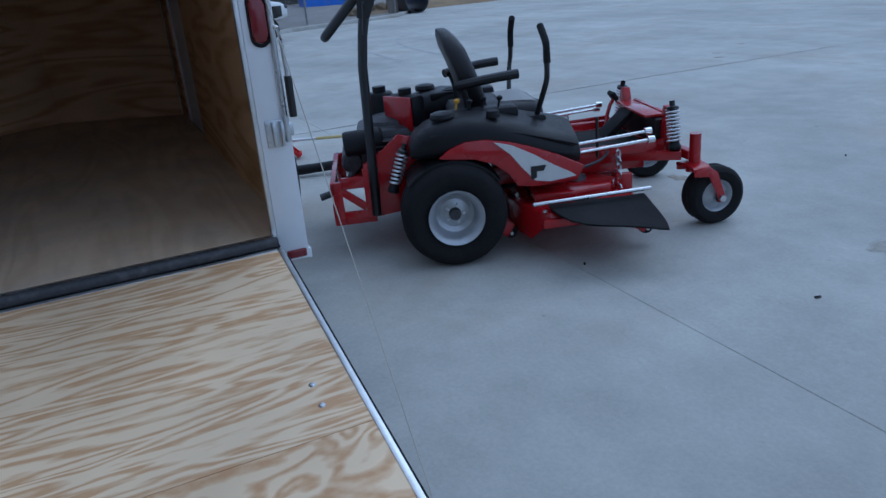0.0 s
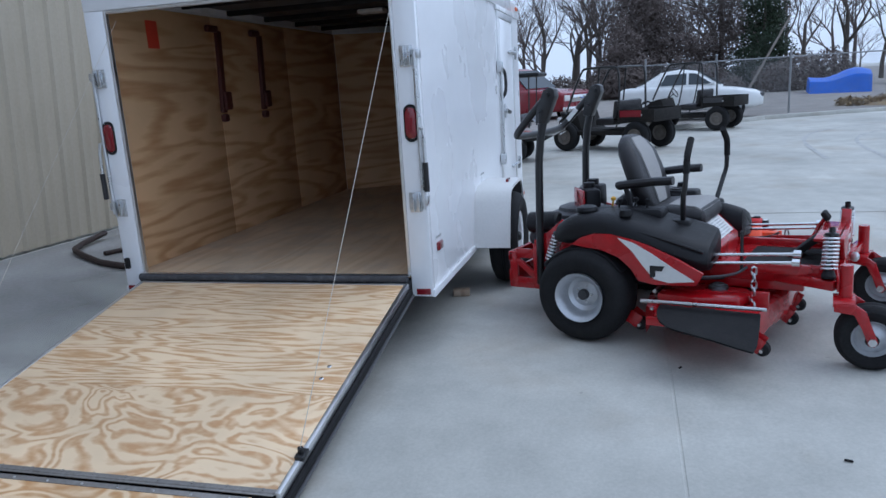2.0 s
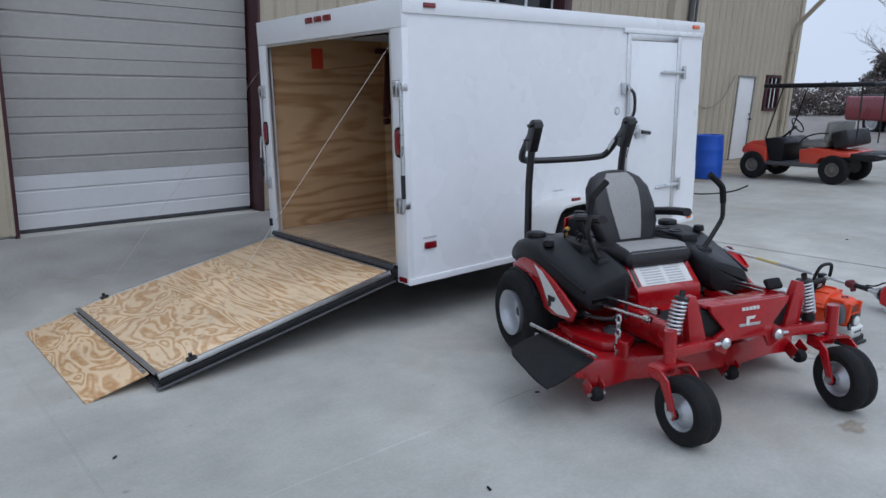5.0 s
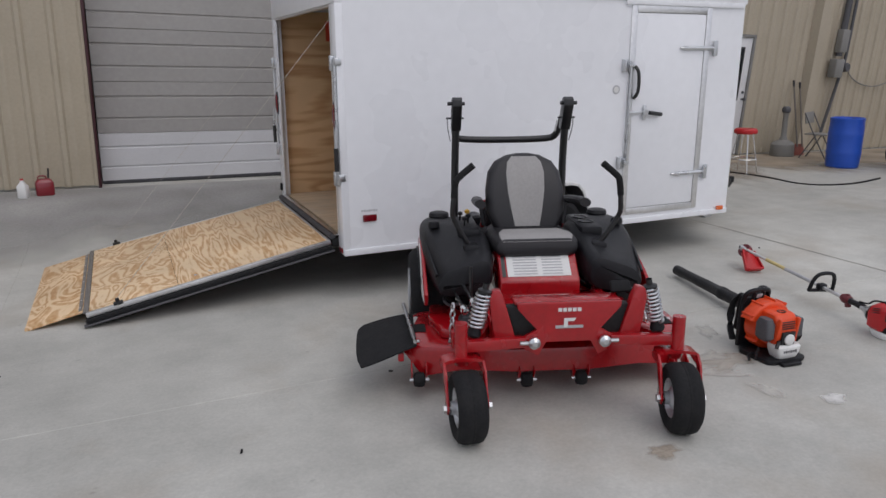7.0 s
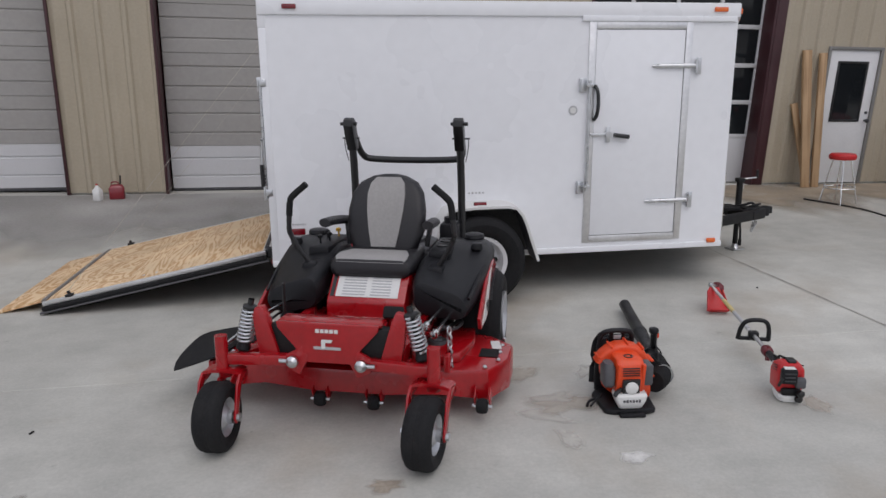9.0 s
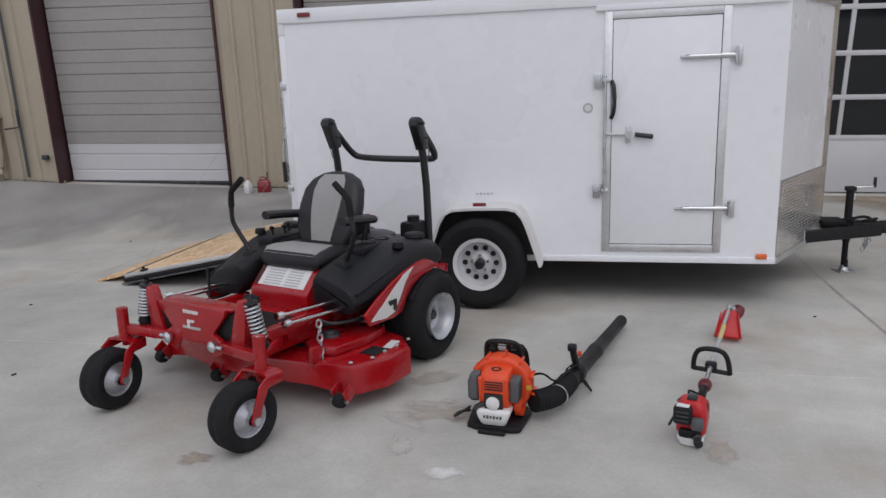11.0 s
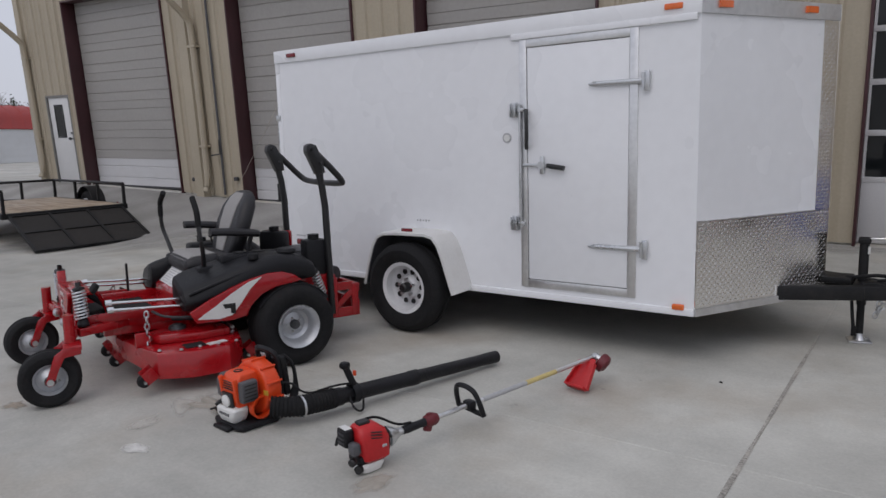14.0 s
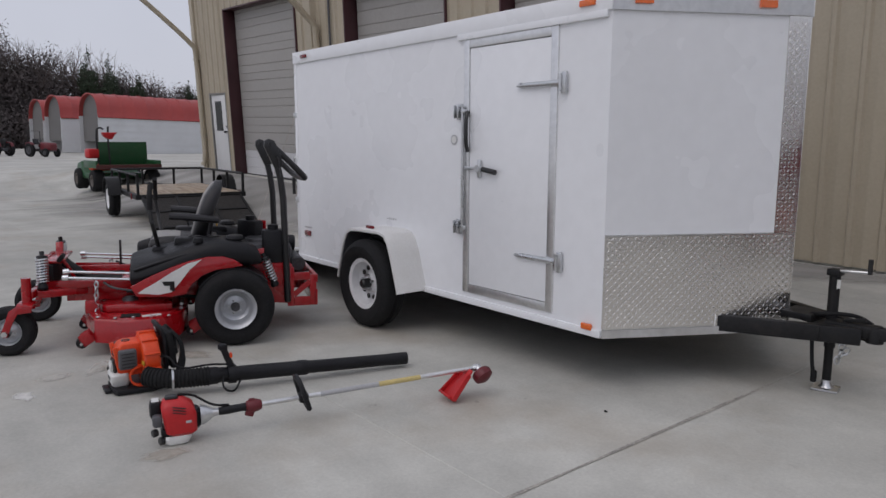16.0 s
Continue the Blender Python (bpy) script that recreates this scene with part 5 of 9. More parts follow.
box(t, (JX, JY, 0.705), (0.075, 0.075, 0.04), bevel=0.008)
jack = part("jack", t, M_FRAMEBLACK, trailer)
t = B()
box(t, (JX, JY, 0.008), (0.14, 0.14, 0.014), (0, 0, 14), bevel=0.004)
lathe(t, [(0.045, 0.012), (0.03, 0.03), (0.026, 0.06)], (JX, JY, 0.0), (JX, JY, 1), 12)
part("foot", t, M_GALV, jack, "zinc-plated jack foot")
t = B()
tube(t, [(JX, JY, 0.715), (JX + 0.05, JY - 0.03, 0.72), (JX + 0.18, JY + 0.0, 0.725)], 0.008, 8, 1)
crank = part("crank", t, M_GALV, jack)
t = B()
box(t, (JX + 0.03, JY - 0.02, 0.64), (0.004, 0.02, 0.05), (0, 0, -35))
part("label", t, M_LABEL, jack, "small white label")
t = B()
rod(t, (JX + 0.18, JY, 0.715), (JX + 0.18, JY, 0.8), 0.013, seg=10)
part("grip", t, M_BLACK, crank, "black crank grip")
t = B()
tube(t, [(4.38, CY + 0.0, 0.45), (4.45, CY - 0.05, 0.47), (4.54, CY - 0.03, 0.485), (4.62, CY + 0.06, 0.47), (4.69, CY + 0.07, 0.43)], 0.012, 8, 2)
tube(t, [(4.42, CY - 0.06, 0.4), (4.44, CY - 0.08, 0.2), (4.45, CY - 0.06, 0.1)], 0.011, 8, 2)
box(t, (4.45, CY - 0.06, 0.1), (0.03, 0.03, 0.07), bevel=0.008)
part("cable", t, M_RUBBER, trailer, "loose black wiring and plug")


def chain(bm, pts, link=0.05, r=0.006):
    pts = [Vector(p) for p in pts]
    total = sum((b - a).length for a, b in zip(pts, pts[1:]))
    n = max(2, int(total / (link * 0.75)))
    for i in range(n):
        s = total * (i + 0.5) / n
        for a, b in zip(pts, pts[1:]):
            if s <= (b - a).length:
                c = a.lerp(b, s / (b - a).length)
                d = (b - a).normalized()
                break
            s -= (b - a).length
        m = Matrix.Translation(c) @ d.to_track_quat("Z", "Y").to_matrix().to_4x4() @ pose(0, 0, 0, 0, 0, 90 * (i % 2))
        ring = [m @ Vector((0.3 * link * math.cos(q), 0, 0.5 * link * math.sin(q))) for q in [2 * math.pi * j / 8 for j in range(9)]]
        tube(bm, ring, r, 5, 0)
    return bm


t = chain(B(), [(4.6, CY - 0.05, 0.36), (4.57, CY - 0.06, 0.22), (4.62, CY - 0.05, 0.3)])
part("safety_chain", t, M_GALV, trailer)

# wall fittings inside: two tie-down straps, a sticker
for xx in (1.3, 1.95):
    t = B()
    box(t, (xx, W - TH - 0.03, 1.72), (0.06, 0.035, 0.62), (0, 4, 0), bevel=0.01)
    box(t, (xx - 0.06, W - TH - 0.03, 2.04), (0.14, 0.04, 0.05), bevel=0.012)
    box(t, (xx + 0.02, W - TH - 0.045, 1.5), (0.09, 0.05, 0.14), bevel=0.015)
    box(t, (xx - 0.02, W - TH - 0.035, 1.37), (0.07, 0.045, 0.06), bevel=0.015)
    part("tie_strap", t, M_STRAP, trailer, "dark ratchet strap hung on the wall")
t = B()
span(t, 0.48, 0.6, W - TH - 0.0145, W - TH - 0.0125, 1.87, 2.05)
part("sticker", t, M_CARTRED, trailer, "orange warning sticker")

# ramp door, let down to the ground
RX0, RZ0, RX1, RZ1 = -0.065, 0.415, -1.715, 0.095
ramp_len = math.hypot(RX1 - RX0, RZ1 - RZ0)
ramp_m = Matrix.Translation((RX0, CY - 0.02, RZ0)) @ pose(0, 0, 0, 0, -math.degrees(math.atan2(RZ0 - RZ1, RX0 - RX1)), 0) @ pose(0, 0, 0, 0, 0, 180)
RW = 0.885
ramp = thing("ramp_door", "rear ramp door lowered to the ground, plywood face with rubber-edged frame", "ramp", ramp_m)
t = B()
span(t, 0.02, 1.085, -RW + 0.022, RW - 0.022, -0.012, 0.004, 0.001)
part("ramp_face", t, M_PLYRAMP, ramp, "straight-grained plywood face")
t = B()
span(t, 1.087, ramp_len - 0.02, -RW + 0.022, RW - 0.022, -0.012, 0.004, 0.001)
part("ramp_face", t, M_PLYEND, ramp, "swirl-grained plywood face")
t = B()
for y0, y1 in ((-RW, -RW + 0.022), (RW - 0.022, RW)):
    span(t, 0.0, ramp_len, y0, y1, -0.03, 0.007, 0.003)
span(t, 0.0, 0.02, -RW + 0.022, RW - 0.022, -0.03, 0.006, 0.002)
part("edge_trim", t, M_ALU, ramp, "dull aluminium edging")
t = B()
for s in (-1, 1):
    span(t, 0.0, ramp_len + 0.01, s * RW - 0.004, s * (RW + 0.022), -0.062, -0.03, 0.01)
span(t, 0.02, ramp_len - 0.0, -RW + 0.02, RW - 0.02, -0.055, -0.013)
part("edge_seal", t, M_RUBBER, ramp, "black rubber edge seal")
t = B()
for s in (-1, 1):
    span(t, -0.01, ramp_len + 0.03, s * (RW - 0.01), s * (RW + 0.024), -0.08, -0.066, 0.003)
span(t, 0.0, ramp_len + 0.02, -RW + 0.01, RW - 0.01, -0.08, -0.056)
part("outer_skin", t, M_GREYPL, ramp, "dull grey outer frame, facing the ground")
t = B()
span(t, ramp_len - 0.018, ramp_len + 0.016, -RW + 0.02, RW - 0.02, 0.004, 0.008, 0.001)
rod(t, (ramp_len + 0.003, -RW + 0.02, 0.006), (ramp_len + 0.003, RW - 0.02, 0.006), 0.006, seg=10)
for k in range(12):
    lathe(t, [(0, 0.004), (0.006, 0.003), (0.007, 0)], (ramp_len - 0.012, -RW + 0.08 + 0.147 * k, 0.008), (ramp_len - 0.012, -RW + 0.08 + 0.147 * k, 1), 8)
part("flap_hinge", t, M_HINGE, ramp, "long grey steel piano hinge with screws")
for x, y in ((0.86, 0.745), (0.96, 0.745)):
    t = B()
    lathe(t, [(0, 0.005), (0.008, 0.004), (0.012, 0)], (x, y, 0.004), (x, y, 1), 10)
    part("bolt", t, M_GALV, ramp)
for s in (-1, 1):
    t = B()
    box(t, (1.475, s * (RW - 0.005), 0.012), (0.06, 0.04, 0.02), bevel=0.005)
    rod(t, (1.475, s * (RW - 0.005), 0.0), (1.475, s * (RW - 0.005), 0.045), 0.012, seg=10)
    part("cable_pin", t, M_BLACK, ramp)
# plywood flap at its end, lying down to the concrete
t = B()
fm = Matrix.Translation((RX1 - 0.02, CY - 0.0, RZ1 - 0.005)) @ pose(0, 0, 0, 0, -13.0, 0) @ pose(0, 0, 0, 0, 0, 180)
fl = thing("ramp_flap", "hinged plywood transition flap lying on the concrete", "ramp flap", fm)
t = B()
span(t, 0.0, 0.36, -0.8, 0.8, -0.016, 0.0, 0.003)
part("board", t, M_PLYFLAP, fl, "swirl-grained plywood board")
t = B()
span(t, 0.004, 0.028, -0.79, 0.79, 0.0, 0.003, 0.001)
leaf = part("hinge_leaf", t, M_HINGE, fl, "grey steel hinge leaf")
for k in range(10):
    t = B()
    lathe(t, [(0, 0.003), (0.005, 0.002), (0.006, 0)], (0.018, -0.72 + 0.16 * k, 0.003), (0.018, -0.72 + 0.16 * k, 1), 8)
    part("screw", t, M_GALV, leaf)
for s in (-1, 1):
    t = B()
    yp = CY - 0.02 - s * (RW - 0.005)
    pin = ramp_m @ Vector((1.475, s * (RW - 0.005), 0.045))
    rod(t, (0.03, 0.12 if s > 0 else 1.86, 2.0), pin, 0.0017 if s > 0 else 0.0011, seg=6)
    part("lift_cable", t, M_ROPE, ramp, "thin pale ramp lift cable").matrix_basis = ramp_m.inverted()


# ---- zero-turn mower ----
# local frame: x forward, y to the machine's left, z up, origin on the ground under the rear axle
mower = thing("zero_turn_mower", "red and black zero-turn riding mower, roll bar folded, on concrete", "riding mower", pose(0.83, -1.05, 0.0, 0, 0, -109.6) @ pose(0, 0, 0, 0, -1.2, 0))


def wheel_part(parent, c, r, w, rim, material, s, name, dish=0.05, lugs=0, hub=0.045):
    """A rim as a part, with its tyre and hub; s is the side that it faces (1: towards +y)."""
    t = B()
    f = s * w / 2
    lathe(t, [(0.0, 0.0), (hub, 0.0), (hub * 1.4, -0.006), (rim * 0.55, -0.012), (rim * 0.72, 0.004), (rim * 0.8, -0.004 + dish * 0.5), (rim * 0.86, dish * 0.8), (rim * 1.0, dish), (rim * 1.05, dish + 0.006), (rim * 1.05, dish - 0.004), (rim * 0.98, dish * 0.6), (rim * 0.9, -w * 0.7), (rim * 1.0, -w + dish)],
          (c[0], c[1] + f - s * dish, c[2]), (c[0], c[1] + f + s, c[2]), 36)
    rm = part(name, t, material, parent)
    ty = part("tyre", tyre_mesh(r, w, rim, lugs, seg=44), M_RUBBER, rm)
    ty.matrix_basis = pose(*c)
    t = B()
    lathe(t, [(0.0, 0.03), (hub * 0.7, 0.03), (hub * 0.8, 0.02), (hub * 0.8, -0.01)], (c[0], c[1] + f - s * dish, c[2]), (c[0], c[1] + f + s, c[2]), 16)
    part("hub", t, M_STEELDARK, rm)
    for k in range(5):
        a = 2 * math.pi * k / 5
        q = (c[0] + hub * 1.15 * math.cos(a), c[2] + hub * 1.15 * math.sin(a))
        t = B()
        rod(t, (q[0], c[1] + f - s * (dish + 0.01), q[1]), (q[0], c[1] + f - s * (dish - 0.012), q[1]), 0.008, seg=6)
        part("lug_nut", t, M_GALV, rm)
    return rm


for s in (-1, 1):
    wheel_part(mower, (0.0, s * 0.555, 0.274), 0.274, 0.27, 0.137, M_RIM, s, "drive_wheel", 0.085, 0, 0.04)

# frame, engine deck and rear bumper
for s in (-1, 1):
    t = B()
    box(t, (0.36, s * 0.3, 0.36), (1.5, 0.05, 0.1), bevel=0.006)
    part("frame_rail", t, M_RED, mower)
    t = B()
    prism(t, [(-0.44, 0.22), (-0.24, 0.24), (-0.12, 0.36), (-0.1, 0.62), (-0.24, 0.66), (-0.34, 0.58), (-0.44, 0.52)], 0.02, upright(s * 0.345), bevel=0.004)
    part("rear_upright", t, M_RED, mower)
    t = B()
    # bumper cheek with a window in it
    for p, q, r_, u in ((-0.62, -0.57, 0.2, 0.44), (-0.45, -0.4, 0.2, 0.5), (-0.57, -0.45, 0.2, 0.27), (-0.57, -0.45, 0.4, 0.46)):
        span(t, p, q, s * 0.335, s * 0.36, r_, u, 0.003)
    box(t, (-0.51, s * 0.3475, 0.335), (0.16, 0.02, 0.04), (0, 40, 0), bevel=0.003)
    part("bumper_cheek", t, M_RED, mower)
t = B()
span(t, -0.63, -0.6, -0.36, 0.36, 0.2, 0.32, 0.005)
span(t, -0.63, -0.6, -0.36, 0.36, 0.38, 0.44, 0.005)
part("rear_bumper", t, M_RED, mower)
t = B()
span(t, -0.5, 0.1, -0.33, 0.33, 0.4, 0.43, 0.006)
part("engine_plate", t, M_RED, mower)
t = B()
box(t, (-0.26, 0.0, 0.55), (0.4, 0.42, 0.24), bevel=0.05)
lathe(t, [(0.14, 0), (0.15, 0.02), (0.145, 0.04), (0.1, 0.055), (0, 0.06)], (-0.26, 0, 0.65), (-0.26, 0, 2), 28)
eng = part("engine", t, M_STEELDARK, mower)
for s in (-1, 1):
    t = B()
    for k in range(7):
        box(t, (-0.26, s * 0.24, 0.47 + 0.024 * k), (0.2, 0.09, 0.008), bevel=0.002)
    part("cylinder", t, M_STEELDARK, eng)
t = B()
lathe(t, [(0, 0), (0.06, 0.0), (0.068, 0.01), (0.068, 0.2), (0.055, 0.215), (0, 0.215)], (-0.53, -0.22, 0.61), (-0.1, -0.22, 0.63), 22)
part("air_filter", t, M_PLASTIC, eng, "black air filter canister")
t = B()
lathe(t, [(0, 0), (0.05, 0.0), (0.06, 0.012), (0.06, 0.4), (0.05, 0.41), (0, 0.41)], (-0.5, -0.2, 0.5), (-0.5, 0.2, 0.5), 20)
tube(t, [(-0.5, -0.18, 0.45), (-0.56, -0.2, 0.36), (-0.7, -0.22, 0.33)], 0.02, 10, 2)
part("muffler", t, M_STEELDARK, eng)
# Plate is turned, and the box behind it placed, to fit the camera's view.
t = B()
box(t, (-0.215, -0.13, 0.73), (0.22, 0.016, 0.18), (0, 0, -52), bevel=0.007)
rsv = part("engine_guard", t, M_RED, mower, "upright red engine guard plate")
t = B()
box(t, (-0.165, -0.091, 0.732), (0.215, 0.1, 0.185), (0, 0, -52), bevel=0.025)
lathe(t, [(0.035, 0), (0.038, 0.01), (0.036, 0.035), (0, 0.04)], (-0.165, -0.091, 0.82), (-0.165, -0.091, 2), 16)
part("air_box", t, M_PLASTIC, rsv, "black box added behind the guard to hide its red back")
t = B()
box(t, (-0.3, 0.3, 0.66), (0.16, 0.12, 0.26), bevel=0.02)
lathe(t, [(0.04, 0), (0.04, 0.04), (0, 0.045)], (-0.3, 0.3, 0.785), (-0.3, 0.3, 2), 14)
part("canister", t, M_PLASTIC, mower, "black evaporative canister")


def coil(bm, p0, p1, r, wire, turns):
    m, n = axis_frame(p0, p1)
    pts = [m @ Vector((r * math.cos(2 * math.pi * turns * k / (turns * 14)), r * math.sin(2 * math.pi * turns * k / (turns * 14)), n * k / (turns * 14))) for k in range(turns * 14 + 1)]
    return tube(bm, pts, wire, 6, 0)


def shock(p0, p1, r=0.036, turns=9, wire=0.0062):
    sh = part("shock", rod(B(), p0, p1, 0.012, seg=10), M_BLACK, mower)
    a, b = Vector(p0), Vector(p1)
    t = B()
    lathe(t, [(0, 0), (r * 0.9, 0.0), (r * 1.05, 0.012), (r * 0.5, 0.07), (0.016, 0.09)], a, b, 16)
    part("boot", t, M_PLASTIC, sh)
    part("spring", coil(B(), a.lerp(b, 0.2), a.lerp(b, 0.93), r, wire, turns), M_GALV, sh, "bright coil spring")
    t = B()
    lathe(t, [(0, 0), (r, 0.0), (r, 0.012), (0.015, 0.02), (0.015, 0.045)], a.lerp(b, 0.93), b + (b - a), 14)
    part("spring_cap", t, M_BLACK, sh)
    return sh


for s in (-1, 1):
    shock((-0.3, s * 0.45, 0.38), (-0.22, s * 0.45, 0.6), 0.03, 8)

# roll bar: two posts and the hoop folded back
for s in (-1, 1):
    t = B()
    tube(t, [(-0.4, s * 0.365, 0.24), (-0.38, s * 0.365, 0.8), (-0.37, s * 0.362, 1.1), (-0.3, s * 0.36, 1.4)], 0.025, 12, 1)
    part("rollbar_post", t, M_BLACK, mower)
    t = B()
    prism(t, [(-0.37, 1.26), (-0.31, 1.25), (-0.235, 1.41), (-0.24, 1.45), (-0.27, 1.465), (-0.31, 1.45), (-0.36, 1.34)], 0.062, upright(s * 0.36), bevel=0.004)
    rod(t, (-0.275, s * 0.31, 1.425), (-0.275, s * 0.42, 1.425), 0.012, seg=10)
    part("rollbar_knuckle", t, M_BLACK, mower)
    t = B()
    tube(t, [(-0.33, s * 0.40, 1.33), (-0.335, s * 0.415, 1.335), (-0.34, s * 0.415, 1.27), (-0.35, s * 0.395, 1.18)], 0.003, 6, 1)
    rod(t, (-0.33, s * 0.31, 1.33), (-0.33, s * 0.425, 1.33), 0.006, seg=8)
    part("lock_pin", t, M_STEELDARK, mower)
t = B()
tube(t, [(-0.27, -0.36, 1.44), (-0.38, -0.36, 1.34), (-0.52, -0.355, 1.2), (-0.55, -0.29, 1.17), (-0.55, 0.29, 1.17), (-0.52, 0.355, 1.2), (-0.38, 0.36, 1.34), (-0.27, 0.36, 1.44)], 0.023, 12, 3)
part("rollbar_hoop", t, M_BLACK, mower, "black roll-bar hoop, folded back")
t = B()
box(t, (-0.45, 0.331, 1.27), (0.1, 0.004, 0.03), (0, -45, 0))
part("decal", t, M_LABEL, mower)

# side tanks with fender arches and red side panels
def tank_side(s):
    """Black moulded tank: rounded top, sloping down to the front."""
    t = B()
    secs = [(-0.19, 0.4, 0.57, 0.575, 0.625), (-0.165, 0.36, 0.595, 0.565, 0.675), (-0.1, 0.32, 0.615, 0.56, 0.72), (-0.02, 0.29, 0.622, 0.557, 0.742), (0.1, 0.27, 0.626, 0.555, 0.75), (0.22, 0.26, 0.626, 0.54, 0.742), (0.32, 0.25, 0.622, 0.52, 0.718), (0.41, 0.24, 0.613, 0.49, 0.69), (0.5, 0.245, 0.6, 0.468, 0.662), (0.59, 0.25, 0.585, 0.452, 0.636), (0.65, 0.26, 0.572, 0.445, 0.618), (0.68, 0.275, 0.558, 0.448, 0.604), (0.69, 0.3, 0.53, 0.47, 0.58)]
    rings = []
    for x, y0, y1, z0, z1 in secs:
        pts = []
        for (u, v) in round_rect(y1 - y0, z1 - z0, min(0.075, 0.44 * min(y1 - y0, z1 - z0)), 4):
            fall = 0.05 * min(1.0, max(0.0, (x - 0.1) / 0.5)) * u / (y1 - y0) * 2 * (1 if v > 0 else 0.3)
            pts.append((x, s * ((y0 + y1) / 2 + u), (z0 + z1) / 2 + v - fall))
        rings.append(pts)
    loft(t, rings)
    return t


for s in (-1, 1):
    tk = part("side_tank", tank_side(s), M_PLASTIC, mower, "black moulded side tank")
    t = B()
    lathe(t, [(0.06, 0), (0.064, 0.012), (0.058, 0.03), (0.04, 0.036), (0, 0.038)], (-0.01, s * 0.5, 0.742), (-0.01, s * 0.5, 2), 20)
    part("fuel_cap", t, M_PLASTIC, tk)
    t = B()
    lathe(t, [(0.034, 0), (0.036, 0.012), (0.03, 0.035), (0, 0.04)], (0.24, s * 0.55, 0.732), (0.24, s * 0.55, 2), 16)
    part("knob", t, M_PLASTIC, tk)
    # wheel arch
    t = B()
    rings = []
    for k in range(11):
        a = radians(34 + 106 * k / 10)
        rings.append([(0.296 * math.cos(a) * u, s * y, 0.264 + 0.296 * math.sin(a) * u) for u, y in ((1.0, 0.36), (1.0, 0.625), (0.985, 0.64), (0.95, 0.64), (0.965, 0.62), (0.965, 0.36))])
    loft(t, rings)
    part("wheel_arch", t, M_PLASTIC, tk, "black wheel arch under the tank")
    # red side panel under the tank, with a pale flash
    t = B()
    prism(t, [(-0.06, 0.572), (0.0, 0.615), (0.08, 0.642), (0.18, 0.642), (0.3, 0.616), (0.42, 0.575), (0.55, 0.52), (0.68, 0.45), (0.64, 0.38), (0.42, 0.37), (0.33, 0.385), (0.29, 0.45), (0.22, 0.51), (0.12, 0.548), (0.02, 0.558)], 0.02, upright(s * 0.622), bevel=0.005)
    pn = part("side_panel", t, M_RED, mower)
    t = B()
    prism(t, [(0.22, 0.625), (0.31, 0.6), (0.42, 0.54), (0.52, 0.475), (0.6, 0.43), (0.635, 0.405), (0.5, 0.39), (0.42, 0.405), (0.36, 0.475), (0.3, 0.555)], 0.004, upright(s * 0.635))
    part("flash", t, M_LABEL, pn, "white and grey painted flash")
    t = B()
    prism(t, [(0.4, 0.48), (0.48, 0.48), (0.465, 0.452), (0.43, 0.452), (0.43, 0.42), (0.4, 0.41)], 0.004, upright(s * 0.639))
    part("emblem", t, M_BLACK, pn, "plain black emblem shape")

    t = B()
    tube(t, [(-0.08, s * 0.606, 0.68), (0.1, s * 0.612, 0.698), (0.3, s * 0.606, 0.665), (0.5, s * 0.586, 0.605), (0.66, s * 0.564, 0.55)], 0.009, 6, 2)
    part("moulded_crease", t, M_PLASTIC, tk)
    t = B()
    box(t, (0.12, s * 0.33, 0.3), (0.18, 0.12, 0.16), bevel=0.02)
    lathe(t, [(0, 0), (0.05, 0), (0.05, 0.03), (0, 0.032)], (0.12, s * 0.33, 0.38), (0.12, s * 0.33, 2), 14)
    part("hydraulic_pump", t, M_STEELDARK, mower)
    t = B()
    tube(t, [(0.2, s * 0.36, 0.3), (0.3, s * 0.44, 0.33), (0.42, s * 0.5, 0.36), (0.6, s * 0.45, 0.375), (0.72, s * 0.36, 0.37)], 0.012, 8, 2)
    part("hose", t, M_RUBBER, mower, "black hydraulic hose")
    t = B()
    tube(t, [(0.55, s * 0.5, 0.42), (0.62, s * 0.53, 0.4), (0.8, s * 0.5, 0.42), (0.86, s * 0.46, 0.46)], 0.008, 8, 2)
    part("control_rod", t, M_STEELDARK, mower)

# operator floor, cowl with the instruction label
t = B()
span(t, 0.55, 1.2, -0.32, 0.32, 0.395, 0.415, 0.006)
part("foot_pan", t, M_RED, mower)
for s in (-1, 1):
    t = B()
    span(t, 0.6, 1.22, s * 0.3, s * 0.345, 0.36, 0.455, 0.008)
    part("pan_side", t, M_RED, mower)
t = B()
prism(t, [(0.3, 0.4), (0.68, 0.4), (0.672, 0.51), (0.535, 0.645), (0.5, 0.655), (0.3, 0.655)], 0.44, upright(0.0), bevel=0.012)
cowl = part("seat_pedestal", t, M_RED, mower)
slope = math.degrees(math.atan2(0.135, 0.137))
t = B()
box(t, (0.603, 0.0, 0.5795), (0.135, 0.35, 0.003), (0, slope, 0))
lb = part("instruction_label", t, M_LABEL, cowl, "white printed instruction label")
for k in range(7):
    for j in range(2):
        t = B()
        box(t, (0.603 + (0.055 - 0.018 * k) * math.cos(radians(slope)), -0.075 + 0.15 * j, 0.582 - (0.055 - 0.018 * k) * math.sin(radians(slope))), (0.007, 0.13 - 0.02 * ((k * 3 + j) % 3), 0.003), (0, slope, 0))
        part("print", t, M_LABELGREY, lb)
t = B()
box(t, (0.603, -0.195, 0.5795), (0.135, 0.02, 0.003), (0, slope, 0))
part("print_bar", t, M_BLACK, cowl)
t = B()
span(t, 0.78, 1.16, -0.24, 0.24, 0.4155, 0.42)
part("foot_mat", t, M_RUBBER, mower)

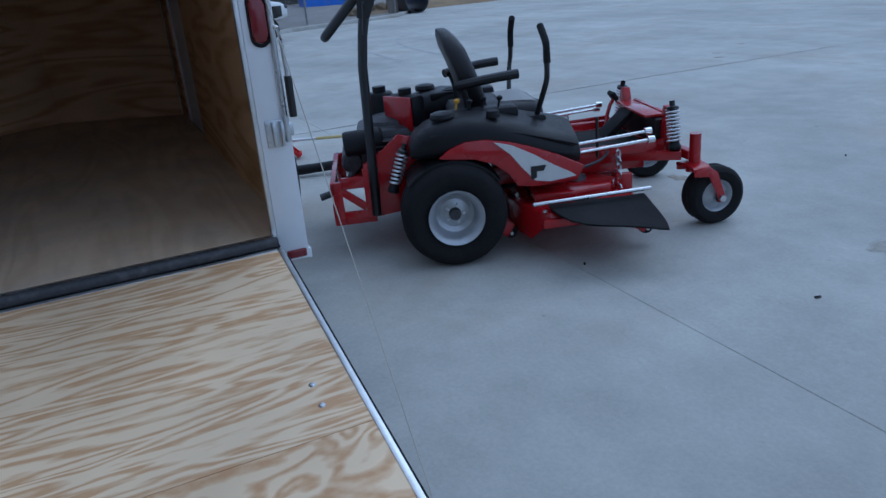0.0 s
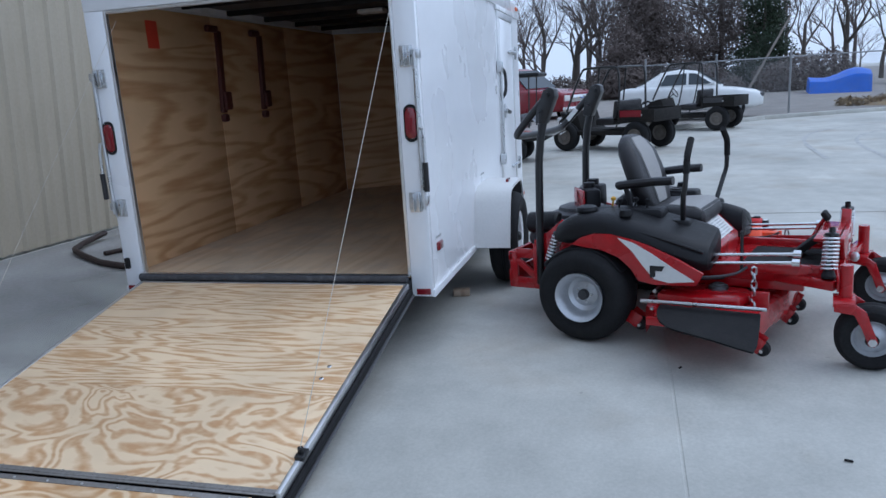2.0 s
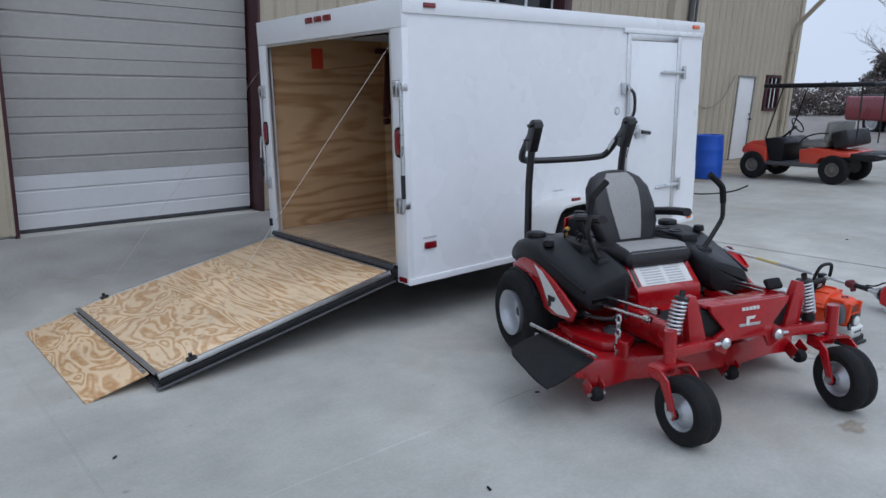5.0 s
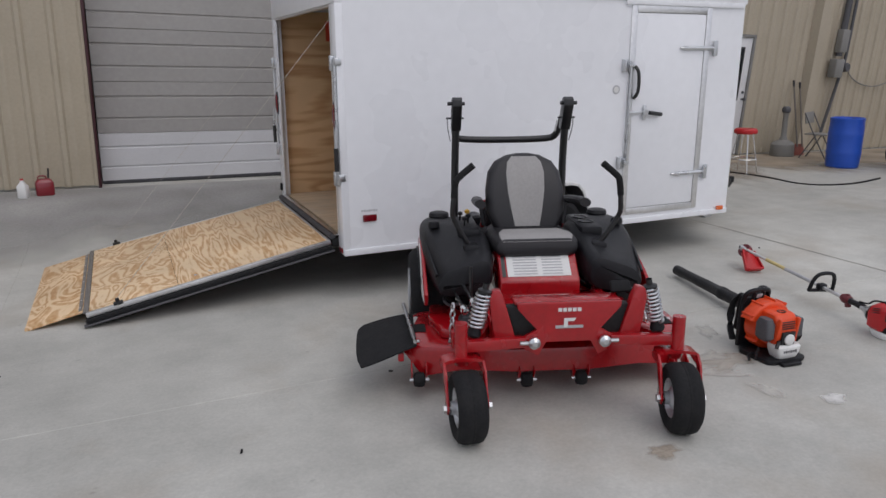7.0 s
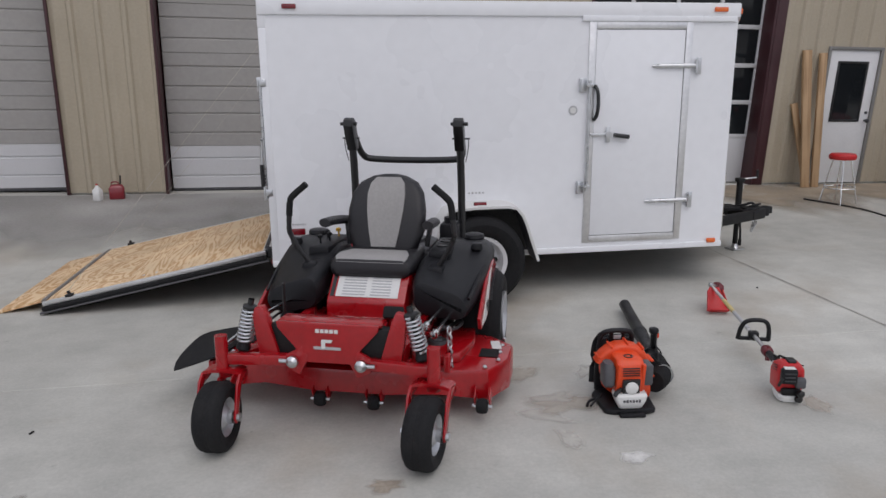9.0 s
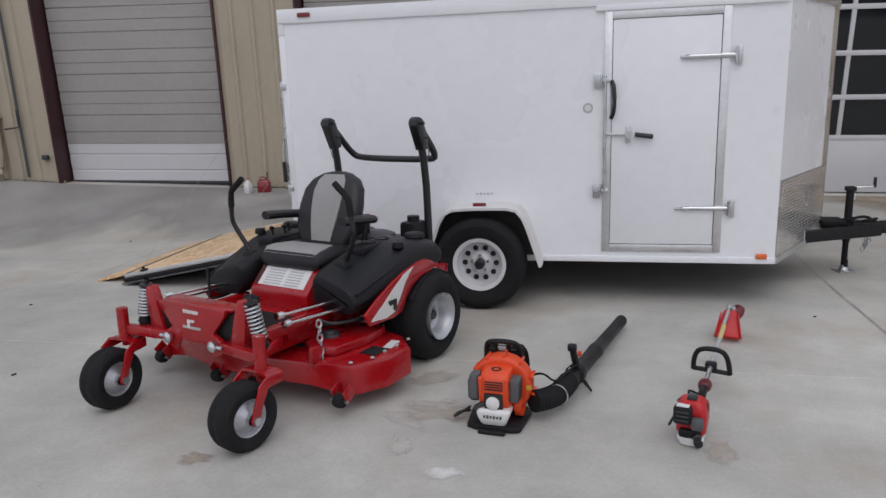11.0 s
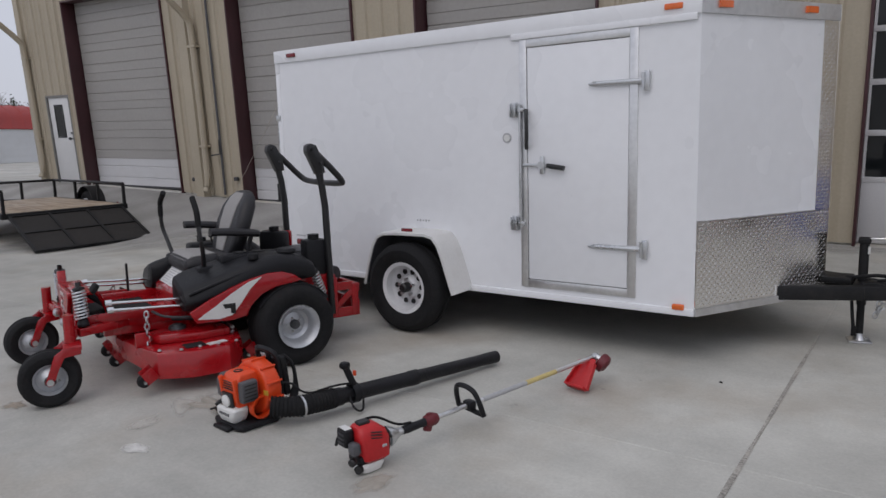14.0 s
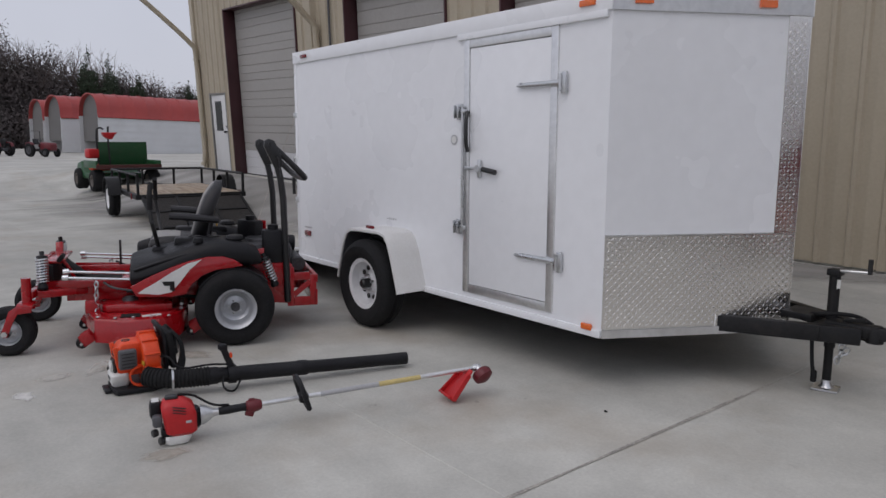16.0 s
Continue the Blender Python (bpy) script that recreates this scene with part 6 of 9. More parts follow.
# seat
def cushion(bm, secs):
    rings = []
    for c, w, h, r, m in secs:
        rings.append([m @ Vector((0, u, v)) + Vector(c) for u, v in round_rect(w * 0.94, h, r, 5)])
    return loft(bm, rings)


I4 = Matrix.Identity(3)
t = B()
cushion(t, [((0.08, 0, 0.66), 0.4, 0.06, 0.028, I4), ((0.1, 0, 0.665), 0.46, 0.11, 0.05, I4), ((0.2, 0, 0.66), 0.5, 0.125, 0.05, I4), ((0.4, 0, 0.672), 0.52, 0.125, 0.055, I4), ((0.52, 0, 0.675), 0.51, 0.115, 0.055, I4), ((0.565, 0, 0.668), 0.48, 0.09, 0.044, I4), ((0.58, 0, 0.66), 0.42, 0.04, 0.019, I4)])
seat = part("seat_cushion", t, M_VINYLBLACK, mower, "black vinyl seat cushion")
t = B()
loft(t, [[(0.36, y, z) for y, z in ((-0.16, 0.718), (0.16, 0.718), (0.16, 0.736), (-0.16, 0.736))], [(0.47, y, z) for y, z in ((-0.2, 0.718), (0.2, 0.718), (0.2, 0.738), (-0.2, 0.738))],
         [(0.53, y, z) for y, z in ((-0.205, 0.71), (0.205, 0.71), (0.205, 0.733), (-0.205, 0.733))], [(0.568, y, z) for y, z in ((-0.19, 0.69), (0.19, 0.69), (0.19, 0.708), (-0.19, 0.708))]])
part("cushion_panel", t, M_VINYLGREY, seat, "grey vinyl seat panel")
t = B()
back = [(0.0, 0.3), (0.05, 0.42), (0.15, 0.5), (0.26, 0.5), (0.36, 0.46), (0.42, 0.37), (0.455, 0.22), (0.465, 0.1)]
rings = []
for h, w in back:
    x = 0.235 - 0.36 * h + 0.02 * math.sin(h * 6)
    d = 0.11 if h < 0.38 else 0.11 - (h - 0.38) * 0.7
    rings.append([(x + v, u, 0.675 + h) for v, u in round_rect(d, w * 0.94, min(d, w) * 0.42, 4)])
loft(t, rings)
bk = part("backrest", t, M_VINYLBLACK, mower, "black vinyl backrest with rounded top")
t = B()
rings = []
for h, w in ((0.06, 0.15), (0.15, 0.19), (0.26, 0.225), (0.36, 0.235), (0.42, 0.21), (0.452, 0.15)):
    x = 0.235 - 0.36 * h + 0.02 * math.sin(h * 6)
    d = (0.055 if h < 0.38 else 0.055 - (h - 0.38) * 0.35)
    rings.append([(x + d - 0.008, -w / 2, 0.675 + h), (x + d - 0.008, w / 2, 0.675 + h), (x + d + 0.007, w / 2 * 0.96, 0.675 + h), (x + d + 0.007, -w / 2 * 0.96, 0.675 + h)])
loft(t, rings)
part("back_panel", t, M_VINYLGREY, bk, "grey vinyl centre panel")
for s in (-1, 1):
    t = B()
    tube(t, [(0.1, s * 0.27, 0.86), (0.14, s * 0.285, 0.868), (0.3, s * 0.3, 0.888), (0.43, s * 0.3, 0.895)], 0.026, 10, 2, flat=1.3)
    tube(t, [(0.13, s * 0.265, 0.875), (0.15, s * 0.25, 0.8), (0.16, s * 0.24, 0.72)], 0.016, 8, 1)
    part("armrest", t, M_VINYLBLACK, mower, "black padded armrest")
    # consoles beside the seat
    t = B()
    box(t, (0.2, s * 0.355, 0.715), (0.4, 0.13, 0.07), bevel=0.02)
    con = part("console", t, M_PLASTIC, mower)
    if s > 0:
        for k in range(2):
            t = B()
            lathe(t, [(0.045, 0.0), (0.045, 0.006), (0.038, 0.006), (0.034, -0.0), (0, 0.0)], (0.13 + 0.13 * k, s * 0.355, 0.751), (0.13 + 0.13 * k, s * 0.355, 2), 18)
            part("cup_holder", t, M_BLACK, con)
    else:
        for k, (dx, dy) in enumerate(((0.08, 0.02), (0.14, -0.03), (0.22, 0.01), (0.3, -0.02))):
            t = B()
            rod(t, (dx, s * 0.355 + dy, 0.745), (dx + 0.01, s * 0.355 + dy, 0.79), 0.006, seg=8)
            lathe(t, [(0.015, 0), (0.017, 0.014), (0, 0.024)], (dx + 0.01, s * 0.355 + dy, 0.785), (dx + 0.01, s * 0.355 + dy, 2), 10)
            part("control_knob", t, M_PLASTIC if k else M_YELLOW, con)
    # steering levers
    t = B()
    tube(t, [(0.5, s * 0.36, 0.66), (0.52, s * 0.43, 0.775), (0.535, s * 0.468, 0.85), (0.545, s * 0.468, 0.89), (0.55, s * 0.452, 1.04), (0.55, s * 0.435, 1.065), (0.545, s * 0.36, 1.125)], 0.0145, 10, 1)
    lv = part("steering_lever", t, M_BLACK, mower)
    t = B()
    tube(t, [(0.548, s * 0.461, 0.955), (0.55, s * 0.452, 1.04), (0.55, s * 0.435, 1.065), (0.545, s * 0.355, 1.13)], 0.0185, 10, 1)
    part("grip", t, M_RUBBER, lv, "black foam grip")
    # front black boxes in front of the tanks
    t = B()
    box(t, (0.49, s * 0.36, 0.63), (0.12, 0.09, 0.12), bevel=0.02)
    part("lever_boot", t, M_PLASTIC, mower)
    # chromed lift rods and chain
    for dy, z in ((0.0, 0.505), (0.045, 0.47)):
        t = B()
        rod(t, (0.62, s * (0.43 + dy), z), (1.1, s * (0.42 + dy), z + 0.03), 0.009, seg=12)
        lathe(t, [(0, 0), (0.02, 0.004), (0.02, 0.04), (0, 0.045)], (1.07, s * (0.42 + dy), z + 0.03), (2.0, s * (0.42 + dy), z + 0.03), 12)
        part("lift_rod", t, M_CHROME, mower, "bright plated lift rod")
    t = chain(B(), [(0.9, s * 0.5, 0.47), (0.905, s * 0.51, 0.25)], 0.045, 0.006)
    part("lift_chain", t, M_GALV, mower)
    t = B()
    prism(t, [(0.83, 0.46), (1.14, 0.47), (1.16, 0.44), (1.12, 0.41), (0.83, 0.42)], 0.02, upright(s * 0.385), bevel=0.004)
    part("lift_arm", t, M_RED, mower)
t = B()
rod(t, (0.82, -0.4, 0.42), (0.82, -0.4, 0.64), 0.009, seg=8)
part("height_lever", t, M_BLACK, mower)

# cutter deck: stamped shell with skirt, deck-top covers
deck_out = [(0.32, -0.42), (0.32, 0.42), (0.38, 0.66), (0.5, 0.79), (0.72, 0.79), (0.9, 0.7), (0.97, 0.46), (1.02, 0.2), (1.02, -0.2), (0.97, -0.46), (0.94, -0.66), (0.86, -0.76), (0.46, -0.76), (0.38, -0.66)]
t = B()
rings = []
for k, z in ((1.0, 0.1), (1.0, 0.238), (0.985, 0.256), (0.93, 0.264)):
    # the skirt is cut away at the discharge side and shallow in front
    rings.append([(0.7 + (x - 0.7) * k, y * k, max(z, 0.215 if y < -0.7 else 0.14 if x > 0.95 else 0.0)) for x, y in deck_out])
loft(t, rings)
deck = part("cutter_deck", t, M_RED, mower, "glossy red cutting deck shell")
for s in (-1, 1):
    t = B()
    prism(t, [(0.42, -0.14), (0.62, -0.16), (0.84, -0.11), (0.9, 0.0), (0.84, 0.1), (0.6, 0.14), (0.42, 0.12)], 0.05, pose(0, s * 0.45, 0.29), bevel=0.012)
    part("belt_cover", t, M_RED, deck)
    t = B()
    span(t, 0.62, 0.74, s * 0.63, s * 0.73, 0.2645, 0.269, 0.001)
    part("grip_pad", t, M_RUBBER, deck)
    t = B()
    lathe(t, [(0, 0.03), (0.03, 0.03), (0.035, 0.02), (0.05, 0.02), (0.055, 0.0)], (0.7, s * 0.4, 0.314), (0.7, s * 0.4, 2), 16)
    part("spindle", t, M_STEELDARK, deck)
    t = B()
    box(t, (0.55, s * 0.7, 0.266), (0.12, 0.05, 0.004), (0, 0, 12 * s))
    part("decal", t, M_LABEL, deck)
t = B()
for y in (-0.3, 0.0, 0.3):
    tube(t, [(0.36, y - 0.14, 0.277), (0.36, y + 0.14, 0.277)], 0.012, 8, 0)
rod(t, (0.38, -0.74, 0.31), (1.0, -0.7, 0.31), 0.01, seg=8)
part("deck_rod", t, M_GALV, deck)
t = B()
span(t, 0.42, 0.96, -0.785, -0.755, 0.19, 0.235, 0.006)
part("deck_edge", t, M_RED, deck)
for s in (-1, 1):
    for k in range(5):
        t = B()
        x_, y_ = 0.44 + 0.11 * k, s * (0.735 if k < 4 else 0.68)
        lathe(t, [(0.012, 0), (0.012, 0.006), (0.006, 0.011), (0, 0.012)], (x_, y_, 0.264), (x_, y_, 2), 8)
        part("bolt", t, M_GALV, deck)
    t = B()
    box(t, (0.93, s * 0.5, 0.3), (0.09, 0.03, 0.09), bevel=0.006)
    part("lift_bracket", t, M_RED, deck)
t = B()
tube(t, [(0.62, -0.46, 0.273), (0.78, -0.44, 0.273), (0.86, 0.0, 0.273), (0.78, 0.44, 0.273), (0.62, 0.46, 0.273), (0.52, 0.2, 0.273), (0.42, 0.0, 0.273), (0.52, -0.2, 0.273), (0.62, -0.46, 0.273)], 0.007, 6, 2)
part("drive_belt", t, M_RUBBER, deck)
# rollers
for x, y in ((1.03, 0.14), (1.03, -0.14), (0.98, 0.68), (0.98, -0.68), (0.3, 0.5), (0.3, -0.5)):
    t = B()
    lathe(t, [(0, -0.03), (0.02, -0.03), (0.034, -0.024), (0.038, -0.008), (0.038, 0.008), (0.034, 0.024), (0.02, 0.03), (0, 0.03)], (x, y, 0.1), (x, y + 1, 0.1), 18)
    rl = part("roller", t, M_RUBBER, deck)
    t = B()
    for d in (-0.037, 0.037):
        box(t, (x - 0.03, y + d, 0.133), (0.075, 0.007, 0.08), (0, 32, 0), bevel=0.003)
    part("roller_bracket", t, M_RED, rl)
    t = B()
    rod(t, (x, y - 0.05, 0.1), (x, y + 0.05, 0.1), 0.009, seg=8)
    part("roller_bolt", t, M_GALV, rl, "zinc-plated bolt")
# rubber discharge chute, sagging
t = B()
rings = []
for k in range(9):
    u = k / 8
    y = -0.69 - 0.31 * u
    x0, x1 = 0.47 + 0.06 * u ** 2, 0.97 + 0.04 * u - 0.02 * u ** 6
    xs = [x0 + (x1 - x0) * j / 8 for j in range(9)]
    top = [(x, y + u * (0.03 if j > 4 else 0.1) * abs(j / 4 - 1) ** 4, 0.284 + 0.01 * u * (1 - j / 8) - 0.03 * u - 0.07 * u * (j / 8) ** 2) for j, x in enumerate(xs)]
    rings.append(top + [(x, y2, z2 - 0.009) for x, y2, z2 in reversed(top)])
loft(t, rings)
part("discharge_chute", t, M_RUBBER, deck, "black rubber discharge chute")

# front axle: centre casting, towers, springs, arms and casters
t = B()
prism(t, [(-0.245, 0.585), (0.245, 0.585), (0.24, 0.555), (0.15, 0.455), (0.205, 0.425), (0.205, 0.36), (0.14, 0.33), (0.105, 0.395), (-0.105, 0.395), (-0.14, 0.33), (-0.205, 0.36), (-0.205, 0.425), (-0.15, 0.455), (-0.24, 0.555)], 0.025, facing(1.27), bevel=0.003)
frontp = part("front_plate", t, M_RED, mower)
# Black backing, added so the front plate's slots read as shaded gaps.
t = B()
span(t, 1.19, 1.245, -0.29, 0.29, 0.38, 0.56, 0.01)
part("cross_member", t, M_FRAMEBLACK, mower, "black backing added to put shade into the front plate's slots")
t = B()
span(t, 1.14, 1.25, -0.25, 0.25, 0.565, 0.583, 0.006)
part("front_shelf", t, M_RED, mower)
t = B()
box(t, (1.2845, 0.0, 0.468), (0.004, 0.13, 0.014), bevel=0.001)
part("emblem", t, M_LABELGREY, frontp, "plain silver emblem shape")
t = B()
prism(t, [(-0.026, -0.02), (-0.026, 0.022), (0.03, 0.022), (0.02, 0.008), (-0.008, 0.008), (-0.008, -0.02)], 0.004, facing(1.287) @ pose(0, 0.488, 0))
part("emblem", t, M_LABEL, frontp, "plain white emblem shape")
for k in range(5):
    t = B()
    box(t, (1.284, -0.045 + 0.0225 * k, 0.55), (0.004, 0.017, 0.017))
    part("print", t, M_LABEL, frontp)
for s in (-1, 1):
    t = B()
    prism(t, [(s * 0.23, 0.36), (s * 0.33, 0.36), (s * 0.35, 0.45), (s * 0.37, 0.6), (s * 0.355, 0.64), (s * 0.32, 0.645), (s * 0.3, 0.6), (s * 0.27, 0.5)], 0.05, facing(1.24), bevel=0.006)
    part("tower", t, M_RED, mower)
    shock((1.235, s * 0.44, 0.42), (1.24, s * 0.385, 0.645), 0.034, 9, 0.0065)
    t = B()
    a, b = Vector((1.265, s * 0.2, 0.395)), Vector((1.305, s * 0.505, 0.40))
    box(t, (a + b) / 2, ((b - a).length, 0.05, 0.05), (0, 0, math.degrees(math.atan2(b.y - a.y, b.x - a.x))), bevel=0.006)
    a, b = Vector((0.98, s * 0.33, 0.385)), Vector((1.27, s * 0.45, 0.395))
    box(t, (a + b) / 2, ((b - a).length, 0.05, 0.05), (0, 0, math.degrees(math.atan2(b.y - a.y, b.x - a.x))), bevel=0.006)
    part("suspension_arm", t, M_RED, mower)
    t = B()
    lathe(t, [(0, -0.0), (0.02, 0.0), (0.028, 0.012), (0.028, 0.028), (0.012, 0.04), (0, 0.04)], (1.285, s * 0.165, 0.4), (2, s * 0.165, 0.4), 16)
    rod(t, (1.3, s * 0.175, 0.4), (1.3, s * 0.23, 0.4), 0.01, seg=8)
    part("ball_joint", t, M_GALV, mower)
    t = B()
    rod(t, (1.32, s * 0.505, 0.34), (1.32, s * 0.505, 0.515), 0.03, seg=18)
    part("caster_post", t, M_RED, mower)
    # caster fork and wheel, swivelled a little
    swing = 6 if s < 0 else -6
    cf = new("caster")
    cf.parent = mower
    cm = Matrix.Translation((1.305, s * 0.502, 0.0)) @ pose(0, 0, 0, 0, 0, swing)
    cf.matrix_basis = cm
    t = B()
    for d in (-1, 1):
        prism(t, [(-0.035, 0.33), (0.05, 0.345), (0.1, 0.31), (0.125, 0.24), (0.155, 0.16), (0.14, 0.135), (0.115, 0.14), (0.085, 0.22), (0.05, 0.29), (-0.035, 0.3)], 0.012, upright(d * 0.09), bevel=0.003)
    rings = []
    for k in range(9):
        a = math.pi * k / 8
        y, dz = 0.09 * math.cos(a), 0.015 * math.sin(a)
        rings.append([(-0.04, y, 0.325 + dz), (0.055, y, 0.33 + dz), (0.055, y, 0.345 + dz), (-0.04, y, 0.34 + dz)])
    loft(t, rings)
    rod(t, (0.0, 0, 0.31), (0.0, 0, 0.36), 0.032, seg=16)
    fork = part("fork", t, M_RED, cf)
    t = B()
    rod(t, (0.13, -0.108, 0.162), (0.13, 0.108, 0.162), 0.009, seg=10)
    for d in (-1, 1):
        rod(t, (0.13, d * 0.096, 0.162), (0.13, d * 0.11, 0.162), 0.02, seg=6)
    part("axle_bolt", t, M_GALV, fork)
    t = B()
    lathe(t, [(0.03, -0.078), (0.03, -0.055), (0.075, -0.022), (0.084, -0.046), (0.091, -0.052), (0.091, 0.052), (0.084, 0.046), (0.075, 0.022), (0.03, 0.055), (0.03, 0.078)], (0.13, 0, 0.162), (0.13, 1, 0.162), 28)
    cr = part("caster_rim", t, M_RIM, cf)
    ty = part("tyre", tyre_mesh(0.162, 0.132, 0.088, 0, seg=36), M_RUBBER, cf)
    ty.matrix_basis = pose(0.13, 0, 0.162)
# pedal on a bent arm
t = B()
tube(t, [(1.06, 0.2, 0.42), (1.1, 0.25, 0.54), (1.14, 0.26, 0.6)], 0.012, 8, 1)
pa = part("pedal_arm", t, M_RED, mower)
t = B()
box(t, (1.14, 0.28, 0.61), (0.03, 0.1, 0.06), (0, -35, 0), bevel=0.012)
part("pedal_pad", t, M_RUBBER, pa, "black pedal pad")
t = B()
prism(t, [(0.98, 0.42), (1.15, 0.57), (1.16, 0.56), (1.16, 0.53), (1.03, 0.42)], 0.16, upright(0.06), bevel=0.004)
part("foot_rest", t, M_RUBBER, mower, "black ribbed foot rest")
for s in (-1, 1):
    t = B()
    box(t, (1.0, s * 0.346, 0.42), (0.06, 0.004, 0.035))
    part("decal", t, M_LABEL, mower)


# ---- backpack blower ----
# local: x to the machine's right, y towards its back frame, z up
blower = thing("backpack_blower", "orange and black backpack leaf blower, its tube lying on concrete", "leaf blower", pose(1.93, -2.08, ground_z(1.93, -2.2), 0, 0, -6) @ Matrix.Diagonal((0.88, 0.88, 0.87, 1)))
t = B()
prism(t, [(-0.15, -0.15), (-0.1, -0.17), (0.1, -0.17), (0.15, -0.15), (0.17, 0.08), (0.12, 0.15), (-0.12, 0.15), (-0.17, 0.08)], 0.035, pose(0, 0, 0.0185), bevel=0.01)
box(t, (0.0, -0.185, 0.012), (0.15, 0.05, 0.022), bevel=0.008)
part("base", t, M_PLASTIC, blower, "black plastic base")
t = B()
rings = []
for z, w, d, y in ((0.105, 0.15, 0.13, -0.035), (0.13, 0.165, 0.16, -0.045), (0.2, 0.17, 0.175, -0.05), (0.285, 0.165, 0.165, -0.045), (0.315, 0.155, 0.14, -0.035), (0.325, 0.13, 0.11, -0.03)):
    rings.append([(u, y + v, z) for u, v in round_rect(w, d, 0.022, 3)])
loft(t, rings)
shroud = part("engine_shroud", t, M_ORANGE, blower, "orange plastic engine cover")
for s in (-1, 1):
    t = B()
    box(t, (s * 0.072, -0.125, 0.22), (0.02, 0.03, 0.17), (8, 0, 0), bevel=0.006)
    part("shroud_rib", t, M_ORANGE, shroud)
t = B()
lathe(t, [(0.026, 0.0), (0.028, 0.006), (0.02, 0.007), (0.017, 0.0), (0.0, 0.0)], (0.0, -0.06, 0.323), (0.0, -0.06, 2), 18)
part("spark_plug_well", t, M_BLACK, shroud, "dark hole in the cover's top")
t = B()
for k in range(4):
    box(t, (0.0, -0.138 + 0.002 * k, 0.235 + 0.014 * k), (0.1, 0.006, 0.005))
part("vent_slot", t, M_BLACK, shroud)
t = B()
rings = []
for z, w, d in ((0.15, 0.05, 0.09), (0.17, 0.07, 0.12), (0.26, 0.07, 0.12), (0.295, 0.05, 0.09)):
    rings.append([(-0.118 + u, -0.065 + v, z) for u, v in round_rect(w, d, 0.024, 3)])
loft(t, rings)
part("air_filter_cover", t, M_GREYPL, shroud, "dark grey filter cover")
t = B()
box(t, (0.108, -0.07, 0.225), (0.055, 0.11, 0.13), bevel=0.014)
part("muffler_cover", t, M_GREYPL, shroud, "dark grey muffler cover")
t = B()
for k in range(5):
    box(t, (0.137, -0.07, 0.18 + 0.022 * k), (0.004, 0.08, 0.006))
part("muffler_slot", t, M_BLACK, shroud)
t = B()
box(t, (0.0, -0.14, 0.165), (0.105, 0.02, 0.1), (4, 0, 0), bevel=0.008)
st = part("starter_housing", t, M_BLACK, shroud, "black starter housing")
t = B()
lathe(t, [(0.036, 0), (0.038, 0.012), (0.03, 0.018), (0.0, 0.02)], (0.0, -0.148, 0.165), (0.0, -2, 0.165), 20)
part("cap", t, M_WHITEPL, st, "white round starter cap")
t = B()
tube(t, [(-0.055, -0.13, 0.15), (-0.085, -0.15, 0.14), (-0.1, -0.16, 0.12)], 0.013, 8, 1)
part("starter_grip", t, M_BLACK, shroud)
t = B()
rings = []
for z, w, d, y in ((0.036, 0.13, 0.09, -0.11), (0.045, 0.14, 0.105, -0.112), (0.085, 0.175, 0.115, -0.115), (0.115, 0.19, 0.11, -0.115), (0.128, 0.18, 0.09, -0.11)):
    rings.append([(u, y + v, z) for u, v in round_rect(w, d, 0.02, 3)])
loft(t, rings)
fuel = part("fuel_tank", t, M_WHITEPL, blower, "white fuel tank under the engine")
for k in range(6):
    t = B()
    box(t, (-0.045 + 0.018 * k, -0.1715, 0.09), (0.013, 0.004, 0.014 + 0.004 * (k % 2)))
    part("print", t, M_GREYPL, fuel)
t = B()
rings = []
for k in range(17):
    a = radians(-140 + 300 * k / 16)
    r = 0.155 + 0.03 * k / 16
    rings.append([(0.01 + (r - 0.05 + u) * math.cos(a), 0.07 + v, 0.19 + (r - 0.05 + u) * math.sin(a)) for u, v in round_rect(0.1, 0.11, 0.022, 3)])
loft(t, rings)
lathe(t, [(0, -0.05), (0.13, -0.05), (0.13, 0.05), (0, 0.05)], (0.01, 0.07, 0.19), (0.01, 1, 0.19), 24)
part("fan_housing", t, M_ORANGE, blower, "orange fan volute")
for k in range(6):
    a = radians(-10 + 32 * k)
    t = B()
    box(t, (0.01 + 0.179 * math.cos(a), 0.07, 0.19 + 0.179 * math.sin(a)), (0.02, 0.1, 0.014), (0, -math.degrees(a), 0), bevel=0.004)
    part("housing_rib", t, M_ORANGE, blower)
t = B()
lathe(t, [(0.07, 0), (0.072, 0.04), (0.06, 0.04), (0.06, 0.0)], (0.1, -0.0, 0.11), (1.0, 0.0, 0.11), 20)
part("collar", t, M_ORANGE, blower)
t = B()
box(t, (0.165, 0.012, 0.2), (0.035, 0.006, 0.03), (0, 0, 12), bevel=0.002)
part("warning_label", t, M_YELLOW, blower, "yellow warning label")
# back frame: plate with a pierced carrying handle, pads and straps
t = B()
rings = []
for z, w in ((0.02, 0.24), (0.1, 0.25), (0.25, 0.24), (0.32, 0.23), (0.36, 0.21)):
    rings.append([(u - 0.01, 0.165 + v, z) for u, v in round_rect(w, 0.03, 0.012, 3)])
loft(t, rings)
frame_ = part("back_frame", t, M_PLASTIC, blower, "black plastic back frame")
t = B()
tube(t, [(-0.11, 0.165, 0.33), (-0.105, 0.15, 0.39), (-0.07, 0.13, 0.418), (0.05, 0.13, 0.418), (0.085, 0.15, 0.39), (0.09, 0.165, 0.33)], 0.016, 10, 2)
for xx in (-0.045, 0.025):
    tube(t, [(xx, 0.132, 0.412), (xx * 1.1, 0.15, 0.34)], 0.013, 8, 0)
part("carry_handle", t, M_PLASTIC, frame_)
t = B()
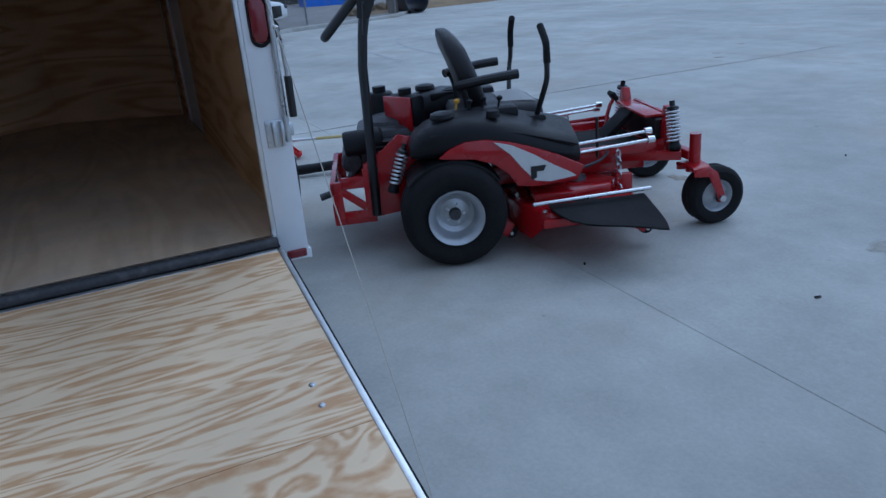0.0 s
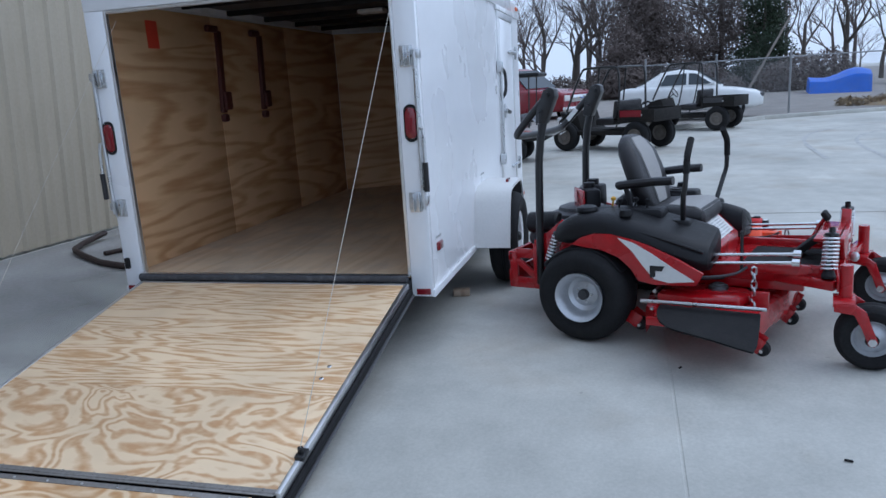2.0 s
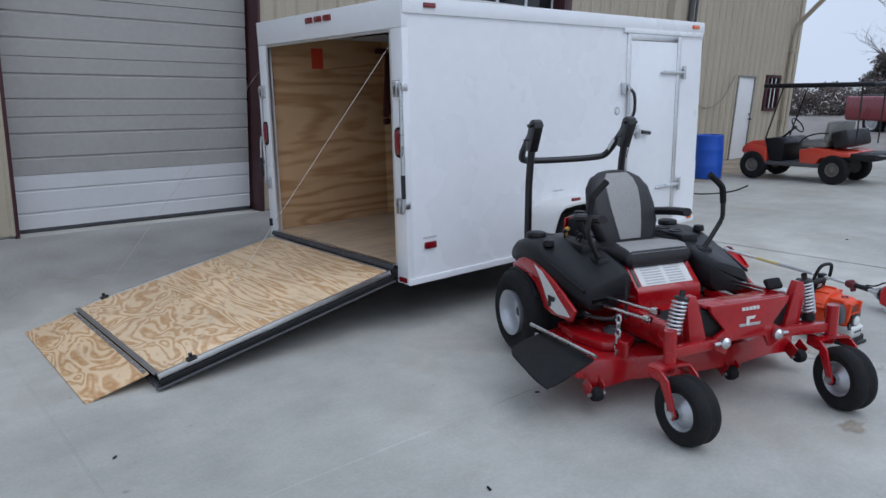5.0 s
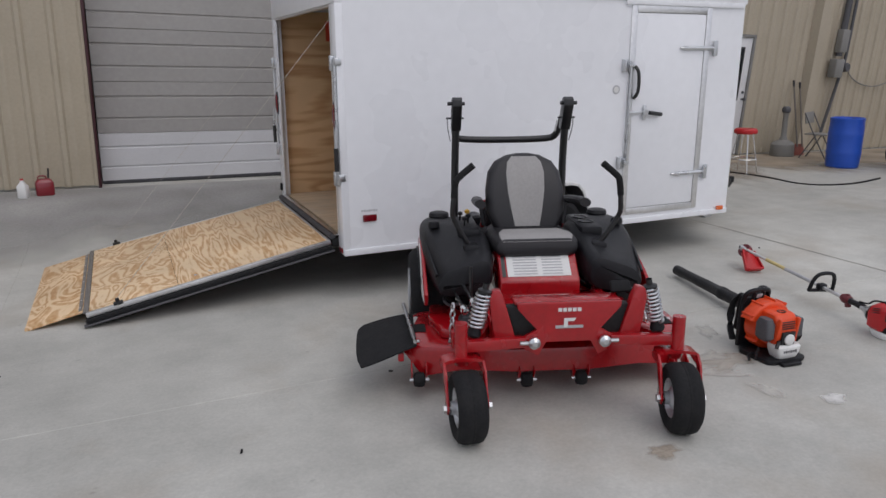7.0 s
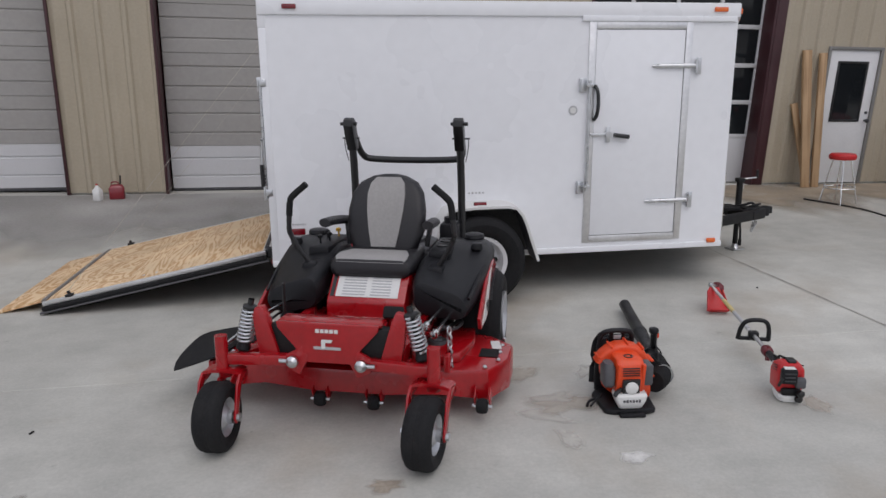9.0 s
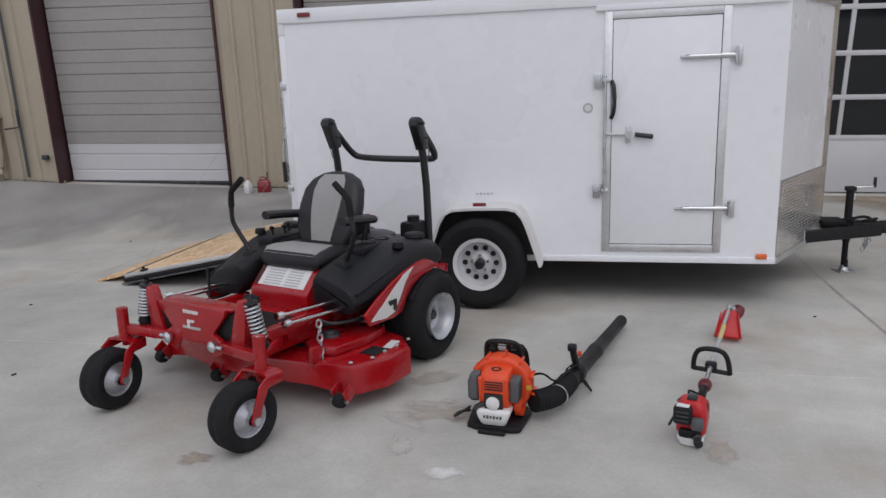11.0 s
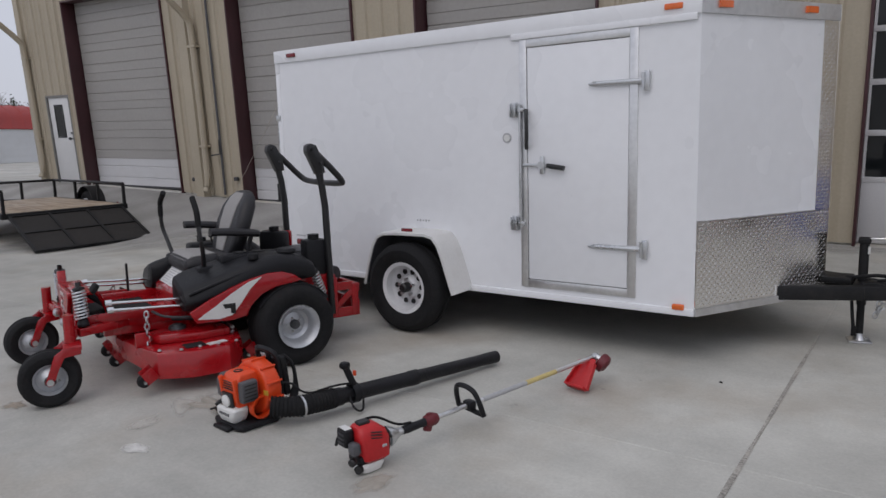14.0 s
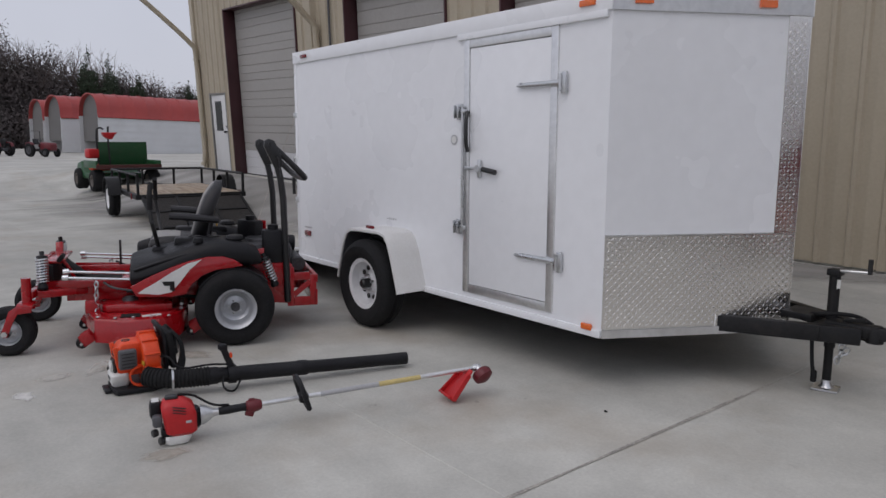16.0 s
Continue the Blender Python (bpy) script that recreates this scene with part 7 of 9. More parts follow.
box(t, (-0.01, 0.13, 0.375), (0.045, 0.006, 0.03), (18, 0, 0), bevel=0.002)
part("label", t, M_LABELGREY, frame_, "small pale printed label")
t = B()
box(t, (0, 0.205, 0.24), (0.22, 0.045, 0.26), (6, 0, 0), bevel=0.018)
part("back_pad", t, M_RUBBER, blower)
for s in (-1, 1):
    t = B()
    tube(t, [(s * 0.08, 0.21, 0.37), (s * 0.1, 0.27, 0.3), (s * 0.11, 0.27, 0.14), (s * 0.13, 0.2, 0.05)], 0.012, 8, 2, flat=2.2)
    part("shoulder_strap", t, M_RUBBER, blower)
t = B()
tube(t, [(-0.15, -0.06, 0.09), (-0.2, -0.1, 0.06), (-0.23, -0.13, 0.05)], 0.007, 8, 2)
tube(t, [(-0.16, -0.03, 0.05), (-0.22, -0.05, 0.045), (-0.24, -0.09, 0.03)], 0.009, 8, 2)
part("choke_lever", t, M_PLASTIC, blower)
# tube parts in yard coordinates, brought under the blower
inv = (pose(1.93, -2.08, ground_z(1.93, -2.2), 0, 0, -6) @ Matrix.Diagonal((0.88, 0.88, 0.87, 1))).inverted()
T0, T1, T2, T3 = Vector((2.1, -2.08, 0.12)), Vector((2.2, -1.99, 0.105)), Vector((2.29, -1.66, 0.095)), Vector((2.575, -0.6, 0.055))


def ribbed(bm, pts, r, pitch=0.02):
    pts = smooth_path(pts, 3)
    total = sum((b - a).length for a, b in zip(pts, pts[1:]))
    n = int(total / pitch)
    out = []
    for i in range(n + 1):
        s = total * i / n
        for a, b in zip(pts, pts[1:]):
            ln = (b - a).length
            if s <= ln + 1e-6:
                out.append(a.lerp(b, min(1, s / ln)))
                break
            s -= ln
    rings = []
    for i, p in enumerate(out):
        d = (out[min(i + 1, len(out) - 1)] - out[max(i - 1, 0)]).normalized()
        a = d.cross(Vector((0, 0, 1))).normalized()
        b = a.cross(d)
        for off, rr in ((0, r), (pitch * 0.3, r), (pitch * 0.5, r * 0.9), (pitch * 0.8, r * 0.9)):
            q = p + d * off
            rings.append([q + a * rr * math.cos(2 * math.pi * k / 16) + b * rr * math.sin(2 * math.pi * k / 16) for k in range(16)])
    return loft(bm, rings)


el = part("elbow_hose", ribbed(B(), [T0, T0.lerp(T1, 0.6), T1.lerp(T2, 0.15), T1.lerp(T2, 0.62)], 0.056, 0.018), M_RUBBER, blower, "ribbed black flexible hose")
el.matrix_basis = inv
t = B()
lathe(t, [(0.058, 0), (0.058, 0.012), (0.05, 0.012)], T1.lerp(T2, 0.05), T2, 20)
ob = part("hose_clamp", t, M_GALV, blower)
ob.matrix_basis = inv
t = B()
d = (T3 - T2).normalized()
ln = (T3 - T1.lerp(T2, 0.6)).length
lathe(t, [(0.043, 0), (0.05, 0.002), (0.05, 0.06), (0.044, 0.07), (0.043, ln * 0.42), (0.046, ln * 0.43), (0.046, ln * 0.47), (0.039, ln * 0.48), (0.037, ln * 0.9), (0.039, ln * 0.93), (0.039, ln), (0.035, ln), (0.033, ln * 0.9), (0, ln * 0.88)], T1.lerp(T2, 0.6), T3, 24)
ob = part("blower_tube", t, M_PLASTIC, blower, "long black blower tube")
ob.matrix_basis = inv
g = T1.lerp(T2, 0.95)
t = B()
lathe(t, [(0.05, 0), (0.055, 0.0), (0.055, 0.045), (0.05, 0.045)], g, g + d, 20)
ob = part("grip_clamp", t, M_PLASTIC, blower)
ob.matrix_basis = inv
t = B()
tube(t, [g + Vector((0.01, 0.02, 0.05)), g + Vector((0.0, 0.0, 0.1)), g + Vector((-0.01, -0.02, 0.165))], 0.019, 10, 2)
box(t, g + Vector((-0.012, -0.02, 0.165)), (0.05, 0.05, 0.04), bevel=0.014)
ob = part("grip", t, M_PLASTIC, blower, "black pistol grip")
ob.matrix_basis = inv
t = B()
box(t, g + Vector((0.028, 0.012, 0.12)), (0.02, 0.012, 0.03), bevel=0.004)
ob = part("trigger", t, M_ORANGE, blower, "orange throttle trigger")
ob.matrix_basis = inv
t = B()
tube(t, [(2.04, -2.02, 0.2), (2.13, -1.96, 0.23), (2.2, -1.93, 0.15), (2.26, -1.78, 0.17), (2.3, -1.68, 0.16)], 0.006, 6, 2)
tube(t, [(2.28, -1.69, 0.13), (2.37, -1.75, 0.05), (2.38, -1.68, 0.01), (2.33, -1.62, 0.06)], 0.006, 6, 2)
ob = part("throttle_cable", t, M_RUBBER, blower)
ob.matrix_basis = inv

# ---- string trimmer ----
trimmer = thing("string_trimmer", "red string trimmer with white fuel tank lying on the concrete", "string trimmer", pose(2.84, -2.17, 0.0, 0, 0, 0))
tinv = pose(2.84, -2.17, 0.0).inverted()
S0, S1 = Vector((2.875, -2.02, 0.125)), Vector((3.255, -0.62, 0.165))
sd = (S1 - S0).normalized()
ea = math.degrees(math.atan2(sd.y, sd.x))


def tpart(name, t, material, label="", parent=None):
    ob = part(name, t, material, parent or trimmer, label)
    if parent is None:
        ob.matrix_basis = tinv
    return ob


em = Matrix.Translation((2.825, -2.165, 0.118)) @ pose(0, 0, 0, 0, 0, ea)


def ebox(t, c, s, bevel, rot=(0, 0, 0)):
    q = B()
    box(q, c, s, rot, bevel)
    bmesh.ops.transform(q, matrix=em, verts=q.verts)
    return merge(t, q)


def eloft(secs, r):
    """A rounded housing skinned through level sections (z, dx, dy, width, depth)."""
    q = B()
    loft(q, [[(dx + u, dy + v, z) for u, v in round_rect(w, d, min(r, 0.48 * min(w, d)), 4)] for z, dx, dy, w, d in secs])
    bmesh.ops.transform(q, matrix=em, verts=q.verts)
    return q


ob = tpart("engine_cover", eloft([(-0.07, 0.03, 0.0, 0.11, 0.105), (-0.055, 0.028, 0.0, 0.145, 0.13), (0.03, 0.022, 0.0, 0.155, 0.136), (0.07, 0.012, 0.0, 0.145, 0.126), (0.096, 0.0, 0.0, 0.105, 0.09), (0.104, -0.004, 0.0, 0.075, 0.06)], 0.028), M_REDPLASTIC, "red plastic engine cover")
for d in (-1, 1):
    for k in range(3):
        tpart("vent_slot", ebox(B(), (0.02, d * 0.066, 0.045 + 0.014 * k), (0.06, 0.005, 0.005), 0.001, (0, 14, 0)), M_BLACK)
tpart("cover_ridge", ebox(B(), (-0.01, 0.0, 0.108), (0.06, 0.045, 0.022), 0.009), M_BLACK, "black spark-plug cap")
tpart("cover_badge", ebox(B(), (0.06, -0.067, 0.0), (0.025, 0.008, 0.012), 0.002), M_LABELGREY)
tpart("clutch_housing", eloft([(-0.055, 0.085, 0.0, 0.05, 0.07), (-0.04, 0.085, 0.0, 0.07, 0.09), (0.03, 0.085, 0.0, 0.07, 0.09), (0.045, 0.085, 0.0, 0.05, 0.07)], 0.03), M_PLASTIC, "black clutch housing")
tpart("crankcase", ebox(B(), (0.0, 0.0, -0.052), (0.13, 0.1, 0.045), 0.014), M_PLASTIC)
tpart("muffler", ebox(B(), (-0.082, 0.03, 0.05), (0.05, 0.08, 0.085), 0.014), M_PLASTIC, "black muffler guard")
tpart("label", ebox(B(), (-0.082, 0.03, 0.094), (0.034, 0.055, 0.004), 0.001), M_LABEL, "pale printed label")
for k in range(3):
    tpart("muffler_slot", ebox(B(), (-0.108, 0.03, 0.03 + 0.02 * k), (0.004, 0.055, 0.007), 0.001), M_STEELDARK)
tpart("air_filter", ebox(B(), (-0.078, -0.032, 0.012), (0.045, 0.055, 0.06), 0.016), M_GREYPL)
t = B()
lathe(t, [(0, 0), (0.016, 0), (0.019, 0.006), (0.019, 0.022), (0.014, 0.026), (0, 0.026)], em @ Vector((-0.08, -0.03, -0.045)), em @ Vector((-0.3, -0.12, -0.06)), 16)
tpart("primer_bulb", t, M_BLACK)
tpart("starter_grip", ebox(B(), (-0.1, 0.075, 0.02), (0.018, 0.012, 0.05), 0.005, (25, 0, 0)), M_BLACK)
tpart("fuel_tank", eloft([(-0.118, 0.005, 0.0, 0.09, 0.085), (-0.11, 0.005, 0.0, 0.115, 0.105), (-0.085, 0.008, 0.0, 0.13, 0.118), (-0.07, 0.01, 0.0, 0.12, 0.11)], 0.03), M_WHITEPL, "white fuel tank under the engine")
t = B()
lathe(t, [(0.02, 0), (0.02, 0.018), (0, 0.02)], em @ Vector((-0.055, -0.035, -0.088)), em @ Vector((-0.3, -0.14, -0.07)), 12)
tpart("fuel_cap", t, M_BLACK)
t = B()
lathe(t, [(0.05, 0.0), (0.045, 0.02), (0.02, 0.06), (0.017, 0.1)], em @ Vector((0.12, 0, 0.0)), S0 + sd * 0.2, 16)
tpart("bell", t, M_GALV)
t = B()
rod(t, S0 - sd * 0.05, S1, 0.0125, seg=14)
tpart("shaft", t, M_ALU, "bright aluminium shaft")
t = B()
lathe(t, [(0, 0), (0.019, 0.0), (0.022, 0.03), (0.019, 0.1), (0.021, 0.13), (0.017, 0.135)], S0 + sd * 0.05, S1, 16)
tpart("throttle_grip", t, M_PLASTIC, "black ribbed grip")
t = B()
lathe(t, [(0.018, 0), (0.028, 0.008), (0.033, 0.03), (0.032, 0.055), (0.024, 0.075), (0.016, 0.08)], S0 + sd * 0.18, S1, 16)
box(t, S0 + sd * 0.2 + Vector((0.0, 0.0, -0.03)), (0.045, 0.022, 0.045), (0, 20, ea), 0.008)
box(t, S0 + sd * 0.21 + Vector((0.0, 0.0, 0.03)), (0.03, 0.02, 0.016), (0, 0, ea), 0.005)
tpart("throttle_housing", t, M_DARKRED, "dark red throttle housing and trigger")
t = B()
rod(t, S0 + sd * 0.56, S0 + sd * 0.9, 0.0135, seg=14)
tpart("shaft_sleeve", t, M_LABELGREY, "grey printed sleeve")
t = B()
rod(t, S0 + sd * 0.88, S0 + sd * 1.12, 0.0138, seg=14)
tpart("warning_label", t, M_FADEDYELLOW, "faded yellow warning label round the shaft")
t = B()
hp = S0 + sd * 0.47
hy = Vector((-sd.y, sd.x, 0))
up = Vector((0, 0, 1)) * 0.9 - sd * 0.25
loop = [hp + hy * 0.09 - up * 0.03, hp + hy * 0.085 + up * 0.06, hp + hy * 0.055 + up * 0.12, hp - hy * 0.055 + up * 0.12, hp - hy * 0.085 + up * 0.06, hp - hy * 0.095 - up * 0.04]
tube(t, loop, 0.0135, 10, 2)
tube(t, [hp + hy * 0.09 - up * 0.025, hp - hy * 0.095 - up * 0.035], 0.013, 10, 0)
box(t, hp, (0.05, 0.06, 0.05), (0, 0, ea), 0.012)
tpart("loop_handle", t, M_PLASTIC, "black D-shaped loop handle")
t = B()
tube(t, [em @ Vector((0.02, 0.02, 0.11)), em @ Vector((0.09, 0.03, 0.1)), S0 + sd * 0.02 + Vector((0, 0, 0.035)), S0 + sd * 0.1 + Vector((0, 0, 0.025))], 0.006, 6, 2)
tpart("throttle_cable", t, M_RUBBER)
t = B()
lathe(t, [(0.014, 0), (0.02, 0.012), (0.023, 0.03), (0.018, 0.05), (0, 0.055)], S1 - sd * 0.01, S1 + sd, 16)
lathe(t, [(0, 0), (0.022, 0.0), (0.026, 0.04), (0.02, 0.05), (0, 0.05)], S1 + sd * 0.02, S1 + sd * 0.02 + Vector((0.5, 0.1, -0.3)), 14)
tpart("gear_head", t, M_GALV)
t = B()
hdn = Vector((0.75, 0.05, -0.55)).normalized()
lathe(t, [(0, 0), (0.05, 0.0), (0.058, 0.015), (0.055, 0.045), (0.03, 0.06), (0, 0.062)], S1 + sd * 0.02 + hdn * 0.03, S1 + hdn, 20)
tpart("string_head", t, M_DARKRED, "dark red string head")
gy_ = Vector((0.035, 0.15, 0.165)).normalized()
gx_ = Vector((0.97, -0.22, 0.0))
gx_ = (gx_ - gy_ * gx_.dot(gy_)).normalized()
gz_ = gx_.cross(gy_)
GUARD = Matrix.Translation(S1 + Vector((0.0, -0.03, 0.0))) @ Matrix((gx_, gy_, gz_)).transposed().to_4x4() @ Matrix.Diagonal((0.72, 0.95, 0.9, 1))
t = B()
prism(t, [(-0.05, 0.0), (0.05, 0.0), (0.075, -0.08), (0.11, -0.2), (0.085, -0.215), (-0.085, -0.215), (-0.11, -0.2), (-0.075, -0.08)], 0.012, GUARD, bevel=0.004)
gm = GUARD
q = B()
box(q, (0, -0.208, 0.02), (0.18, 0.014, 0.05), bevel=0.004)
box(q, (0.09, -0.12, 0.012), (0.012, 0.18, 0.035), (0, 0, 12), bevel=0.004)
box(q, (-0.09, -0.12, 0.012), (0.012, 0.18, 0.035), (0, 0, -12), bevel=0.004)
bmesh.ops.transform(q, matrix=gm, verts=q.verts)
merge(t, q)
tpart("guard", t, M_REDPLASTIC, "red plastic debris guard")


# ---- things along the building ----
def on(x, y, turn=0.0):
    return pose(x, y, ground_z(x, y), 0, 0, turn)


# bar stool
st = thing("bar_stool", "chrome bar stool with a red vinyl seat", "stool", on(7.2, 3.12, 15) @ Matrix.Scale(0.9, 4))
t = B()
lathe(t, [(0, 0.66), (0.17, 0.66), (0.185, 0.68), (0.185, 0.72), (0.16, 0.745), (0, 0.75)], (0, 0, 0), (0, 0, 1), 28)
part("seat", t, M_REDPLASTIC, st, "worn red vinyl seat")
for k in range(4):
    a = radians(45 + 90 * k)
    t = B()
    rod(t, (0.12 * math.cos(a), 0.12 * math.sin(a), 0.66), (0.25 * math.cos(a), 0.25 * math.sin(a), 0.0), 0.012, seg=8)
    part("leg", t, M_CHROME, st)
t = B()
tube(t, [(0.21 * math.cos(2 * math.pi * k / 24), 0.21 * math.sin(2 * math.pi * k / 24), 0.24) for k in range(25)], 0.01, 8, 0)
part("foot_ring", t, M_CHROME, st)

# boards leaning on the wall
for x, y0, h, w, turn in ((7.62, 4.36, 2.1, 0.14, -2.5), (7.8, 4.38, 2.06, 0.12, 0.5), (7.72, 4.5, 1.9, 0.11, -5.5), (7.74, 4.47, 1.34, 0.1, -13.0)):
    t = B()
    box(t, (0, 0, h / 2), (w, 0.04, h), bevel=0.003)
    m = SITE @ pose(x + 0.04, y0, base_z(x) - 0.02, -math.degrees(math.atan2(4.69 - y0, h)), turn, 0)
    solid("board", t, M_LUMBER, "bare pine board leaning against the siding", "board", group="boards on the wall", m=m)

# smoking receptacle
rc = thing("smoking_receptacle", "grey plastic smoking receptacle with a long neck", "ash receptacle", on(9.7, 4.55))
t = B()
lathe(t, [(0, 0), (0.2, 0.0), (0.21, 0.03), (0.2, 0.22), (0.16, 0.27), (0.08, 0.3), (0.05, 0.36), (0.045, 0.75), (0.06, 0.8)], (0, 0, 0), (0, 0, 1), 24)
part("body", t, M_ASH, rc)
t = B()
lathe(t, [(0.06, 0), (0.075, 0.02), (0.075, 0.08), (0.04, 0.11), (0, 0.11)], (0, 0, 0.79), (0, 0, 2), 18)
part("cap", t, M_GREYPL, rc)

# shovels against the pilaster
for k, (x, dx, tip) in enumerate(((9.66, 0.08, 1.37), (9.8, 0.12, 1.34))):
    sh = thing("shovel", "long-handled shovel with a rusty red blade leaning on the siding", "shovel", SITE @ pose(x + 0.35, 4.3, base_z(x) - 0.03), group="shovels on the wall")
    t = B()
    rod(t, (0.0, 0.0, 0.22), (dx, 0.38, tip), 0.015, seg=8)
    part("handle", t, M_GREYWOOD, sh)
    t = B()
    rod(t, (dx * 0.93, 0.355, tip - 0.09), (dx, 0.385, tip + 0.02), 0.021, seg=8)
    part("grip", t, M_BLACK, sh)
    t = B()
    prism(t, [(-0.09, 0.27), (0.09, 0.27), (0.1, 0.08), (0.07, 0.0), (-0.07, 0.0), (-0.1, 0.08)], 0.012, pose(0, 0, 0, 78, 0, 0), bevel=0.003)
    part("blade", t, M_RUSTRED, sh, "scuffed red blade")

# folding chair
fc = thing("folding_chair", "beige metal folding chair beside a blue barrel", "chair", on(10.0, 4.05, 20))
t = B()
box(t, (0, 0, 0.44), (0.4, 0.38, 0.02), bevel=0.008)
part("seat", t, M_ASH, fc)
t = B()
box(t, (0, 0.2, 0.72), (0.4, 0.02, 0.2), (-8, 0, 0), bevel=0.008)
part("backrest", t, M_ASH, fc)
for sx in (-1, 1):
    t = B()
    tube(t, [(sx * 0.2, -0.22, 0.0), (sx * 0.2, 0.02, 0.42), (sx * 0.2, 0.21, 0.8)], 0.011, 8, 1)
    part("leg", t, M_GREYPL, fc)
    t = B()
    tube(t, [(sx * 0.18, 0.25, 0.0), (sx * 0.18, 0.0, 0.43)], 0.011, 8, 0)
    part("leg", t, M_GREYPL, fc)

# blue barrel
br = thing("plastic_barrel", "blue plastic drum standing on the concrete", "barrel", on(9.33, 3.05) @ Matrix.Scale(0.89, 4))
t = B()
lathe(t, [(0, 0), (0.25, 0.0), (0.275, 0.03), (0.285, 0.25), (0.292, 0.28), (0.285, 0.31), (0.288, 0.58), (0.294, 0.61), (0.287, 0.64), (0.28, 0.84), (0.285, 0.86), (0.285, 0.89), (0.27, 0.9), (0.262, 0.87), (0, 0.865)], (0, 0, 0), (0, 0, 1), 36)
part("drum", t, M_BLUE, br)
for s in (-1, 1):
    t = B()
    lathe(t, [(0.035, 0), (0.035, 0.02), (0, 0.022)], (s * 0.15, 0, 0.865), (s * 0.15, 0, 2), 14)
    part("bung", t, M_BLACK, br)
t = B()
box(t, (-0.02, -0.283, 0.76), (0.1, 0.02, 0.03), bevel=0.008)
part("moulded_grip", t, M_BLUE, br)

# hose lying in front
t = B()
tube(t, [(6.9, 3.4, 0.06), (7.25, 2.7, 0.03), (7.15, 2.0, 0.016), (7.8, 1.75, 0.014), (8.7, 1.95, 0.014)], 0.013, 8, 2)
solid("hose", t, M_FRAMEBLACK, "dark garden hose lying loosely on the concrete", "hose")

# fuel can and jug by the far wall
can = thing("fuel_can", "red plastic fuel can beside the wall", "fuel can", on(-2.2, 4.05, 10) @ Matrix.Scale(0.7, 4))
t = B()
rings = []
for z, w, d in ((0.0, 0.24, 0.15), (0.02, 0.26, 0.17), (0.2, 0.26, 0.17), (0.25, 0.2, 0.12), (0.265, 0.14, 0.08)):
    rings.append([(u, v, z) for u, v in round_rect(w, d, 0.035, 3)])
loft(t, rings)
part("body", t, M_TRUCKRED, can)
t = B()
tube(t, [(0.06, 0, 0.25), (0.07, 0, 0.3), (0.08, 0, 0.42)], 0.014, 8, 1)
part("spout", t, M_BLACK, can)
t = B()
tube(t, [(-0.08, 0, 0.25), (-0.08, 0, 0.31), (0.03, 0, 0.31), (0.04, 0, 0.25)], 0.012, 8, 1)
part("handle", t, M_TRUCKRED, can)
jug = thing("plastic_jug", "white plastic jug on the concrete by a fuel can", "jug", on(-2.4, 3.95, -20) @ Matrix.Scale(0.66, 4))
t = B()
rings = []
for z, w, d in ((0.0, 0.13, 0.11), (0.02, 0.15, 0.13), (0.2, 0.15, 0.13), (0.26, 0.07, 0.06), (0.28, 0.05, 0.05), (0.3, 0.05, 0.05)):
    rings.append([(u, v, z) for u, v in round_rect(w, d, 0.02, 3)])
loft(t, rings)
part("body", t, M_WHITEPL, jug)
t = B()
lathe(t, [(0.026, 0), (0.026, 0.025), (0, 0.026)], (0, 0, 0.298), (0, 0, 2), 12)
part("cap", t, M_REDPLASTIC, jug)


# bent steel hoop lying between trailer and wall
t = B()
tube(t, [(2.35, 4.2, 0.24), (1.75, 4.05, 0.22), (1.58, 3.88, 0.21), (1.3, 3.3, 0.16), (1.45, 2.9, 0.12)], 0.028, 10, 1)
tube(t, [(1.68, 3.66, 0.18), (2.2, 3.5, 0.16)], 0.022, 10, 0)
solid("steel_hoop", t, M_RUSTDARK, "dark rusty steel tube hoop lying on the concrete", "steel tube")


def simple_wheel(parent, c, r, w, rim, rim_mat, name="wheel", lugs=0, seg=28):
    """A wheel whose axle lies along the local y axis."""
    t = B()
    lathe(t, [(0, -w * 0.42), (rim * 0.35, -w * 0.44), (rim * 0.4, -w * 0.36), (rim * 0.8, -w * 0.3), (rim * 0.92, -w * 0.45), (rim * 1.03, -w * 0.47), (rim * 1.03, w * 0.47), (rim * 0.92, w * 0.45), (rim * 0.8, w * 0.3), (rim * 0.4, w * 0.36), (rim * 0.35, w * 0.44), (0, w * 0.42)], c, (c[0], c[1] + 1, c[2]), seg)
    wh = part(name, t, rim_mat, parent)
    ty = part("tyre", tyre_mesh(r, w, rim, lugs, seg=seg), M_RUBBER, wh)
    ty.matrix_basis = pose(*c)
    return wh


# ---- golf cart ---- (x forward)
gc = thing("golf_cart", "orange-red golf cart with dark roof, parked by the wall", "golf cart", on(10.35, 1.62, 88) @ Matrix.Diagonal((0.92, 0.92, 0.95, 1)))
t = B()
prism(t, [(0.62, 0.3), (0.66, 0.62), (0.98, 0.66), (1.14, 0.62), (1.17, 0.5), (1.1, 0.48), (0.94, 0.5), (0.82, 0.46), (0.74, 0.38), (0.7, 0.3)], 1.1, upright(0.0), bevel=0.03)
prism(t, [(0.5, 0.68), (0.66, 0.74), (0.98, 0.72), (1.16, 0.62), (1.0, 0.6), (0.6, 0.6)], 1.0, upright(0.0), bevel=0.03)
part("front_cowl", t, M_CARTRED, gc)
t = B()
prism(t, [(-0.9, 0.5), (-0.88, 0.58), (-0.3, 0.64), (0.02, 0.6), (0.0, 0.34), (-0.3, 0.32), (-0.38, 0.46)], 1.1, upright(0.0), bevel=0.03)
part("body", t, M_CARTRED, gc)
t = B()
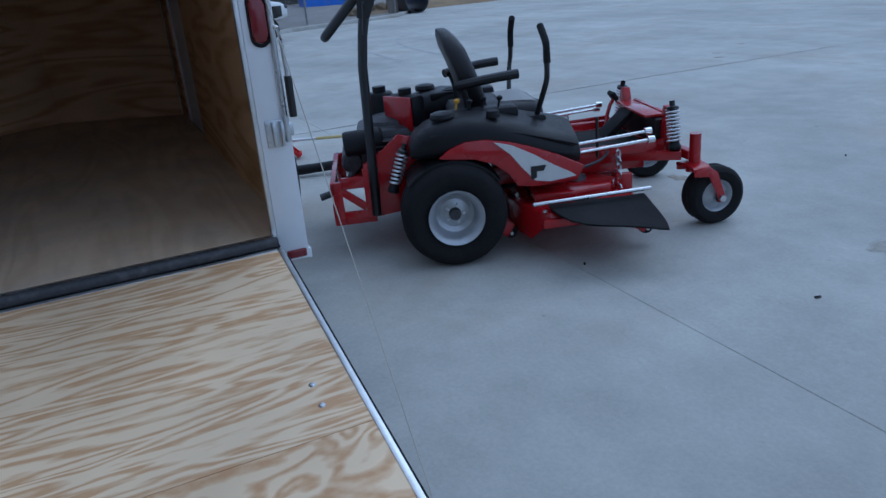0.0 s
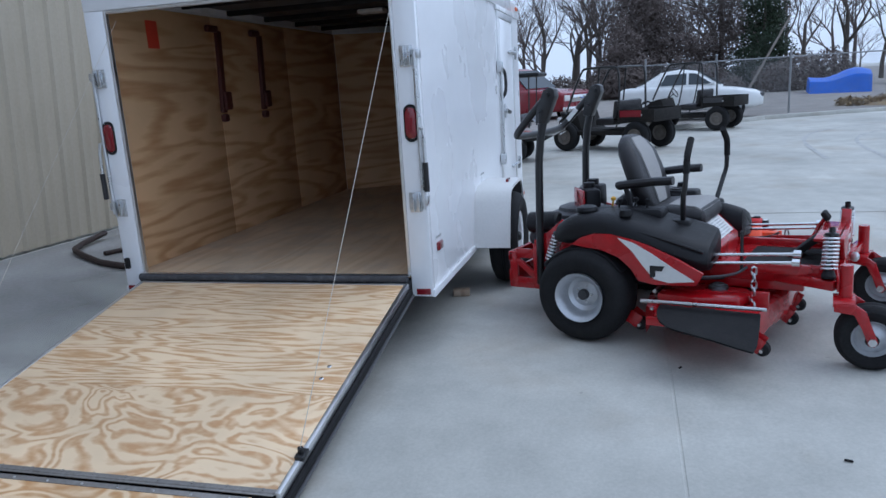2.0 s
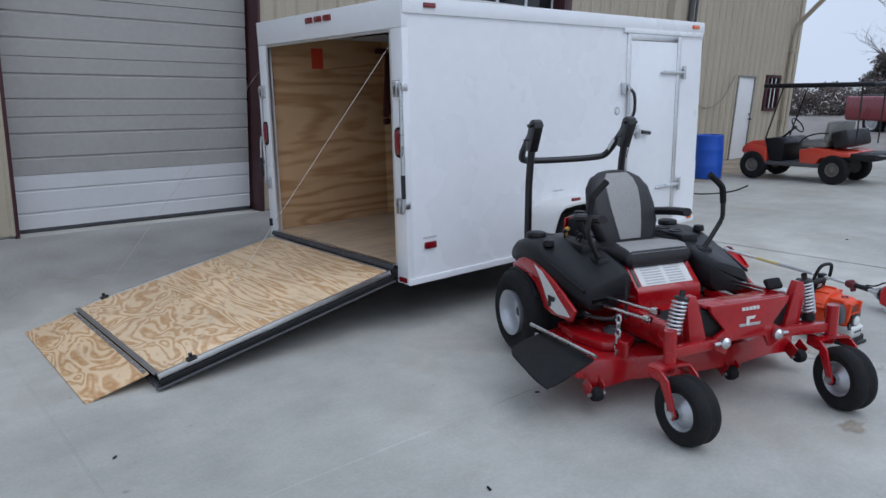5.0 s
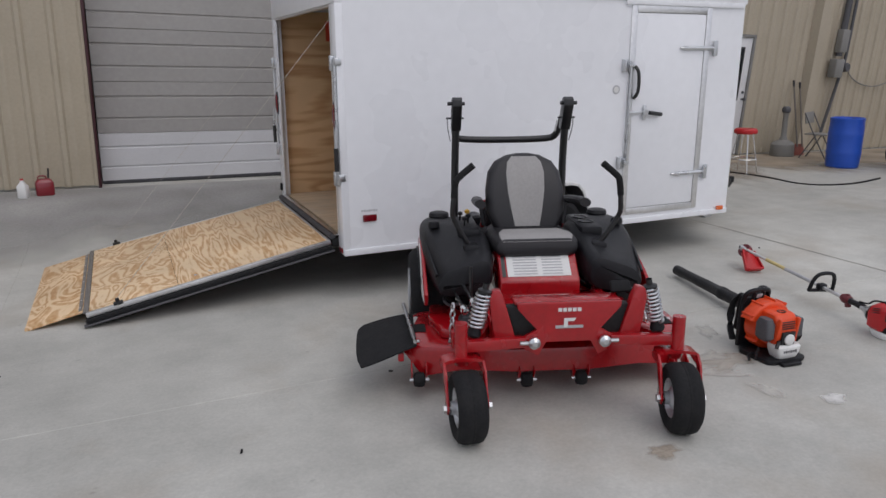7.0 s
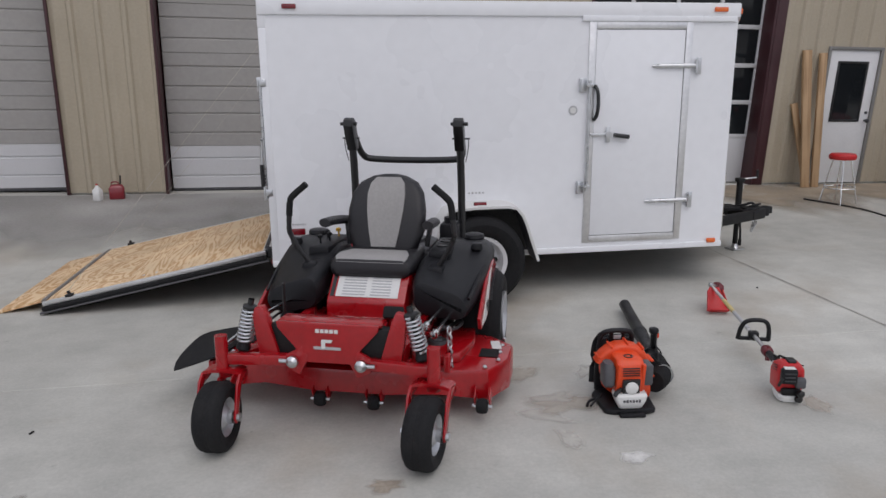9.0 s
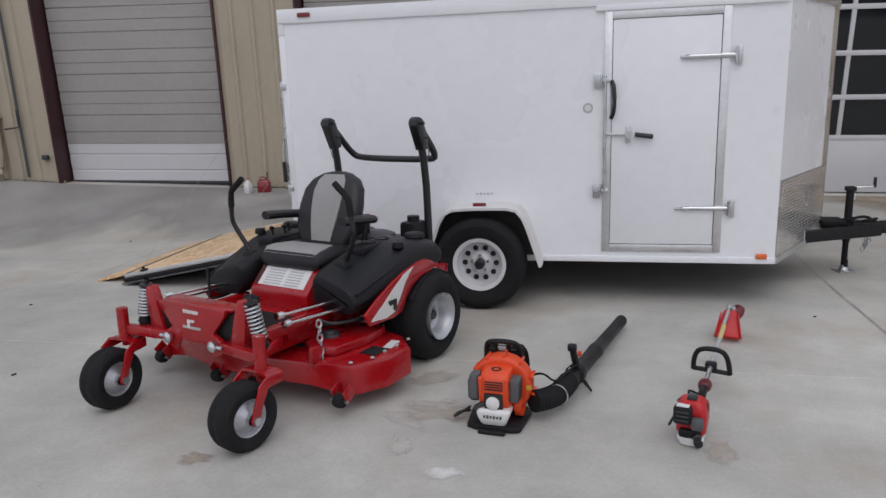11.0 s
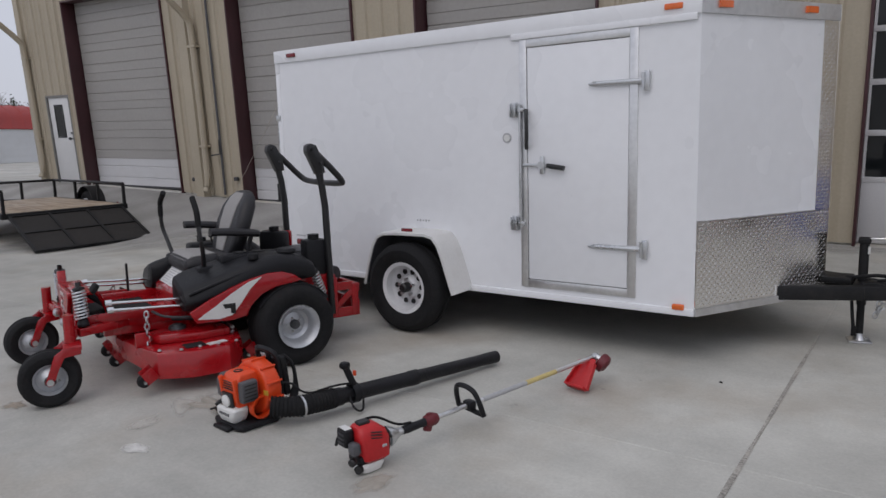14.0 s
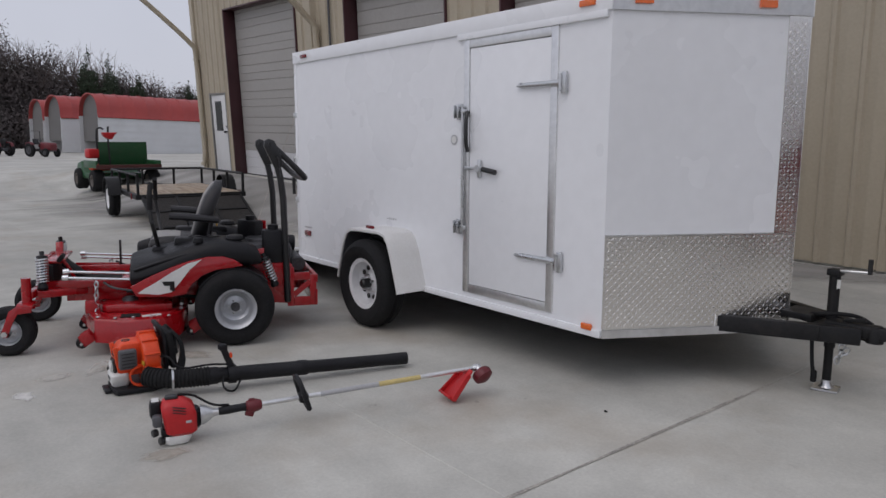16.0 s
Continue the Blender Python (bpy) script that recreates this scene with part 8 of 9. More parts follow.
span(t, -1.3, -0.4, -0.5, 0.5, 0.44, 0.56, 0.03)
part("rear_deck", t, M_FRAMEBLACK, gc)
t = B()
prism(t, [(0.34, 0.36), (0.3, 0.7), (0.44, 0.8), (0.72, 0.775), (0.66, 0.6), (0.6, 0.36)], 1.06, upright(0.0), bevel=0.025)
part("dashboard", t, M_PLASTIC, gc)
t = B()
span(t, -0.42, 0.66, -0.555, 0.555, 0.28, 0.36, 0.02)
part("floor", t, M_GREYPL, gc)
t = B()
box(t, (-0.22, 0, 0.7), (0.46, 1.04, 0.12), bevel=0.05)
part("seat", t, M_ASH, gc, "pale vinyl bench seat")
t = B()
box(t, (-0.46, 0, 0.92), (0.11, 1.04, 0.36), (0, -8, 0), bevel=0.05)
part("backrest", t, M_ASH, gc, "pale vinyl backrest")
t = B()
box(t, (-0.68, 0, 0.8), (0.3, 1.0, 0.3), (0, 14, 0), bevel=0.06)
part("rear_seat", t, M_VINYLBLACK, gc, "folded black rear seat")
t = B()
box(t, (-0.2, 0, 1.74), (2.0, 1.16, 0.085), bevel=0.04)
part("canopy", t, M_PLASTIC, gc, "dark flat roof")
for s in (-1, 1):
    t = B()
    tube(t, [(0.72, s * 0.48, 0.76), (0.42, s * 0.5, 1.76)], 0.014, 8, 0)
    part("roof_post", t, M_BLACK, gc)
    t = B()
    tube(t, [(-0.95, s * 0.48, 0.7), (-0.98, s * 0.5, 1.76)], 0.014, 8, 0)
    part("roof_post", t, M_BLACK, gc)
    t = B()
    tube(t, [(0.04, s * 0.545, 0.66), (-0.06, s * 0.545, 0.82), (-0.3, s * 0.545, 0.9), (-0.5, s * 0.545, 0.9)], 0.014, 8, 1)
    part("hip_rail", t, M_BLACK, gc)
    for x in (0.92, -0.62):
        simple_wheel(gc, (x, s * 0.48, 0.265), 0.265, 0.2, 0.12, M_DUSTRIM)
t = B()
for y in (-0.4, 0.4):
    tube(t, [(-1.2, y, 0.55), (-1.55, y, 0.55), (-1.6, y, 0.75)], 0.015, 8, 1)
for z in (0.55, 0.75):
    tube(t, [(-1.58, -0.4, z), (-1.58, 0.4, z)], 0.015, 8, 0)
part("rear_rack", t, M_GALV, gc, "grey tubular rear rack")
t = B()
rod(t, (0.5, 0.25, 0.78), (0.24, 0.25, 1.0), 0.022, seg=8)
tube(t, [Vector((0.22, 0.25, 1.02)) + Vector((0.09 * math.sin(q), 0.16 * math.cos(q), 0.12 * math.sin(q))) for q in [2 * math.pi * k / 16 for k in range(17)]], 0.014, 6, 0)
part("steering_wheel", t, M_BLACK, gc)

# ---- open utility trailer ---- (x forward = away from the camera's end, ramp at x = 0)
ut = thing("utility_trailer", "black open utility trailer with plank deck, mesh ramp down", "utility trailer", pose(-6.42, 1.3, ground_z(-7, 1.25), 0, 0, 173) @ Matrix.Scale(1.05, 4))
t = B()
for s in (-1, 1):
    span(t, 0.0, 2.95, s * 0.82, s * 0.9, 0.4, 0.48, 0.008)
span(t, 0.0, 0.06, -0.82, 0.82, 0.4, 0.48, 0.008)
span(t, 2.89, 2.95, -0.82, 0.82, 0.4, 0.48, 0.008)
part("frame", t, M_FRAMEBLACK, ut)
for k in range(9):
    t = B()
    span(t, 0.06, 2.89, -0.82 + 0.183 * k, -0.82 + 0.183 * k + 0.175, 0.455, 0.487, 0.004)
    part("plank", t, M_DECKWOOD, ut)
for s in (-1, 1):
    t = B()
    tube(t, [(0.02, s * 0.86, 0.8), (2.93, s * 0.86, 0.8)], 0.022, 8, 0)
    part("top_rail", t, M_FRAMEBLACK, ut)
    for x in (0.02, 1.0, 1.95, 2.93):
        t = B()
        span(t, x - 0.022, x + 0.022, s * 0.84, s * 0.88, 0.46, 0.8)
        part("rail_post", t, M_FRAMEBLACK, ut)
t = B()
tube(t, [(2.93, -0.86, 0.8), (2.93, 0.86, 0.8)], 0.022, 8, 0)
part("top_rail", t, M_FRAMEBLACK, ut)
for y in (-0.3, 0.3):
    t = B()
    span(t, 2.91, 2.95, y - 0.02, y + 0.02, 0.46, 0.8)
    part("rail_post", t, M_FRAMEBLACK, ut)
for s in (-1, 1):
    simple_wheel(ut, (1.75, s * 1.02, 0.31), 0.31, 0.19, 0.18, M_WHITERIM, "wheel")
    t = B()
    rings = []
    for k in range(9):
        a = radians(10 + 160 * k / 8)
        rings.append([(1.75 + r_ * math.cos(a), s * y, 0.33 + r_ * math.sin(a)) for r_, y in ((0.38, 0.92), (0.38, 1.14), (0.365, 1.14), (0.365, 0.92))])
    loft(t, rings)
    part("fender", t, M_FRAMEBLACK, ut)
    t = B()
    box(t, (0.4, s * 0.91, 0.44), (0.06, 0.02, 0.1), bevel=0.005)
    part("tail_lamp", t, M_LENSRED, ut)
for s in (-1, 1):
    t = B()
    a, b = Vector((2.9, s * 0.6, 0.42)), Vector((4.1, 0, 0.42))
    d = b - a
    box(t, (a + b) / 2, (d.length, 0.06, 0.08), (0, 0, math.degrees(math.atan2(d.y, d.x))), bevel=0.006)
    part("tongue", t, M_FRAMEBLACK, ut)
rp = new("ramp_gate")
rp.parent = ut
rp.matrix_basis = pose(0.0, 0, 0.43, 0, 23.5, 180)
t = B()
for y in (-0.8, -0.27, 0.27, 0.8):
    span(t, 0.0, 1.02, y - 0.02, y + 0.02, -0.02, 0.02)
for x in (0.0, 0.51, 1.02):
    span(t, x - 0.02, x + 0.02, -0.82, 0.82, -0.0205, 0.0205)
part("gate_frame", t, M_FRAMEBLACK, rp)
t = B()
span(t, 0.02, 1.0, -0.79, 0.79, -0.004, 0.004)
part("gate_mesh", t, M_MESH, rp, "dark expanded-metal mesh")

# ---- green utility cart with tools in its bed ---- (x forward)
gr = thing("green_utility_cart", "green utility cart with a raised cargo bed and red machinery", "utility cart", pose(-13.95, 2.0, ground_z(-13.6, 1.8), 0, 0, 180) @ Matrix.Diagonal((0.95, 1.15, 0.95, 1)))
t = B()
prism(t, [(-0.1, 0.3), (1.2, 0.3), (1.3, 0.5), (1.15, 0.72), (0.75, 0.78), (0.5, 0.45), (-0.1, 0.45)], 1.2, upright(0.0), bevel=0.04)
part("body", t, M_GREEN, gr)
t = B()
span(t, -1.3, 0.0, -0.68, 0.68, 0.62, 0.66, 0.01)
for y in (-0.68, 0.64):
    span(t, -1.3, 0.0, y, y + 0.04, 0.66, 0.82, 0.01)
span(t, -0.04, 0.0, -0.7, 0.36, 0.66, 1.31, 0.01)
part("cargo_bed", t, M_GREEN, gr)
t = B()
span(t, -1.34, -1.3, -0.68, 0.68, 0.6, 0.72, 0.01)
part("tailgate", t, M_STRAP, gr)
t = B()
box(t, (0.25, 0, 0.62), (0.45, 1.0, 0.2), bevel=0.05)
part("seat", t, M_ORANGE, gr, "orange-covered seat")
for s in (-1, 1):
    for x in (0.85, -0.85):
        simple_wheel(gr, (x, s * 0.58, 0.29), 0.29, 0.25, 0.15, M_DUSTRIM)
t = B()
tube(t, [(-0.3, 0.42, 0.7), (-0.3, 0.44, 1.62), (-0.3, 0.36, 1.7), (-0.3, 0.28, 1.64)], 0.025, 8, 1)
tube(t, [(-0.4, 0.2, 0.7), (-0.4, 0.22, 1.45), (-0.4, 0.2, 1.72)], 0.022, 8, 1)
part("tool_handle", t, M_BLACK, gr)
t = B()
prism(t, [(-0.16, 0.06), (0.16, 0.06), (0.14, -0.03), (0.04, -0.12), (-0.04, -0.12), (-0.1, 0.0)], 0.2, pose(-0.4, 0.18, 1.5) @ facing(0.0), bevel=0.02)
part("machine_head", t, M_REDPLASTIC, gr, "red plastic tool head held upright")
t = B()
box(t, (-0.3, 0.55, 1.0), (0.28, 0.24, 0.26), (0, 0, 10), bevel=0.05)
part("machine", t, M_REDPLASTIC, gr, "red power tool standing in the bed")


# ---- utility vehicles ---- (x forward)
def utv(m, label, body, accent):
    u = thing("utility_vehicle", label, "utility vehicle", m, group="utility vehicles in the yard")
    t = B()
    prism(t, [(0.3, 0.38), (1.2, 0.4), (1.3, 0.52), (1.26, 0.7), (1.02, 0.86), (0.74, 0.92), (0.6, 0.5), (0.3, 0.45)], 0.96, upright(0.0), bevel=0.04)
    part("hood", t, body, u)
    t = B()
    span(t, -0.6, 0.7, -0.62, 0.62, 0.36, 0.46, 0.02)
    part("floor", t, M_MUDBLACK, u)
    t = B()
    box(t, (-0.1, 0, 0.66), (0.5, 1.15, 0.16), bevel=0.05)
    part("seat", t, M_VINYLBLACK, u)
    t = B()
    box(t, (-0.38, 0, 0.92), (0.12, 1.15, 0.4), (0, -8, 0), bevel=0.05)
    part("backrest", t, M_VINYLBLACK, u)
    for y in (-0.668, 0.662):
        t = B()
        span(t, -1.1, -0.56, y, y + 0.006, 0.76, 0.9)
        part("side_panel", t, accent, u)
    t = B()
    span(t, -1.42, -0.55, -0.66, 0.66, 0.64, 0.68, 0.01)
    for y in (-0.66, 0.62):
        span(t, -1.42, -0.55, y, y + 0.04, 0.68, 0.92, 0.01)
    for x in (-1.42, -0.59):
        span(t, x, x + 0.04, -0.62, 0.62, 0.68, 0.91, 0.01)
    bed = part("cargo_bed", t, M_MUDBLACK, u)
    for k in range(4):
        t = B()
        box(t, (-1.1 + 0.06 * k, 0.664, 0.8), (0.045, 0.006, 0.03))
        part("print", t, M_LABEL, bed)
        t = B()
        box(t, (-1.1 + 0.06 * k, -0.664, 0.8), (0.045, 0.006, 0.03))
        part("print", t, M_LABEL, bed)
    for s in (-1, 1):
        t = B()
        tube(t, [(0.95, s * 0.58, 0.9), (0.5, s * 0.6, 1.8), (0.35, s * 0.6, 1.86), (-0.4, s * 0.6, 1.86), (-0.52, s * 0.6, 1.78), (-0.52, s * 0.62, 0.6)], 0.025, 8, 2)
        part("cage_hoop", t, M_BLACK, u)
        t = B()
        tube(t, [(0.0, s * 0.6, 1.86), (0.1, s * 0.61, 0.9), (0.3, s * 0.62, 0.45)], 0.02, 8, 1)
        part("cage_brace", t, M_BLACK, u)
        for x in (0.95, -0.95):
            simple_wheel(u, (x, s * 0.6, 0.33), 0.33, 0.26, 0.17, M_DUSTRIM)
        t = B()
        box(t, (1.33, s * 0.35, 0.72), (0.05, 0.16, 0.09), bevel=0.02)
        part("headlight", t, M_WHITEPL, u)
    for x in (0.42, -0.45):
        t = B()
        tube(t, [(x, -0.6, 1.845), (x, 0.6, 1.845)], 0.022, 8, 0)
        part("cage_bar", t, M_BLACK, u)
    t = B()
    rod(t, (0.6, 0.3, 0.9), (0.42, 0.3, 1.05), 0.016, seg=8)
    tube(t, [Vector((0.4, 0.3, 1.07)) + Vector((0.08 * math.sin(q), 0.15 * math.cos(q), 0.12 * math.sin(q))) for q in [2 * math.pi * k / 16 for k in range(17)]], 0.014, 6, 0)
    part("steering_wheel", t, M_BLACK, u)
    return u


utv(on(12.2, -0.75, 61.5) @ Matrix.Diagonal((0.88, 0.92, 0.93, 1)), "black and orange utility vehicle with an open roll cage", M_MUDBLACK, M_TRUCKRED)
utv(on(17.0, -2.72, 66) @ Matrix.Diagonal((0.92, 0.94, 0.95, 1)), "black utility vehicle with open cage and dark cargo bed", M_MUDBLACK, M_STEELDARK)


# ---- cars ---- (x forward)
def hull(secs):
    """Skins cross-sections (x, half width, z0, z1, corner) of a body."""
    t = B()
    rings = []
    for x, w, z0, z1, r in secs:
        rings.append([(x, u, (z0 + z1) / 2 + v) for u, v in round_rect(2 * w, z1 - z0, r, 4)])
    return loft(t, rings)


def cabin(secs):
    t = B()
    rings = []
    for x, w0, w1, z0, z1 in secs:
        rings.append([(x, -w0, z0), (x, w0, z0), (x, w0 * 0.98, z0 + (z1 - z0) * 0.1), (x, w1, z1 - 0.05), (x, w1 - 0.08, z1), (x, -w1 + 0.08, z1), (x, -w1, z1 - 0.05), (x, -w0 * 0.98, z0 + (z1 - z0) * 0.1)])
    return loft(t, rings)


def side_pane(pts, y0, y1, z0, z1):
    """A side window: outline (x, z) set on the leaning cabin side."""
    t = B()
    out = []
    for off in (0.0, 0.012):
        ring = []
        for x, z in pts:
            k = (z - z0) / (z1 - z0)
            y = y0 + (y1 - y0) * k
            ring.append((x, y + (off if y > 0 else -off), z))
        out.append(ring)
    return loft(t, out)


pk = thing("pickup_truck", "dark red pickup truck parked in the yard", "pickup truck", on(26.2, 3.75, -118) @ Matrix.Translation((0, 0, -0.1)) @ Matrix.Scale(1.22, 4))
part("body", hull([(-2.85, 0.9, 0.5, 1.1, 0.08), (-2.8, 0.97, 0.42, 1.16, 0.1), (-0.9, 0.99, 0.4, 1.17, 0.1), (0.9, 0.99, 0.4, 1.17, 0.1), (1.3, 0.98, 0.42, 1.16, 0.1), (2.5, 0.95, 0.45, 1.08, 0.12), (2.72, 0.88, 0.48, 1.0, 0.12)]), M_TRUCKRED, pk)
part("cab", cabin([(-1.0, 0.93, 0.72, 1.12, 1.72), (-0.75, 0.94, 0.74, 1.14, 1.86), (0.25, 0.94, 0.75, 1.14, 1.87), (0.55, 0.93, 0.72, 1.14, 1.8), (1.3, 0.92, 0.84, 1.12, 1.2)]), M_TRUCKRED, pk)
t = B()
loft(t, [[(0.66, y, 1.78) for y in (-0.7, 0.7)] + [(0.68, 0.7, 1.79), (0.68, -0.7, 1.79)], [(1.29, y, 1.2) for y in (-0.83, 0.83)] + [(1.32, 0.83, 1.21), (1.32, -0.83, 1.21)]])
part("windscreen", t, M_CARGLASS, pk)
for s in (-1, 1):
    part("side_window", side_pane([(-0.85, 1.22), (-0.25, 1.22), (-0.25, 1.72), (-0.72, 1.72)], s * 0.945, s * 0.75, 1.14, 1.86), M_CARGLASS, pk)
    part("side_window", side_pane([(-0.15, 1.22), (0.95, 1.22), (0.5, 1.72), (-0.15, 1.72)], s * 0.945, s * 0.75, 1.14, 1.86), M_CARGLASS, pk)
    for x in (1.75, -1.75):
        simple_wheel(pk, (x, s * 0.84, 0.38), 0.38, 0.25, 0.22, M_RIM)
    t = B()
    box(t, (0.85, s * 1.08, 1.25), (0.1, 0.18, 0.16), bevel=0.03)
    part("mirror", t, M_BLACK, pk)
    t = B()
    box(t, (2.7, s * 0.68, 0.86), (0.1, 0.3, 0.18), bevel=0.03)
    part("headlight", t, M_WHITEPL, pk)
t = B()
box(t, (2.74, 0, 0.84), (0.06, 0.95, 0.22), bevel=0.02)
part("grille", t, M_CHROME, pk)
t = B()
box(t, (2.76, 0, 0.52), (0.14, 1.8, 0.16), bevel=0.04)
part("bumper", t, M_CHROME, pk)
t = B()
span(t, -2.75, -1.05, -0.85, 0.85, 1.15, 1.2, 0.02)
part("bed_cover", t, M_FRAMEBLACK, pk)

wc = thing("white_car", "white two-door car parked behind the fence", "car", on(20.5, -2.95, -97) @ Matrix.Translation((0, 0, 0.08)) @ Matrix.Diagonal((0.91, 1.06, 1.14, 1)))
part("body", hull([(-2.3, 0.72, 0.42, 0.86, 0.1), (-2.15, 0.84, 0.32, 0.92, 0.14), (-1.2, 0.88, 0.26, 0.93, 0.14), (0.4, 0.89, 0.25, 0.9, 0.14), (1.4, 0.87, 0.26, 0.82, 0.14), (2.1, 0.8, 0.3, 0.72, 0.14), (2.3, 0.66, 0.34, 0.62, 0.12)]), M_CARWHITE, wc)
part("cab", cabin([(-1.75, 0.78, 0.62, 0.86, 0.95), (-0.95, 0.82, 0.6, 0.88, 1.3), (-0.3, 0.83, 0.6, 0.88, 1.36), (0.2, 0.83, 0.6, 0.88, 1.3), (1.05, 0.8, 0.7, 0.82, 0.9)]), M_CARWHITE, wc)
t = B()
loft(t, [[(0.27, y, 1.285) for y in (-0.56, 0.56)] + [(0.29, 0.56, 1.29), (0.29, -0.56, 1.29)], [(1.0, y, 0.93) for y in (-0.68, 0.68)] + [(1.03, 0.68, 0.935), (1.03, -0.68, 0.935)]])
part("windscreen", t, M_CARGLASS, wc)
t = B()
loft(t, [[(-0.98, y, 1.31) for y in (-0.55, 0.55)] + [(-1.0, 0.55, 1.3), (-1.0, -0.55, 1.3)], [(-1.68, y, 1.0) for y in (-0.6, 0.6)] + [(-1.7, 0.6, 0.98), (-1.7, -0.6, 0.98)]])
part("rear_window", t, M_CARGLASS, wc)
for s in (-1, 1):
    part("side_window", side_pane([(-0.95, 0.95), (-0.1, 0.95), (-0.1, 1.25), (-0.75, 1.23)], s * 0.835, s * 0.6, 0.88, 1.36), M_CARGLASS, wc)
    part("side_window", side_pane([(-0.02, 0.95), (0.72, 0.95), (0.2, 1.23), (-0.02, 1.25)], s * 0.835, s * 0.6, 0.88, 1.36), M_CARGLASS, wc)
    for x in (1.45, -1.35):
        simple_wheel(wc, (x, s * 0.78, 0.31), 0.31, 0.2, 0.19, M_RIM)
    t = B()
    box(t, (2.22, s * 0.52, 0.6), (0.14, 0.36, 0.1), (0, 0, -s * 14), bevel=0.03)
    part("headlight", t, M_GREYPL, wc)
    t = B()
    box(t, (0.75, s * 0.95, 0.95), (0.14, 0.16, 0.1), bevel=0.03)
    part("mirror", t, M_CARWHITE, wc)

# white box van on the rise
bv = thing("box_van", "white box van parked on the far gravel", "van", on(40.1, -17.7, -62) @ Matrix.Diagonal((1.05, 1.05, 1.12, 1)))
t = B()
box(t, (-0.8, 0, 1.75), (4.6, 2.2, 2.3), bevel=0.06)
part("cargo_box", t, M_CARWHITE, bv)
part("cab", hull([(1.45, 1.08, 0.5, 2.85, 0.15), (1.9, 1.06, 0.5, 2.8, 0.2), (2.3, 1.02, 0.5, 1.8, 0.2), (2.7, 0.95, 0.5, 1.5, 0.2)]), M_CARWHITE, bv)
t = B()
loft(t, [[(1.98, y, 2.7) for y in (-0.85, 0.85)] + [(2.02, 0.85, 2.7), (2.02, -0.85, 2.7)], [(2.3, y, 1.85) for y in (-0.9, 0.9)] + [(2.35, 0.9, 1.85), (2.35, -0.9, 1.85)]])
part("windscreen", t, M_CARGLASS, bv)
for s in (-1, 1):
    t = B()
    box(t, (1.66, s * 1.085, 2.05), (0.42, 0.02, 0.75), bevel=0.008)
    part("side_window", t, M_CARGLASS, bv)
    for x in (1.75, -1.8):
        simple_wheel(bv, (x, s * 0.9, 0.4), 0.4, 0.26, 0.22, M_STEELDARK)
    t = B()
    box(t, (-0.8, s * 1.105, 0.95), (4.5, 0.02, 0.06), bevel=0.008)
    part("rub_rail", t, M_GREYPL, bv)
t = B()
span(t, -3.1, 2.6, -0.9, 0.9, 0.42, 0.62, 0.02)
part("chassis", t, M_FRAMEBLACK, bv)

# chain-link fence along the gravel: posts, rails, wire
fence = thing("chain_link_fence", "galvanised chain-link fence between the yard and gravel lot", "fence")
FX = [(21.5, -1.6), (21.4, -3.8), (21.35, -6.0), (22.6, -9.7)]
for (xa, ya), (xb, yb) in zip(FX, FX[1:]):
    za, zb = ground_z(xa, ya), ground_z(xb, yb)
    t = B()
    rod(t, (xa, ya, za + 1.82), (xb, yb, zb + 1.82), 0.022, seg=8)
    part("top_rail", t, M_FENCE, fence)
    t = B()
    n = 44
    a, b = Vector((xa, ya, za)), Vector((xb, yb, zb))
    w = 0.0028
    for k in range(-n // 2, n):
        for sgn in (1, -1):
            u0, v0 = k / n, (0.0 if sgn > 0 else 1.8)
            du = 1.8 / (b - a).length
            u1, v1 = u0 + du, (1.8 if sgn > 0 else 0.0)
            if u0 < 0:
                f = -u0 / du
                u0, v0 = 0, v0 + (v1 - v0) * f
            if u1 > 1:
                f = (1 - u0) / (u1 - u0)
                u1, v1 = 1, v0 + (v1 - v0) * f
            if u1 <= u0:
                continue
            p0, p1 = a.lerp(b, u0) + Vector((0, 0, v0)), a.lerp(b, u1) + Vector((0, 0, v1))
            q = [t.verts.new(p) for p in (p0 - Vector((0, 0, w)), p0 + Vector((0, 0, w)), p1 + Vector((0, 0, w)), p1 - Vector((0, 0, w)))]
            t.faces.new(q)
    part("wire_mesh", t, M_FENCE, fence, "woven wire mesh")["kind"] = "stuff"
for x, y in FX:
    t = B()
    rod(t, (x, y, ground_z(x, y) - 0.05), (x, y, ground_z(x, y) + 2.0), 0.032, seg=10)
    lathe(t, [(0.036, 0), (0.036, 0.02), (0, 0.045)], (x, y, ground_z(x, y) + 2.0), (x, y, 9), 10)
    part("post", t, M_FENCE, fence)
t = B()
rod(t, (24.0, -4.9, 0.3), (26.3, -6.9, 3.4), 0.05, 0.035, seg=8)
solid("leaning_pole", t, M_GREYWOOD, "bare wooden pole leaning behind the fence", "pole")

# power pole, culvert pipe, tarp, yellow machine
t = B()
rod(t, (0, 0, -0.2), (0.1, 0, 10.5), 0.19, 0.13, seg=14)
solid("utility_pole", t, M_GREYWOOD, "weathered wooden utility pole beside the fence", "utility pole", m=on(23.3, -9.9))
t = B()
lathe(t, [(0.42, 0), (0.45, 0.0), (0.45, 3.4), (0.42, 3.4), (0.42, 0)], (0, 0, 0.45), (1, -0.35, 0.45), 28)
solid("culvert_pipe", t, M_STEELDARK, "dark culvert pipe lying on its side beside the pole", "pipe", m=on(22.6, -10.6, 10))
t = B()
secs = []
